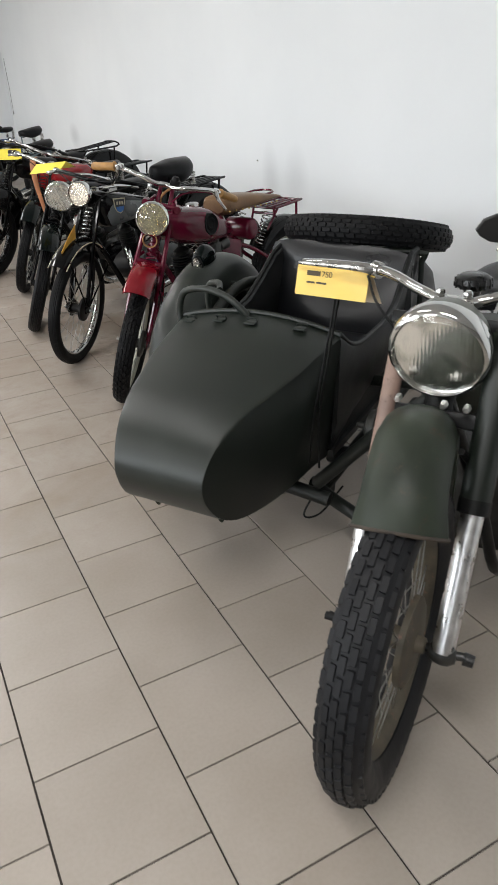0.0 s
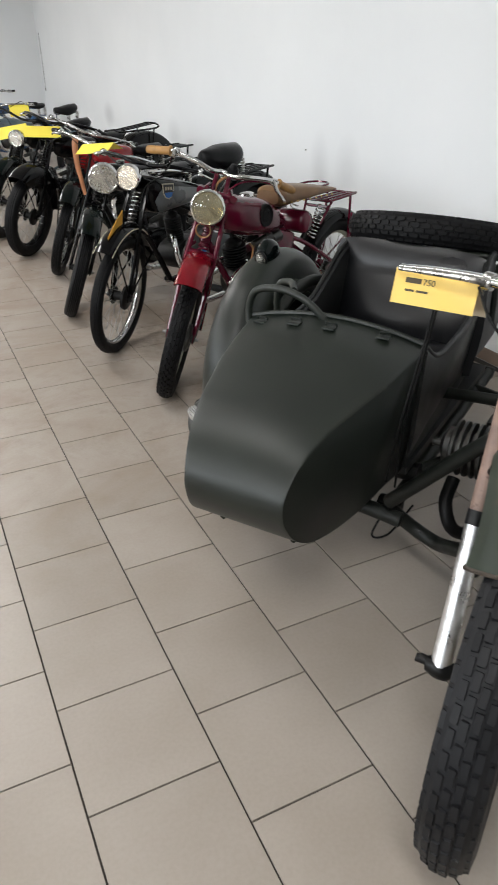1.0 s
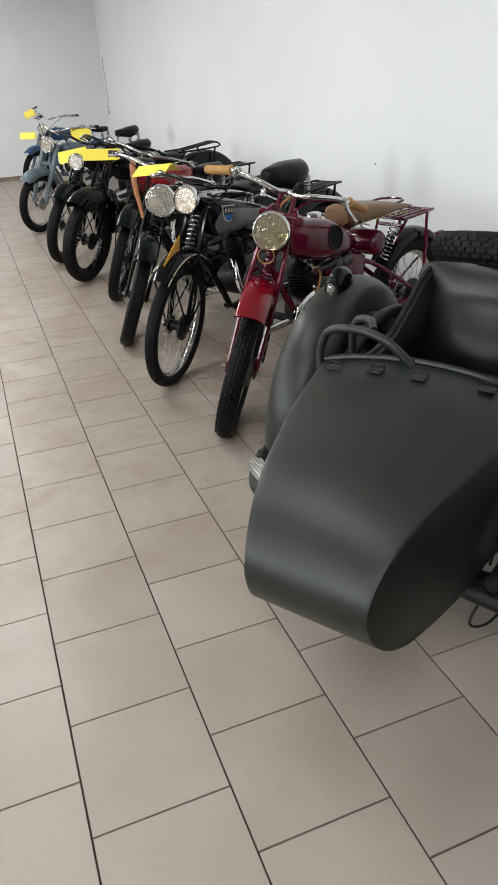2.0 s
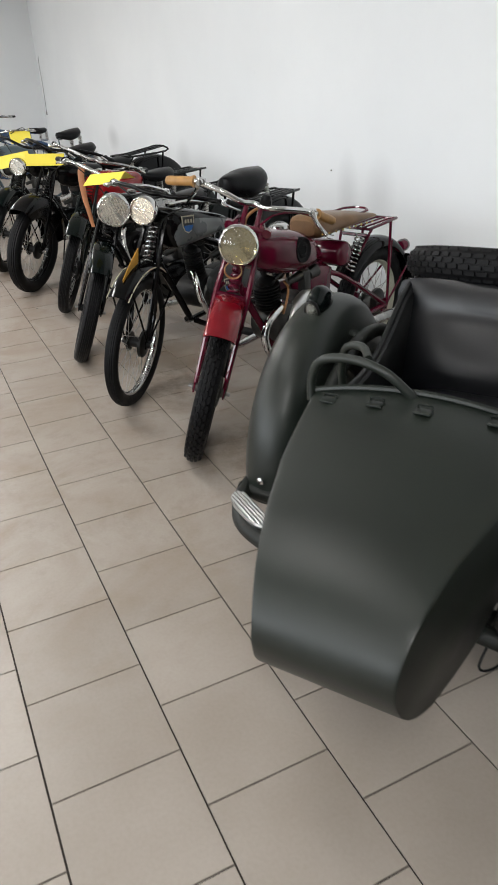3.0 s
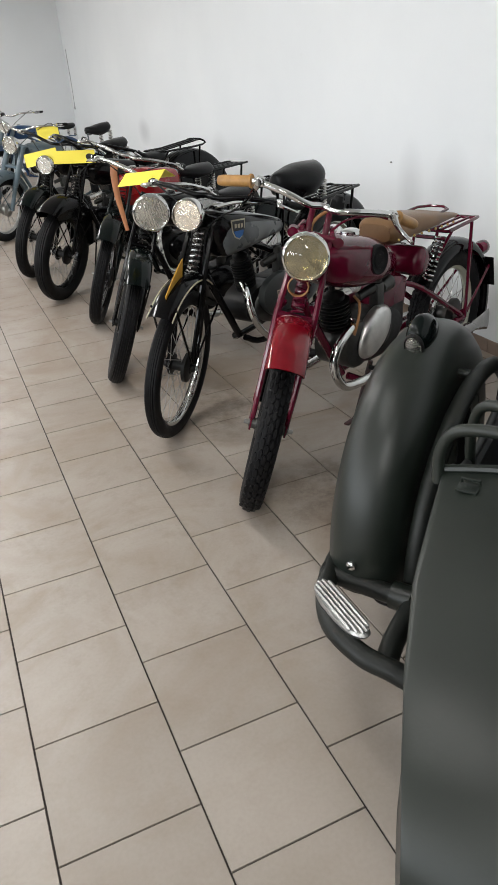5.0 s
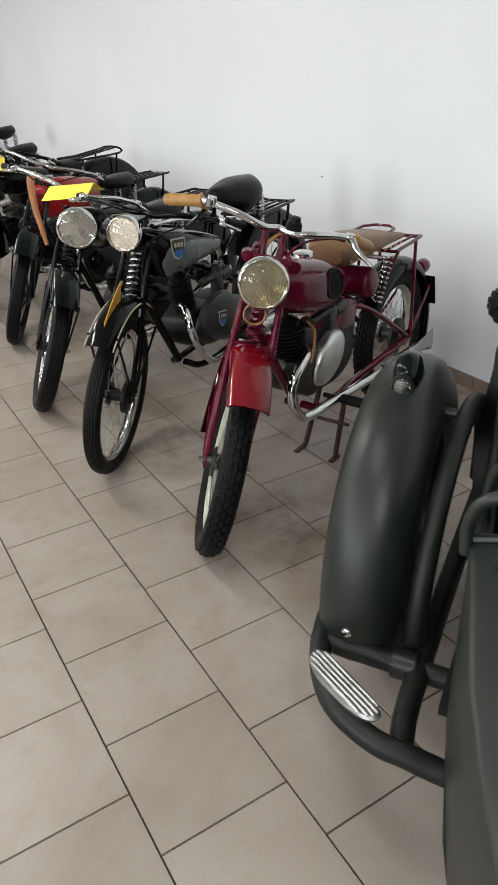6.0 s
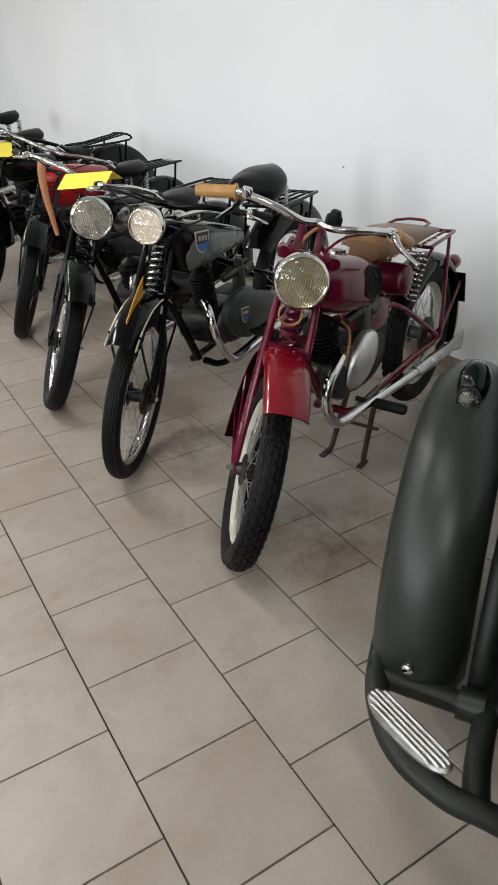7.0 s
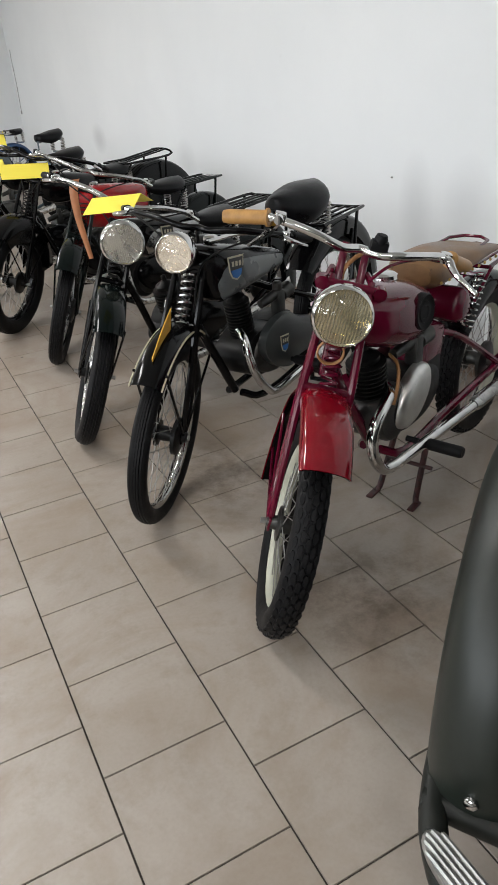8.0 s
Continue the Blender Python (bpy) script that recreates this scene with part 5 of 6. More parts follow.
motorcycle("motorcycle", "black vintage motorcycle with girder fork and luggage rack", (0.528, 3.654), 25, dict(
    engine=dict(chain_case=BLACK, cases=(((-0.62, 0.36), 0.125, (-0.08, 0.10)), ((-0.84, 0.40), 0.10, (-0.08, 0.09))), case_mat=IRON), battery=(-0.90, 0.60), box_label="black block added to fill the dark gap under the saddle", toolbox=BLACK, R=0.35, w=0.105, wb=1.40, rear_w=0.17, rear_lift=0.09, rear_drop=0.30, steer=27, frame=BLACK, body=BLACK, rim=BLACK, hx=-0.31, fork_w=0.075,
    front_fender=dict(a0=58, a1=180, w=0.15, gap=0.085, drop=0.13, deep=0.06, crown=0.03), rear_gap=0.13,
    tank=dict(mat=BLACK, x0=-0.36, x1=-0.86, zt=0.95, zb=0.76, hw=0.10),
    saddle=dict(x0=-0.80, x1=-1.14, z=0.91, hw=0.13, rise=0.02),
    rack=dict(z=0.935, x0=-1.06, x1=-1.52, hw=0.13, kick=0.04),
    bars=dict(mat=BLACK, pts=[(-0.34, 0.05, 1.07), (-0.37, 0.18, 1.09), (-0.50, 0.33, 1.06), (-0.66, 0.37, 1.0)]), plate=False))

motorcycle("motorcycle", "black vintage motorcycle with small chrome headlamp", (0.44, 4.54), 25, dict(
    engine=dict(chain_case=BLACK, cases=(((-0.62, 0.36), 0.125, (-0.08, 0.10)), ((-0.84, 0.40), 0.10, (-0.08, 0.09))), case_mat=IRON), battery=(-0.90, 0.60), box_label="black block added to fill the dark gap under the saddle", toolbox=BLACK, R=0.345, w=0.095, wb=1.34, steer=36, frame=BLACK, body=BLACK_GREEN, rim=BLACK, hx=-0.31,
    tank=dict(mat=BLACK, x0=-0.36, x1=-0.86, zt=0.95, zb=0.76, hw=0.10),
    saddle=dict(x0=-0.80, x1=-1.12, z=0.96, hw=0.14, rise=0.04, thick=0.07),
    bars=dict(mat=BLACK, pts=[(-0.34, 0.05, 1.05), (-0.37, 0.18, 1.07), (-0.50, 0.33, 1.05), (-0.66, 0.37, 1.0)]),
    lamp=dict(z=0.905, d=0.15, ahead=0.144, mat=BLACK), plate=False))

motorcycle("motorcycle", "blue-grey motorcycle with deep front mudguard and sprung black saddle", (0.435, 6.36), 25, dict(
    R=0.335, w=0.09, wb=1.50, rear_lift=0.06, steer=22, frame=BLUEGREY, body=BLUEGREY, rim=ALLOY, hub=ALLOY, hx=-0.305, fork="telescopic", fork_mat=BLUEGREY,
    front_fender=dict(a0=48, a1=165, w=0.15, gap=0.06, drop=0.08, crown=0.035),
    tank=dict(mat=BLUEGREY, x0=-0.36, x1=-0.86, zt=0.94, zb=0.74, hw=0.13),
    saddle=dict(x0=-1.22, x1=-1.54, z=0.985, hw=0.14, rise=0.05, thick=0.08),
    bars=dict(pts=[(-0.34, 0.06, 1.08), (-0.37, 0.20, 1.13), (-0.50, 0.35, 1.15), (-0.64, 0.40, 1.15)]),
    lamp=dict(z=0.948, d=0.18, ahead=0.145, mat=CHROME), plate=False))

motorcycle("motorcycle", "blue motorcycle with pale fork covers at the end of the row", (0.79, 10.15), 25, dict(
    R=0.33, w=0.085, wb=1.30, steer=25, frame=BLUE, body=BLUE, rim=ALLOY, hub=ALLOY, hx=-0.34, fork="telescopic", fork_mat=BLUEGREY,
    tank=dict(mat=BLUE, x0=-0.36, x1=-0.86, zt=0.95, zb=0.75, hw=0.13),
    saddle=dict(x0=-1.20, x1=-1.52, z=0.865, hw=0.14),
    bars=dict(pts=[(-0.34, 0.06, 1.10), (-0.37, 0.20, 1.16), (-0.50, 0.35, 1.18), (-0.64, 0.40, 1.18)]),
    lamp=dict(z=0.95, d=0.17, ahead=0.16, mat=CHROME), plate=False))

# ---- the sidecar outfit; local frame as above, origin on the floor ahead of the front wheel's foot ----
outfit = thing("sidecar_motorcycle", "olive drab military motorcycle with sidecar and spare wheel", "motorcycle", m=pose(0.345, -2.22, 0, 0, 0, 180 + 33))
BLOCK_TREAD = (56, ((-0.40, 0.066), (-0.24, 0.069), (-0.08, 0.071), (0.08, 0.071), (0.24, 0.069), (0.40, 0.066)), 0.0036, 0.16)
AX = -0.140            # front axle along x
SC_Y, SC_X = -1.225, -1.43   # sidecar wheel
raked = V(-math.sin(radians(27)), 0, math.cos(radians(27)))
TURN = Matrix.Translation((-0.50, 0, 1.0)) @ Matrix.Rotation(radians(1.5), 4, raked) @ Matrix.Translation((0.50, 0, -1.0))

wheel(outfit, "front_wheel", TURN @ Matrix.Translation((AX - 0.012, 0.014, 0.365)), 0.365, 0.110, RIM_DUSTY, RIM_DUSTY, 36, BLOCK_TREAD, RUBBER_DUSTY, 0.105)
wheel(outfit, "rear_wheel", Matrix.Translation((AX - 1.43, 0, 0.345)), 0.345, 0.105, OLIVE_OLD, OLIVE_OLD, 36, BLOCK_TREAD, RUBBER_DUSTY, 0.095)
wheel(outfit, "sidecar_wheel", Matrix.Translation((SC_X, SC_Y, 0.345)), 0.345, 0.105, OLIVE, OLIVE, 36, BLOCK_TREAD, RUBBER, 0.095)
wheel(outfit, "spare_wheel", Matrix.Translation((-2.01, -0.765, 0.846)) @ Matrix.Rotation(radians(-15.0), 4, 'Y') @ Matrix.Rotation(radians(90), 4, 'X'), 0.370, 0.115, OLIVE, OLIVE, 36, BLOCK_TREAD, RUBBER, 0.095)

# front fork
fdir = (V(AX, 0, 0.345) - V(-0.47, 0, 0.95)).normalized()
for y in (-1, 1):
    yy = 0.100 if y < 0 else 0.130
    top, mid, low = V(-0.475, yy * y, 0.99), V(-0.298, yy * y, 0.655), V(AX - 0.008, (yy - 0.004) * y, 0.368)
    leg = part("fork_leg", moved(tube(B(), [top, mid], 0.021 if y < 0 else 0.034, 18), TURN), RUST if y < 0 else OLIVE, outfit, "bare pinkish primed fork leg" if y < 0 else "")
    part("slider", moved(tube(B(), [mid, low], 0.0225 if y < 0 else 0.0255, 16), TURN), CHROME_BRUSHED, leg, "dull chrome fork slider")
    bm = lathe(B(), [(0.0, -0.03), (0.016, -0.03), (0.024, -0.012), (0.026, 0.0), (0.024, 0.016), (0.014, 0.03), (0.0, 0.032)], low + V(0, 0, -0.005), 14, "Y")
    tube(bm, [low + V(0, 0.02 * y, 0), low + V(-0.005, (0.046 if y < 0 else 0.055) * y, 0.0)], 0.010, 10)
    part("axle_lug", moved(bm, TURN), IRON if y < 0 else ALLOY_DARK, leg)
    if y > 0:
        part("axle_nut", moved(tube(B(), [low + V(0, 0.045, 0), low + V(0, 0.068, -0.002)], [0.0155, 0.0135], 12), TURN), RUBBER_MIRROR, leg, "black rubber capped axle end")
    part("fork_collar", moved(tube(B(), [mid + fdir * -0.02, mid + fdir * 0.012], 0.024 if y < 0 else 0.0355, 18), TURN), IRON, leg)
bm = B()
box(bm, (-0.515, 0, 0.985), (0.09, 0.26, 0.03), 0.008, Matrix.Rotation(radians(-25), 4, 'Y'))
box(bm, (-0.415, 0, 0.80), (0.09, 0.24, 0.035), 0.008, Matrix.Rotation(radians(-25), 4, 'Y'))
tube(bm, [(-0.56, 0, 1.01), (-0.45, 0, 0.79)], 0.028, 14)
part("fork_yoke", moved(bm, TURN), IRON, outfit)
part("axle", moved(tube(B(), [(AX - 0.010, -0.150, 0.366), (AX - 0.010, 0.15, 0.366)], 0.010, 10), TURN), IRON, outfit)
for y in (-1, 1):
    part("mudguard_stay", moved(tube(B(), [(-0.31, 0.088 * y, 0.78), (-0.345, 0.10 * y, 0.74)], 0.008, 8), TURN), IRON, outfit)

def path_fender(name, mat, path, w, drop, crown, m, label):
    """A mudguard along a side view line, with a wider lip ahead."""
    q = smooth_path([(x, 0, z) for x, z in path], 4)
    rows = []
    for i, p in enumerate(q):
        t = (q[min(i + 1, len(q) - 1)] - q[max(i - 1, 0)]).normalized()
        out = V(t.z, 0, -t.x)
        if out.z < 0 and out.x < 0:
            out = -out
        ww = w * (1 + 0.14 * max(0.0, 1 - i / 9) ** 2)
        rows.append([p + out * dr + V(0, y * ww, 0) for y, dr in ((-0.5, -drop), (-0.5, -drop * 0.6), (-0.485, -crown), (-0.42, -crown * 0.55), (-0.30, -crown * 0.22), (-0.15, -crown * 0.05), (0, 0), (0.15, -crown * 0.05), (0.30, -crown * 0.22), (0.42, -crown * 0.55), (0.485, -crown), (0.5, -drop * 0.6), (0.5, -drop))])
    ob = part(name, moved(shell(B(), rows, -0.003), m), mat, outfit, label)
    part("hem", moved(tube(B(), rows[0], 0.0045, 6), m), RUST_EDGE, ob, "rusty rolled hem")
    return ob


path_fender("front_mudguard", OLIVE_OLD, [(-0.052, 0.718), (-0.088, 0.770), (-0.145, 0.818), (-0.225, 0.853), (-0.32, 0.860), (-0.41, 0.825), (-0.475, 0.755), (-0.515, 0.66), (-0.53, 0.55)], 0.170, 0.095, 0.055, TURN @ Matrix.Translation((-0.25, 0, 0)) @ Matrix.Rotation(radians(8.0), 4, 'Z') @ Matrix.Translation((0.25, 0, 0)), "rubbed olive front mudguard with rusty edge")

headlamp(outfit, (-0.402, 0.0, 0.955), 0.224, OLIVE_GREY, TURN, REFLECTOR_CLEAR, 0.15, tilt=-12)
for y in (-1, 1):
    part("lamp_bracket", moved(box(B(), (-0.47, 0.108 * y, 0.955), (0.05, 0.012, 0.09), 0.004), TURN), OLIVE_OLD, outfit)
for y in (-0.07, 0.03, 0.08):
    part("bolt", moved(lathe(B(), [(0.0, 0.008), (0.006, 0.008), (0.009, 0.004), (0.009, -0.012)], (-0.36, y, 0.855), 6, "X"), TURN), CHROME_OLD, outfit)

# handlebar
bm = tube(B(), [(-0.78, 0.50, 1.05), (-0.70, 0.38, 1.08), (-0.62, 0.22, 1.095), (-0.52, 0.09, 1.055), (-0.505, 0, 1.035), (-0.52, -0.08, 1.055), (-0.60, -0.19, 1.068), (-0.66, -0.34, 1.058), (-0.685, -0.440, 1.048)], 0.0125, 12, 6)
hbar = part("handlebar", moved(bm, TURN), CHROME, outfit, "worn chrome handlebar")
part("clamp", moved(box(B(), (-0.505, 0, 1.033), (0.045, 0.09, 0.035), 0.008), TURN), CHROME_OLD, hbar)
part("grip", moved(tube(B(), [(-0.72, 0.41, 1.072), (-0.785, 0.51, 1.048)], 0.017, 14), TURN), RUBBER, hbar)
for i, y in enumerate((-0.03, 0.03)):
    part("bolt", moved(lathe(B(), [(0.0, 0.018), (0.006, 0.018), (0.010, 0.012), (0.010, -0.01)], (-0.505, y, 1.050), 6, "Z"), TURN), CHROME, hbar)
bm = B()
tube(bm, [(-0.62, -0.225, 1.066), (-0.613, -0.205, 1.064)], 0.021, 12)
tube(bm, [(-0.61, -0.215, 1.062), (-0.585, -0.26, 1.074), (-0.635, -0.43, 1.062)], [0.010, 0.008, 0.005], 8, 5)
part("lever", moved(bm, TURN), CHROME_OLD, hbar)
for pts in ([(-0.60, -0.235, 1.055), (-0.54, -0.19, 1.01), (-0.53, -0.12, 0.93), (-0.49, -0.06, 0.86)],
            [(-0.675, -0.345, 1.05), (-0.665, -0.352, 0.95), (-0.645, -0.372, 0.80), (-0.635, -0.400, 0.62), (-0.66, -0.428, 0.45)],
            [(-0.675, -0.335, 1.05), (-0.68, -0.345, 0.97), (-0.667, -0.362, 0.84), (-0.655, -0.393, 0.62), (-0.69, -0.41, 0.42)],
            [(-0.80, -0.45, 0.30), (-0.70, -0.47, 0.225), (-0.74, -0.43, 0.215), (-0.86, -0.40, 0.26)]):
    part("cable", tube(B(), pts, 0.0034, 7, 8), CABLE, outfit, "black control cable")
bm = B()
loft(bm, [[V(x, y * k, z * k) for y, z in ((-0.056, -0.002), (-0.040, 0.022), (-0.012, 0.034), (0.030, 0.034), (0.052, 0.022), (0.058, -0.004), (0.048, -0.024), (0.010, -0.033), (-0.022, -0.030), (-0.046, -0.016))] for x, k in ((-0.022, 0.55), (-0.016, 0.86), (-0.004, 1.0), (0.006, 1.0), (0.009, 0.94))])
mirror = part("mirror", bm, RUBBER_MIRROR, outfit, "pointed black mirror shell", m=pose(-0.72, 0.043, 1.158, 0, 8, 12))
part("stem", tube(B(), [(-0.005, 0, -0.05), (0.02, 0.04, -0.08), (-0.02, 0.10, -0.10)], 0.006, 8, 4), CHROME_OLD, mirror)

knob = part("damper_knob", lathe(B(), [(0.0, 0.028), (0.030, 0.027), (0.040, 0.020), (0.043, 0.008), (0.036, -0.004), (0.020, -0.012), (0.016, -0.05)], (0, 0, 0), 28, "Z"), RUBBER_MIRROR, outfit, "black ribbed steering damper knob", m=pose(-0.665, 0.005, 1.035))
for k in range(14):
    a = 2 * math.pi * k / 14
    part("rib", tube(B(), [(0.043 * math.cos(a), 0.043 * math.sin(a), -0.002), (0.0405 * math.cos(a), 0.0405 * math.sin(a), 0.020)], 0.003, 6), RUBBER_MIRROR, knob)
# tank, saddle, frame, engine
part("fuel_tank", tank_bm(-0.55, -1.08, 0.93, 0.70, 0.15, drop=0.10), OLIVE_OLD, outfit)
seat = part("saddle", saddle_bm(-1.08, -1.38, 0.88, 0.15, 0.08, 0.05), LEATHER_BLACK, outfit, "black rubber saddle")
for y in (-1, 1):
    part("seat_spring", coil(B(), (-1.33, 0.09 * y, 0.68), (-1.33, 0.09 * y, 0.86), 0.026, 0.005, 7), IRON, seat)
bm = B()
tube(bm, [(-0.53, 0, 0.98), (-0.45, 0, 0.80)], 0.034, 14)
tube(bm, [(-0.52, 0, 0.92), (-0.85, 0, 0.76), (-1.14, 0, 0.62)], 0.019, 10, 4)
for y in (-1, 1):
    tube(bm, [(-0.46, 0.02 * y, 0.82), (-0.56, 0.10 * y, 0.50), (-0.68, 0.15 * y, 0.22), (-1.10, 0.15 * y, 0.20), (AX - 1.43, 0.12 * y, 0.345)], 0.016, 10, 5)
    tube(bm, [(-1.14, 0.04 * y, 0.62), (AX - 1.43, 0.12 * y, 0.345)], 0.015, 10)
    tube(bm, [(-1.10, 0.13 * y, 0.22), (-1.14, 0.05 * y, 0.62)], 0.015, 10)
part("frame", bm, IRON, outfit)
bm = B()
box(bm, (-0.90, 0, 0.39), (0.38, 0.32, 0.30), 0.05)
box(bm, (-1.10, 0, 0.38), (0.22, 0.18, 0.22), 0.04)
eng = part("engine", bm, ALLOY_DARK, outfit)
for y in (-1, 1):
    cyl = finned(B(), (0, 0, 0), 0.085, 0.17, 8, 0)
    part("cylinder", cyl, ALLOY_DARK, eng, m=Matrix.Translation((-0.95, 0.15 * y, 0.455)) @ Matrix.Rotation(radians(-90 * y), 4, 'X'))
    part("carburettor", box(B(), (-1.10, 0.22 * y, 0.45), (0.08, 0.08, 0.11), 0.015), ALLOY_DARK, eng)
    bm = tube(B(), [(-0.92, 0.30 * y, 0.36), (-0.86, 0.30 * y, 0.30), (-0.85, 0.26 * y, 0.22), (-1.0, 0.22 * y, 0.17), (-1.5, 0.20 * y, 0.19)], 0.021, 12, 5)
    part("exhaust_pipe", bm, IRON, outfit, "sooty black exhaust pipe")
fender(outfit, "rear_mudguard", OLIVE_OLD, (AX - 1.43, 0, 0.345), 0.40, 0.17, 35, 205, 0.07, 0.04)

# sidecar frame
for pts, r in (([(-0.75, -0.40, 0.27), (-0.75, -0.93, 0.33), (-0.75, -1.03, 0.345), (-0.755, -1.10, 0.35), (-0.80, -1.192, 0.355), (-0.90, -1.260, 0.355), (-1.02, -1.290, 0.36), (-1.16, -1.30, 0.365)], 0.0245),
               ([(-0.965, -1.30, 0.355), (-0.965, -0.45, 0.33)], 0.024), ([(-0.75, -1.045, 0.342), (-0.97, -1.06, 0.35), (-1.95, -1.06, 0.35)], 0.025),
               ([(-0.80, -0.45, 0.27), (-1.95, -0.45, 0.30)], 0.024), ([(-1.95, -1.08, 0.35), (-1.95, -0.43, 0.30)], 0.024),
               ([(-0.76, -0.45, 0.30), (-0.80, -0.38, 0.225), (-0.78, -0.29, 0.205), (-0.68, -0.20, 0.28), (-0.60, -0.09, 0.34)], 0.022), ([(-0.74, -0.44, 0.33), (-0.71, -0.20, 0.60), (-0.68, -0.05, 0.74)], 0.022), ([(-1.24, -0.46, 0.49), (-1.20, -0.25, 0.52), (-1.12, -0.04, 0.55)], 0.020), ([(-1.0, -0.45, 0.30), (-1.05, -0.20, 0.45), (-1.0, -0.03, 0.56)], 0.020),
               ([(-1.75, -0.45, 0.30), (-1.55, -0.10, 0.33)], 0.022)):
    part("frame_tube", tube(B(), pts, r, 12, 5 if len(pts) > 2 else 0), OLIVE_FRAME, outfit)
arch = [(SC_X + 0.415 * math.cos(radians(a)), -1.085, 0.345 + 0.395 * math.sin(radians(a))) for a in range(-2, 184, 8)]
part("wheel_arch", tube(B(), arch, 0.023, 12), OLIVE_FRAME, outfit)
part("lug", tube(B(), [(-0.965, -1.065, 0.352), (-0.965, -1.115, 0.352)], 0.034, 16), OLIVE, outfit)
part("clamp", tube(B(), [(-0.83, -0.50, 0.252), (-0.83, -0.43, 0.252)], 0.036, 16), IRON, outfit)
part("clamp", tube(B(), [(-0.96, -0.49, 0.32), (-0.96, -0.42, 0.32)], 0.034, 16), IRON, outfit)
part("stay", tube(B(), [(-1.43, -1.085, 0.74), (-1.43, -1.16, 0.74)], 0.012, 8), OLIVE, outfit)


def foot_pad():
    """A ribbed alloy step on the front loop: pointed oval with raised bars."""
    mm = Matrix.Translation((-0.836, -1.184, 0.383)) @ Matrix.Rotation(radians(57), 4, 'Z')
    rings = []
    for z, k in ((-0.008, 0.96), (0.0, 1.0), (0.006, 0.94)):
        rings.append([V(0.106 * math.copysign(abs(math.cos(a)) ** 0.8, math.cos(a)) * k, (0.038 if math.sin(a) < 0 else 0.024) * math.copysign(abs(math.sin(a)) ** (0.9 if math.sin(a) < 0 else 0.7), math.sin(a)) * k, z) for a in (2 * math.pi * i / 28 for i in range(28))])
    pad = part("foot_pad", loft(B(), rings), ALLOY, outfit, "ribbed cast alloy step", m=mm)
    for k in range(5):
        y = (k - 2.5) * 0.0102
        half = 0.099 * math.sqrt(max(0, 1 - (abs(y) / (0.042 if y < 0 else 0.033)) ** 1.8))
        part("rib", tube(B(), [(-half, y, 0.006), (-half + 0.01, y, 0.0085), (half - 0.01, y, 0.0085), (half, y, 0.006)], 0.0045, 6), ALLOY, pad)


foot_pad()

TOE = Matrix.Translation((SC_X + 0.45, SC_Y, 0)) @ Matrix.Rotation(radians(2.6), 4, 'Z') @ Matrix.Translation((-SC_X - 0.45, -SC_Y, 0))
sfender = fender(outfit, "sidecar_mudguard", OLIVE, (SC_X, SC_Y + 0.012, 0.378), 0.474, 0.194, -7, 178, 0.16, 0.085, m=TOE, flare=0.03, label="smooth olive sidecar mudguard", n=30)
part("bolt", lathe(B(), [(0.0, 0.010), (0.007, 0.010), (0.012, 0.006), (0.013, 0.0)], (SC_X + 0.473, SC_Y + 0.006, 0.405), 12, "X"), CHROME, sfender, "bright bolt head")
ml = Matrix.Translation((SC_X + 0.088, SC_Y + 0.008, 0.378 + 0.468)) @ Matrix.Rotation(radians(16), 4, 'Y')
rings = []
for k in range(15):   # an egg-shaped hood, cut flat ahead
    an0 = math.pi * (0.02 + 0.96 * k / 14)
    r = math.sin(an0) ** 0.85
    rings.append([V(min(0.031, -0.024 - 0.066 * math.cos(an0)), 0.034 * r * math.cos(an), 0.010 + 0.050 * r * math.sin(an) - 0.018 * max(0.0, math.cos(an0))) for an in (2 * math.pi * i / 28 for i in range(28))])
side_lamp = part("side_lamp", loft(B(), rings), BLACK_GREEN, outfit, "small dark marker lamp with ribbed clear lens", m=ml)
oval = Matrix.Diagonal((1, 0.0225, 0.033, 1))
part("ring", lathe(B(), [(0.90, 0.028), (1.12, 0.028), (1.16, 0.034), (1.06, 0.040), (0.92, 0.038)], (0, 0, 0.004), 28, "X", close=True, m=oval), IRON, side_lamp)
part("reflector", lathe(B(), [(0.0, 0.0315), (0.5, 0.0325), (0.92, 0.035)], (0, 0, 0.004), 20, "X", m=oval), CHROME_OLD, side_lamp)
lens = part("lens", lathe(B(), [(0.0, 0.050), (0.35, 0.0485), (0.62, 0.044), (0.82, 0.039), (0.92, 0.036), (0.80, 0.0365), (0.55, 0.0425), (0.0, 0.0475)], (0, 0, 0.004), 24, "X", m=oval), LENS, side_lamp)
for k in range(9):
    z = -0.026 + 0.0065 * k
    half = 0.0205 * math.sqrt(max(0.0, 1 - (z / 0.031) ** 2))
    part("rib", tube(B(), [(0.038, -half, 0.004 + z), (0.0505 - 11.5 * z * z, 0, 0.004 + z), (0.038, half, 0.004 + z)], 0.0015, 6, 4), GLASS_RIB, lens)


def along(x, table):
    """Straight interpolation in a table of (x, value), x falling."""
    for (x0, v0), (x1, v1) in zip(table, table[1:]):
        if x >= x1:
            return v0 + (v1 - v0) * max(0.0, min(1.0, (x0 - x) / (x0 - x1)))
    return table[-1][1]


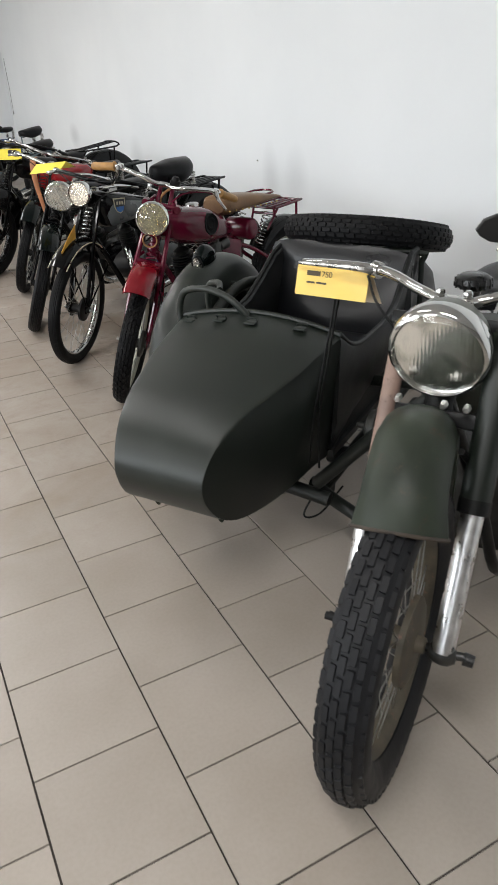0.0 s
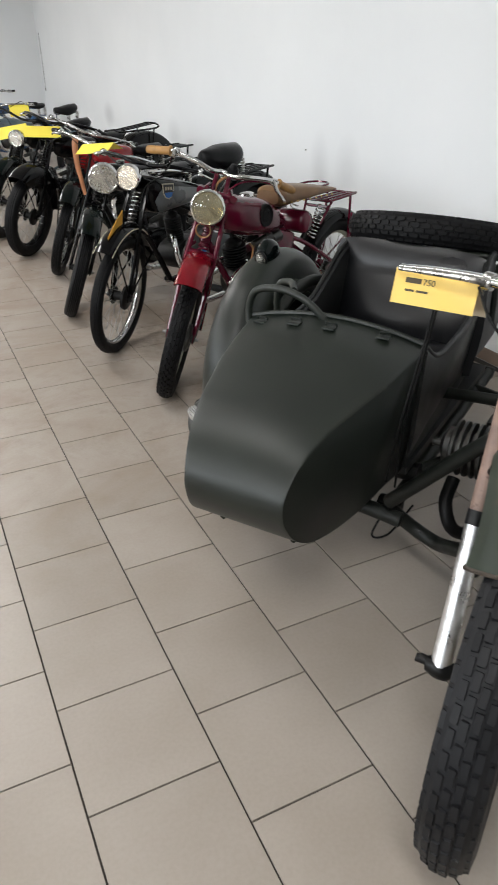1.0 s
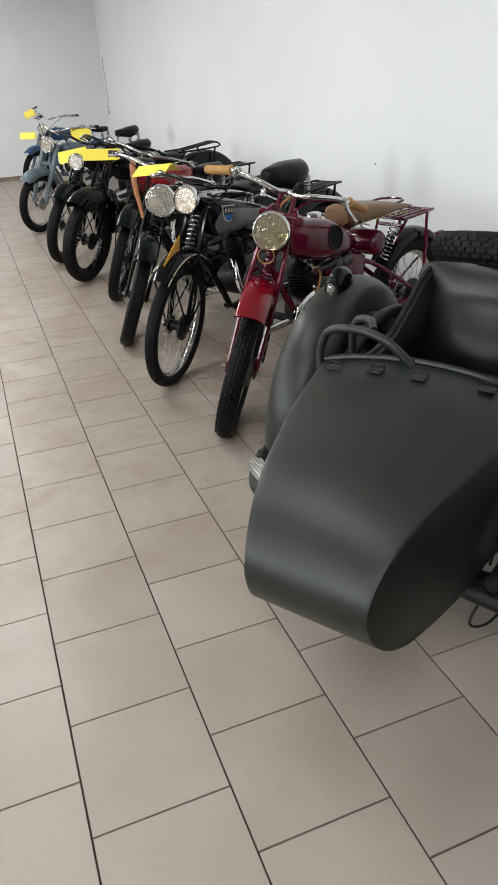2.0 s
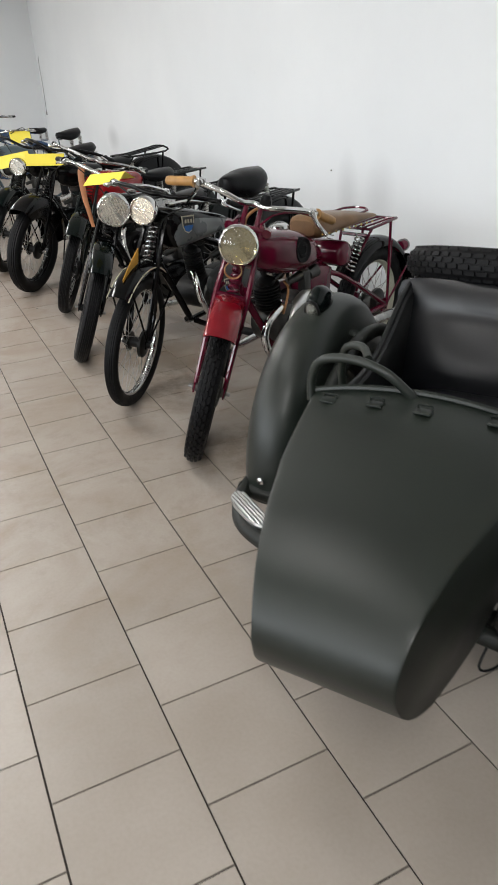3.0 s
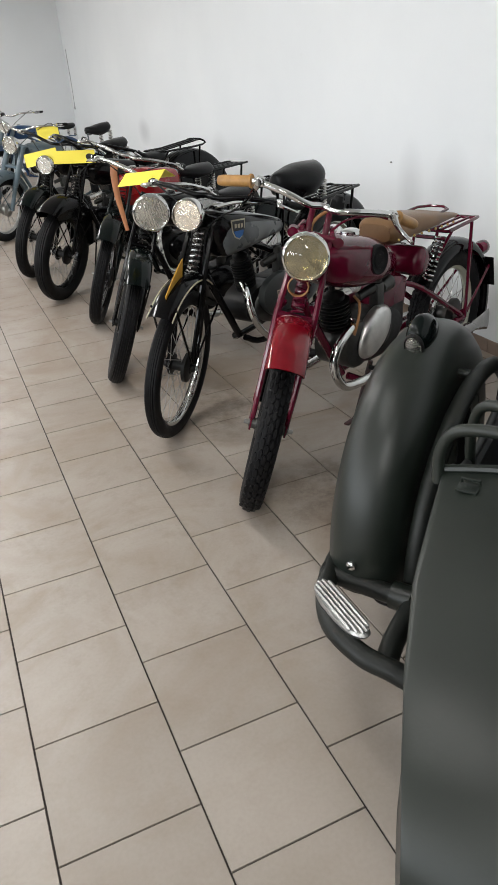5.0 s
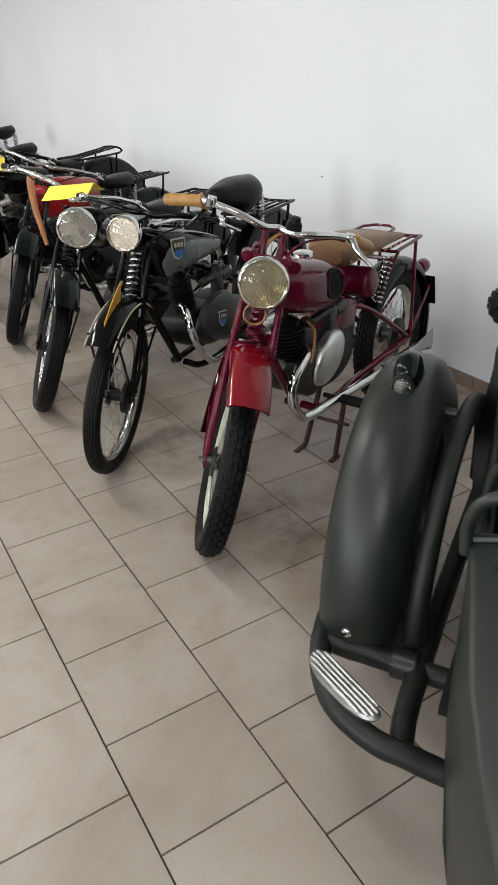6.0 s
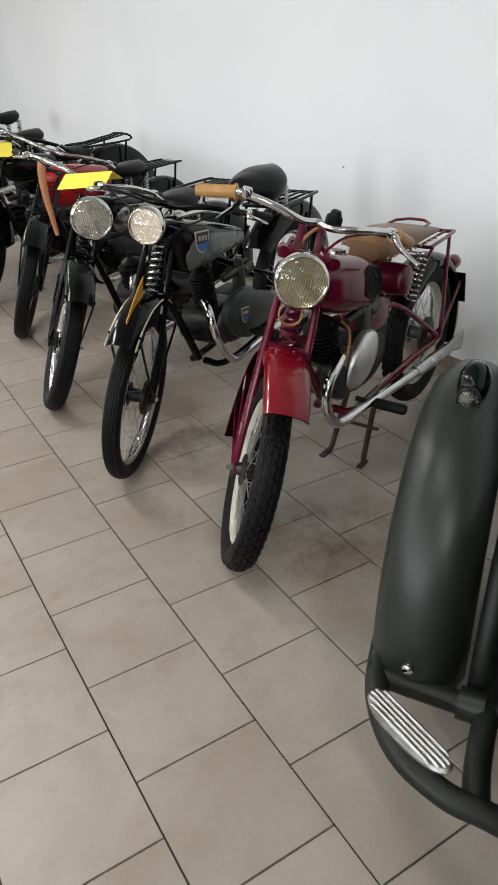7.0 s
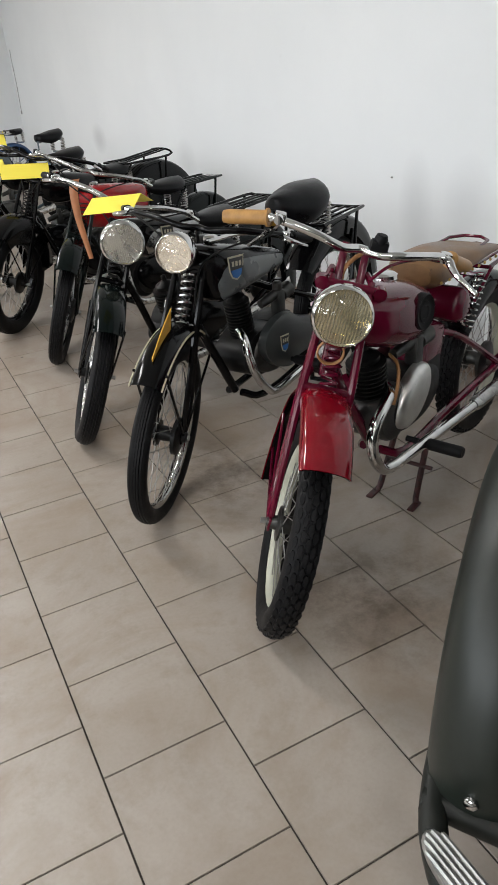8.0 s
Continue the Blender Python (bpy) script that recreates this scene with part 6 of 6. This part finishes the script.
def body_y(x, s):
    """Across the tub: s from 0 (wheel side) to 1 (motorcycle side)."""
    right = along(x, [(-0.21, -0.800), (-0.30, -0.838), (-0.42, -0.883), (-0.58, -0.932), (-0.84, -0.978), (-1.78, -1.045)])
    left = along(x, [(-0.21, -0.515), (-0.42, -0.480), (-0.62, -0.435), (-0.84, -0.405), (-1.30, -0.415), (-1.78, -0.452)])
    return right + (left - right) * s


def sidecar_nose():
    """A sheet wrapped over the nose between two flat side panels."""
    prof = smooth_path([(-0.845, 0, 0.795), (-0.70, 0, 0.775), (-0.53, 0, 0.742), (-0.38, 0, 0.715), (-0.27, 0, 0.672), (-0.212, 0, 0.603), (-0.217, 0, 0.535), (-0.270, 0, 0.460), (-0.36, 0, 0.413), (-0.52, 0, 0.382), (-0.845, 0, 0.372)], 4)
    cen = V(-0.56, 0, 0.57)
    stations = [(0.0, 0.005), (0.006, 0.001), (0.02, 0.0), (0.05, 0.0)] + [(0.05 + 0.9 * k / 12, 0.0) for k in range(1, 12)] + [(0.95, 0.0), (0.98, 0.0), (0.994, 0.001), (1.0, 0.005)]
    rings = []
    for s, shrink in stations:
        ring = []
        for p in prof:
            d = (cen - p)
            q = p + d.normalized() * shrink
            crown = 0.040 * (1 - (2 * s - 1) ** 2) * max(0.0, min(1.0, (-p.x - 0.22) / 0.5)) if p.z > 0.6 else 0.0
            tuck = 0.045 * max(0.0, 2 * s - 1) * max(0.0, min(1.0, (0.52 - p.z) / 0.14)) * max(0.0, min(1.0, (-p.x - 0.35) / 0.4))
            ring.append(V(q.x, body_y(p.x, s) - tuck, q.z + crown))
        rings.append(ring)
    return loft(B(), rings)


nose = part("sidecar_nose", sidecar_nose(), OLIVE, outfit, "smooth rounded olive sheet-metal sidecar nose", sharp=50)
for y in (-0.78, -0.56):
    part("drain_stub", tube(B(), [(-0.345, y, 0.43), (-0.345, y, 0.398), (-0.352, y, 0.390)], 0.006, 8), OLIVE_OLD, nose)
bm = tube(B(), [(-0.845, body_y(-0.845, s), 0.795 + 0.040 * (1 - (2 * s - 1) ** 2) + 0.004) for s in (0.0, 0.1, 0.2, 0.35, 0.5, 0.65, 0.8, 0.9, 1.0)], 0.009, 8, 3)
part("cockpit_rim", bm, OLIVE, nose)
for x, y, z in ((-0.79, -0.915, 0.806), (-0.775, -0.79, 0.826), (-0.77, -0.675, 0.832), (-0.80, -0.52, 0.822)):
    bm = B()
    tube(bm, [(x - 0.014, y - 0.016, z), (x - 0.013, y - 0.016, z + 0.010), (x - 0.013, y + 0.016, z + 0.010), (x - 0.014, y + 0.016, z)], 0.003, 6)
    box(bm, (x, y, z - 0.001), (0.028, 0.038, 0.005), 0.002)
    part("clasp", bm, OLIVE, nose)
part("grab_rail", tube(B(), [(-0.835, -0.983, 0.775), (-0.842, -0.985, 0.835), (-0.840, -0.955, 0.885), (-0.830, -0.87, 0.902), (-0.825, -0.79, 0.886), (-0.83, -0.735, 0.845), (-0.835, -0.710, 0.815)], 0.0115, 12, 6), OLIVE, outfit, "bent olive grab rail")
part("grab_rail", tube(B(), [(-1.02, -0.975, 0.70), (-1.0, -0.975, 0.80), (-0.985, -0.955, 0.868), (-0.96, -0.90, 0.885), (-0.90, -0.86, 0.88)], 0.011, 10, 6), OLIVE, outfit)


def tub():
    """Open cockpit with thick walls, sweeping up to the backrest, and the closed tail behind it."""
    xs = [-0.845, -0.95, -1.05, -1.18, -1.32, -1.46, -1.58, -1.68, -1.78]
    zt = [0.800, 0.745, 0.720, 0.712, 0.728, 0.782, 0.835, 0.858, 0.862]
    bm = B()
    zl = [0.800, 0.735, 0.705, 0.700, 0.702, 0.722, 0.795, 0.855, 0.860]
    for s, sgn in ((0.0, -1), (1.0, 1)):
        outer, inner = [], []
        for x, z in zip(xs, zt if sgn < 0 else zl):
            y = body_y(x, s)
            tuck = max(0.0, min(1.0, (-0.90 - x) / 0.6)) if sgn > 0 else 0.0   # the motorcycle side curves under towards the rear
            under = 0.035 if sgn > 0 else 0.0
            outer.append([V(x, y - sgn * (0.02 + under + 0.10 * tuck), 0.372), V(x, y - sgn * (0.004 + under * 0.9 + 0.060 * tuck), 0.40 + 0.03 * tuck), V(x, y - sgn * (under * 0.35 + 0.018 * tuck), 0.5), V(x, y, z - 0.02), V(x, y - sgn * 0.006, z - 0.004), V(x, y - sgn * 0.016, z), V(x, y - sgn * 0.030, z - 0.010), V(x, y - sgn * 0.034, z - 0.04), V(x, y - sgn * 0.034, 0.40)])
        loft(bm, outer)
    yr, yl = body_y(-1.3, 0.0), body_y(-1.3, 1.0)
    box(bm, (-1.31, (yr + yl) / 2, 0.385), (0.93, yl - yr - 0.03, 0.025))
    # tail
    rings = []
    for x, z, k, zb in ((-1.775, 0.835, 1.0, 0.38), (-1.95, 0.79, 0.99, 0.38), (-2.12, 0.70, 0.96, 0.385), (-2.24, 0.58, 0.90, 0.40), (-2.29, 0.48, 0.82, 0.43)):
        cy, hw = (yr + yl) / 2 - 0.035, (yl - yr) / 2 * k * 0.93
        rings.append([V(x, cy + hw * math.copysign(abs(math.cos(a)) ** 0.25, math.cos(a)), (z + zb) / 2 + (z - zb) / 2 * math.copysign(abs(math.sin(a)) ** 0.25, math.sin(a))) for a in (2 * math.pi * (i + 0.5) / 32 for i in range(32))])
    loft(bm, rings)
    return bm


tub_ob = part("sidecar_tub", tub(), OLIVE_SHADED, outfit, "open olive cockpit tub with shade put into its paint")
for s_, zs in ((0.0, [0.800, 0.745, 0.720, 0.712, 0.728, 0.782, 0.835, 0.858]), (1.0, [0.800, 0.735, 0.705, 0.700, 0.702, 0.722, 0.795, 0.855])):
    xs_ = [-0.85, -0.95, -1.05, -1.18, -1.32, -1.46, -1.58, -1.68]
    part("rolled_edge", tube(B(), [(x, body_y(x, s_) + (0.012 if s_ < 0.5 else -0.012), z) for x, z in zip(xs_, zs)], 0.0095, 10, 4), OLIVE_SHADED, tub_ob)


def cushion(c, size, m, puff=0.02):
    """A stuffed leather pad with rounded edges."""
    rings = []
    for k, (sx, dz) in enumerate(((0.80, -1.0), (0.93, -0.9), (1.0, -0.5), (1.0, 0.3), (0.96, 0.75), (0.86, 1.0), (0.5, 1.0 + puff * 20 * 0.3))):
        rings.append([V(size[0] / 2 * sx * math.copysign(abs(math.cos(a)) ** 0.4, math.cos(a)), size[1] / 2 * sx * math.copysign(abs(math.sin(a)) ** 0.4, math.sin(a)), size[2] / 2 * dz) for a in (2 * math.pi * (i + 0.5) / 40 for i in range(40))])
    return moved(loft(B(), rings), Matrix.Translation(c) @ m)


bm = B()
rings = []
for k in range(15):
    t = k / 14
    z = 0.42 + 0.422 * t
    x = -1.60 - 0.115 * t
    sag = 0.055 * math.sin(math.pi * min(1.0, t / 0.80)) ** 1.4 if t < 0.80 else 0.0
    crease = -0.005 if 0.78 < t < 0.86 else 0.0
    row = []
    for j in range(25):
        u = -1 + 2 * j / 24
        edge = 1 - abs(u) ** 5
        row.append(V(x + (sag * edge * (0.75 + 0.25 * math.cos(3.1 * u)) + crease) + 0.018 * edge * (1 - max(0.0, t - 0.93) / 0.07), -0.752 + 0.298 * u, z - 0.012 * u * t))
    rings.append(row)
back = part("backrest", shell(bm, rings, 0.05), LEATHER_SEAT, outfit, "sagging black leather backrest", sharp=60)
part("welt", tube(B(), [(-1.690, -1.048, 0.852), (-1.692, -0.75, 0.842), (-1.690, -0.457, 0.832)], 0.009, 8, 5), LEATHER_SEAT, back, "rolled leather edge")
part("seat_cushion", cushion((-1.34, -0.70, 0.50), (0.42, 0.50, 0.12), I4), LEATHER_SEAT, outfit, "black leather seat cushion", sharp=60)
bm = tube(B(), [(-1.74, -1.01, 0.60), (-1.765, -1.00, 0.80), (-1.77, -0.97, 0.835), (-1.77, -0.46, 0.835), (-1.765, -0.44, 0.80), (-1.74, -0.43, 0.60)], 0.012, 10, 3)
part("backrest_frame", bm, OLIVE, outfit)
part("latch", tube(B(), [(-1.70, -0.75, 0.848), (-1.70, -0.75, 0.868), (-1.70, -0.71, 0.868), (-1.70, -0.71, 0.848)], 0.003, 6), CHROME_OLD, back)
part("spare_mount", tube(B(), [(-2.06, -0.79, 0.62), (-2.01, -0.765, 0.84)], 0.03, 14), OLIVE, outfit)

# ---- cards ----
def tent_card(name, at, turn, w, h, spread, front, back, label, bars=True, digits=False):
    """A folded card hung over a bar: two leaves meeting at the fold, lettering on the front leaf."""
    th = thing(name, label, "information card", "yellow information cards", Matrix.Translation(at) @ turn)
    t = 0.0007
    for sgn, mat, nm in ((1, front, "front_leaf"), (-1, back, "back_leaf")):
        bm = B()
        x1 = spread * sgn if sgn > 0 else -max(spread, h * (0.95 if digits else 0.5))
        hh = h * 1.28 if digits and sgn < 0 else h
        loft(bm, [[V(0, y, 0), V(x1 * 0.5, y, -hh * 0.5), V(x1, y, -hh), V(x1 - sgn * t * 2, y, -hh), V(x1 * 0.5 - sgn * t * 2, y, -hh * 0.5), V(-sgn * t * 2, y, -0.001)] for y in (-w / 2, 0, w / 2)])
        leaf = part(nm, bm, mat, th)
        if sgn > 0 and bars:
            tilt = math.atan2(spread, h)
            lm = Matrix.Translation((spread * 0.5 + 0.0006, 0, -h * 0.5)) @ Matrix.Rotation(-tilt, 4, 'Y') @ Matrix.Rotation(radians(90), 4, 'Z') @ Matrix.Rotation(radians(90), 4, 'X')
            if digits:
                cu = bpy.data.curves.new("digits", 'FONT')
                cu.body, cu.size, cu.extrude = "750", 0.021, 0.0003
                dg = new("digits", cu)
                dg.parent, dg.matrix_basis = leaf, lm @ Matrix.Translation((-0.030, 0.008, 0))
                cu.materials.append(INK)
                bm = B()
                box(bm, (-0.054, 0.0155, 0), (0.040, 0.0125, 0.0008))
                moved(bm, lm)
                part("print_bar", bm, INK, leaf)
                for k, (bx, bw) in enumerate(((-0.060, 0.024), (-0.028, 0.030))):
                    part("print_bar", moved(box(B(), (bx, -0.008, 0), (bw, 0.005, 0.0006)), lm), INK, leaf)
            else:
                for k, (bx, bw) in enumerate(((-w * 0.12, w * 0.34), (w * 0.02, w * 0.22))):
                    part("print_bar", moved(box(B(), (bx, h * (0.16 - 0.26 * k), 0), (bw, h * 0.08, 0.0006)), lm), INK, leaf)
    return th


om = outfit.matrix_basis
def at_outfit(x, y, z):
    return om @ V(x, y, z)


tent_card("information_card", at_outfit(-0.636, -0.342, 1.066), Matrix.Rotation(radians(180 + 33 - 6), 4, 'Z') @ Matrix.Rotation(radians(0.5), 4, 'X') @ Matrix.Rotation(radians(-4), 4, 'Y'), 0.208, 0.082, 0.020, YELLOW_PALE, CARD_BACK, "folded golden card with dark print hung over the handlebar", digits=True)

for at, yaw, wd, ht, sp, lean, lab in (
        ((0.725, 1.55, 1.085), 226, 0.21, 0.045, 0.10, 4, "bright yellow folded card resting over the handlebar"),
        ((0.82, 3.74, 1.035), 258, 0.30, 0.085, 0.05, -3, "bright yellow folded card lying across the handlebar"),
        ((0.70, 4.60, 0.99), 252, 0.27, 0.10, 0.05, 8, "bright yellow folded card over a headlamp"),
        ((1.065, 6.315, 1.098), 262, 0.22, 0.13, 0.05, 3, "yellow folded card hung over a chrome handlebar"),
        ((0.50, 6.55, 1.075), 250, 0.18, 0.07, 0.04, -2, "yellow card hung from a chrome handlebar"),
        ((0.86, 10.0, 1.23), 250, 0.16, 0.10, 0.04, 20, "small yellow card on a raised handlebar")):
    tent_card("information_card", at, Matrix.Rotation(radians(yaw), 4, 'Z') @ Matrix.Rotation(radians(lean), 4, 'X'), wd, ht, sp, YELLOW, YELLOW, lab, bars=False)


def strap():
    """A tan leather strap hanging from the handlebar end."""
    c = smooth_path([(0.823, 2.53, 1.046), (0.806, 2.53, 0.975), (0.809, 2.53, 0.849), (0.825, 2.53, 0.740), (0.839, 2.53, 0.646)], 5)
    rows = [[p + V(0.9, -0.3, 0.05).normalized() * (k * 0.024 * (1 - 0.55 * i / len(c))) + V(0, -0.006 * (1 - k * k), 0) for k in (-1, -0.4, 0.4, 1)] for i, p in enumerate(c)]
    ob = part("strap", shell(B(), rows, 0.003), STRAP, None, sharp=60)
    tagged(ob, "worn tan leather strap hanging from a handlebar", "strap")


strap()

# ---- floor tiles and skirting, piece by piece ----
TILE_SIZE, JOINT, CROSS = 0.33, 0.0050, 0.0046


def tile_mesh():
    bm = B()
    h, b = (TILE_SIZE - JOINT) / 2, 0.0007
    g = (TILE_SIZE - CROSS) / 2
    rings = [[(sx * (h - i), sy * (g - i * 0.7), z) for sx, sy in ((-1, -1), (1, -1), (1, 1), (-1, 1))] for i, z in ((0, -0.008), (0, -b), (b, 0.0))]
    loft(bm, rings)
    bmesh.ops.recalc_face_normals(bm, faces=bm.faces)
    me = bpy.data.meshes.new("tile")
    bm.to_mesh(me)
    bm.free()
    me.materials.append(TILE)
    return me


tile = tile_mesh()
rest_v, rest_f = [], []
for i in range(-20, 9):
    shift = 0.0 if i % 2 == 0 else 0.53
    for j in range(-29, 39):
        x, y = (i + 0.5) * TILE_SIZE, (j + shift + 0.5) * TILE_SIZE
        if x > wall_x(y) + 0.1 or y > ROOM_Y1 + 0.1 or y < ROOM_Y0 - 0.1 or x < ROOM_X0 - 0.1:
            continue
        if -1.2 < x < 2.6 and -2.7 < y < 5.0 and len(floor.children) < 300:
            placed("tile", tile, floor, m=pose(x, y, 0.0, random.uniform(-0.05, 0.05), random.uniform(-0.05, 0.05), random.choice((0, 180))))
        else:
            h = (TILE_SIZE - JOINT) / 2
            n = len(rest_v)
            for z, k, g in ((-0.008, h, (TILE_SIZE - CROSS) / 2), (-0.0007, h, (TILE_SIZE - CROSS) / 2), (0.0, h - 0.0007, (TILE_SIZE - CROSS) / 2 - 0.0005)):
                rest_v += [(x - k, y - g, z), (x + k, y - g, z), (x + k, y + g, z), (x - k, y + g, z)]
            for r in (0, 4):
                rest_f += [(n + r + q, n + r + (q + 1) % 4, n + r + 4 + (q + 1) % 4, n + r + 4 + q) for q in range(4)]
            rest_f.append((n + 8, n + 9, n + 10, n + 11))
me = bpy.data.meshes.new("outer_tiles")
me.from_pydata(rest_v, [], rest_f)
me.materials.append(TILE)
tagged(placed("outer_tiles", me, floor), "beige tiles further off", kind="stuff")

base = new("baseboard")
tagged(base, "low brown tile skirting along the wall", "skirting", kind="structure")
bm = B()
box(bm, (0, 0, 0.036), (0.009, TILE_SIZE - 0.004, 0.072), 0.0015)
me = bpy.data.meshes.new("skirting_tile")
bm.to_mesh(me)
bm.free()
me.materials.append(SKIRT)
for k in range(-9, 37):
    y = (k + 0.5) * TILE_SIZE
    placed("skirting_tile", me, base, m=pose(wall_x(y) - 0.0045, y, 0.001, 0, 0, -math.degrees(math.atan(WALL_SLOPE))))
for k in range(-20, 8):
    x = (k + 0.5) * TILE_SIZE - 0.12
    if ROOM_X0 + 0.17 < x < wall_x(ROOM_Y1) - 0.17:
        placed("skirting_tile", me, base, m=pose(x, ROOM_Y1 - 0.0045, 0.001, 0, 0, 90))
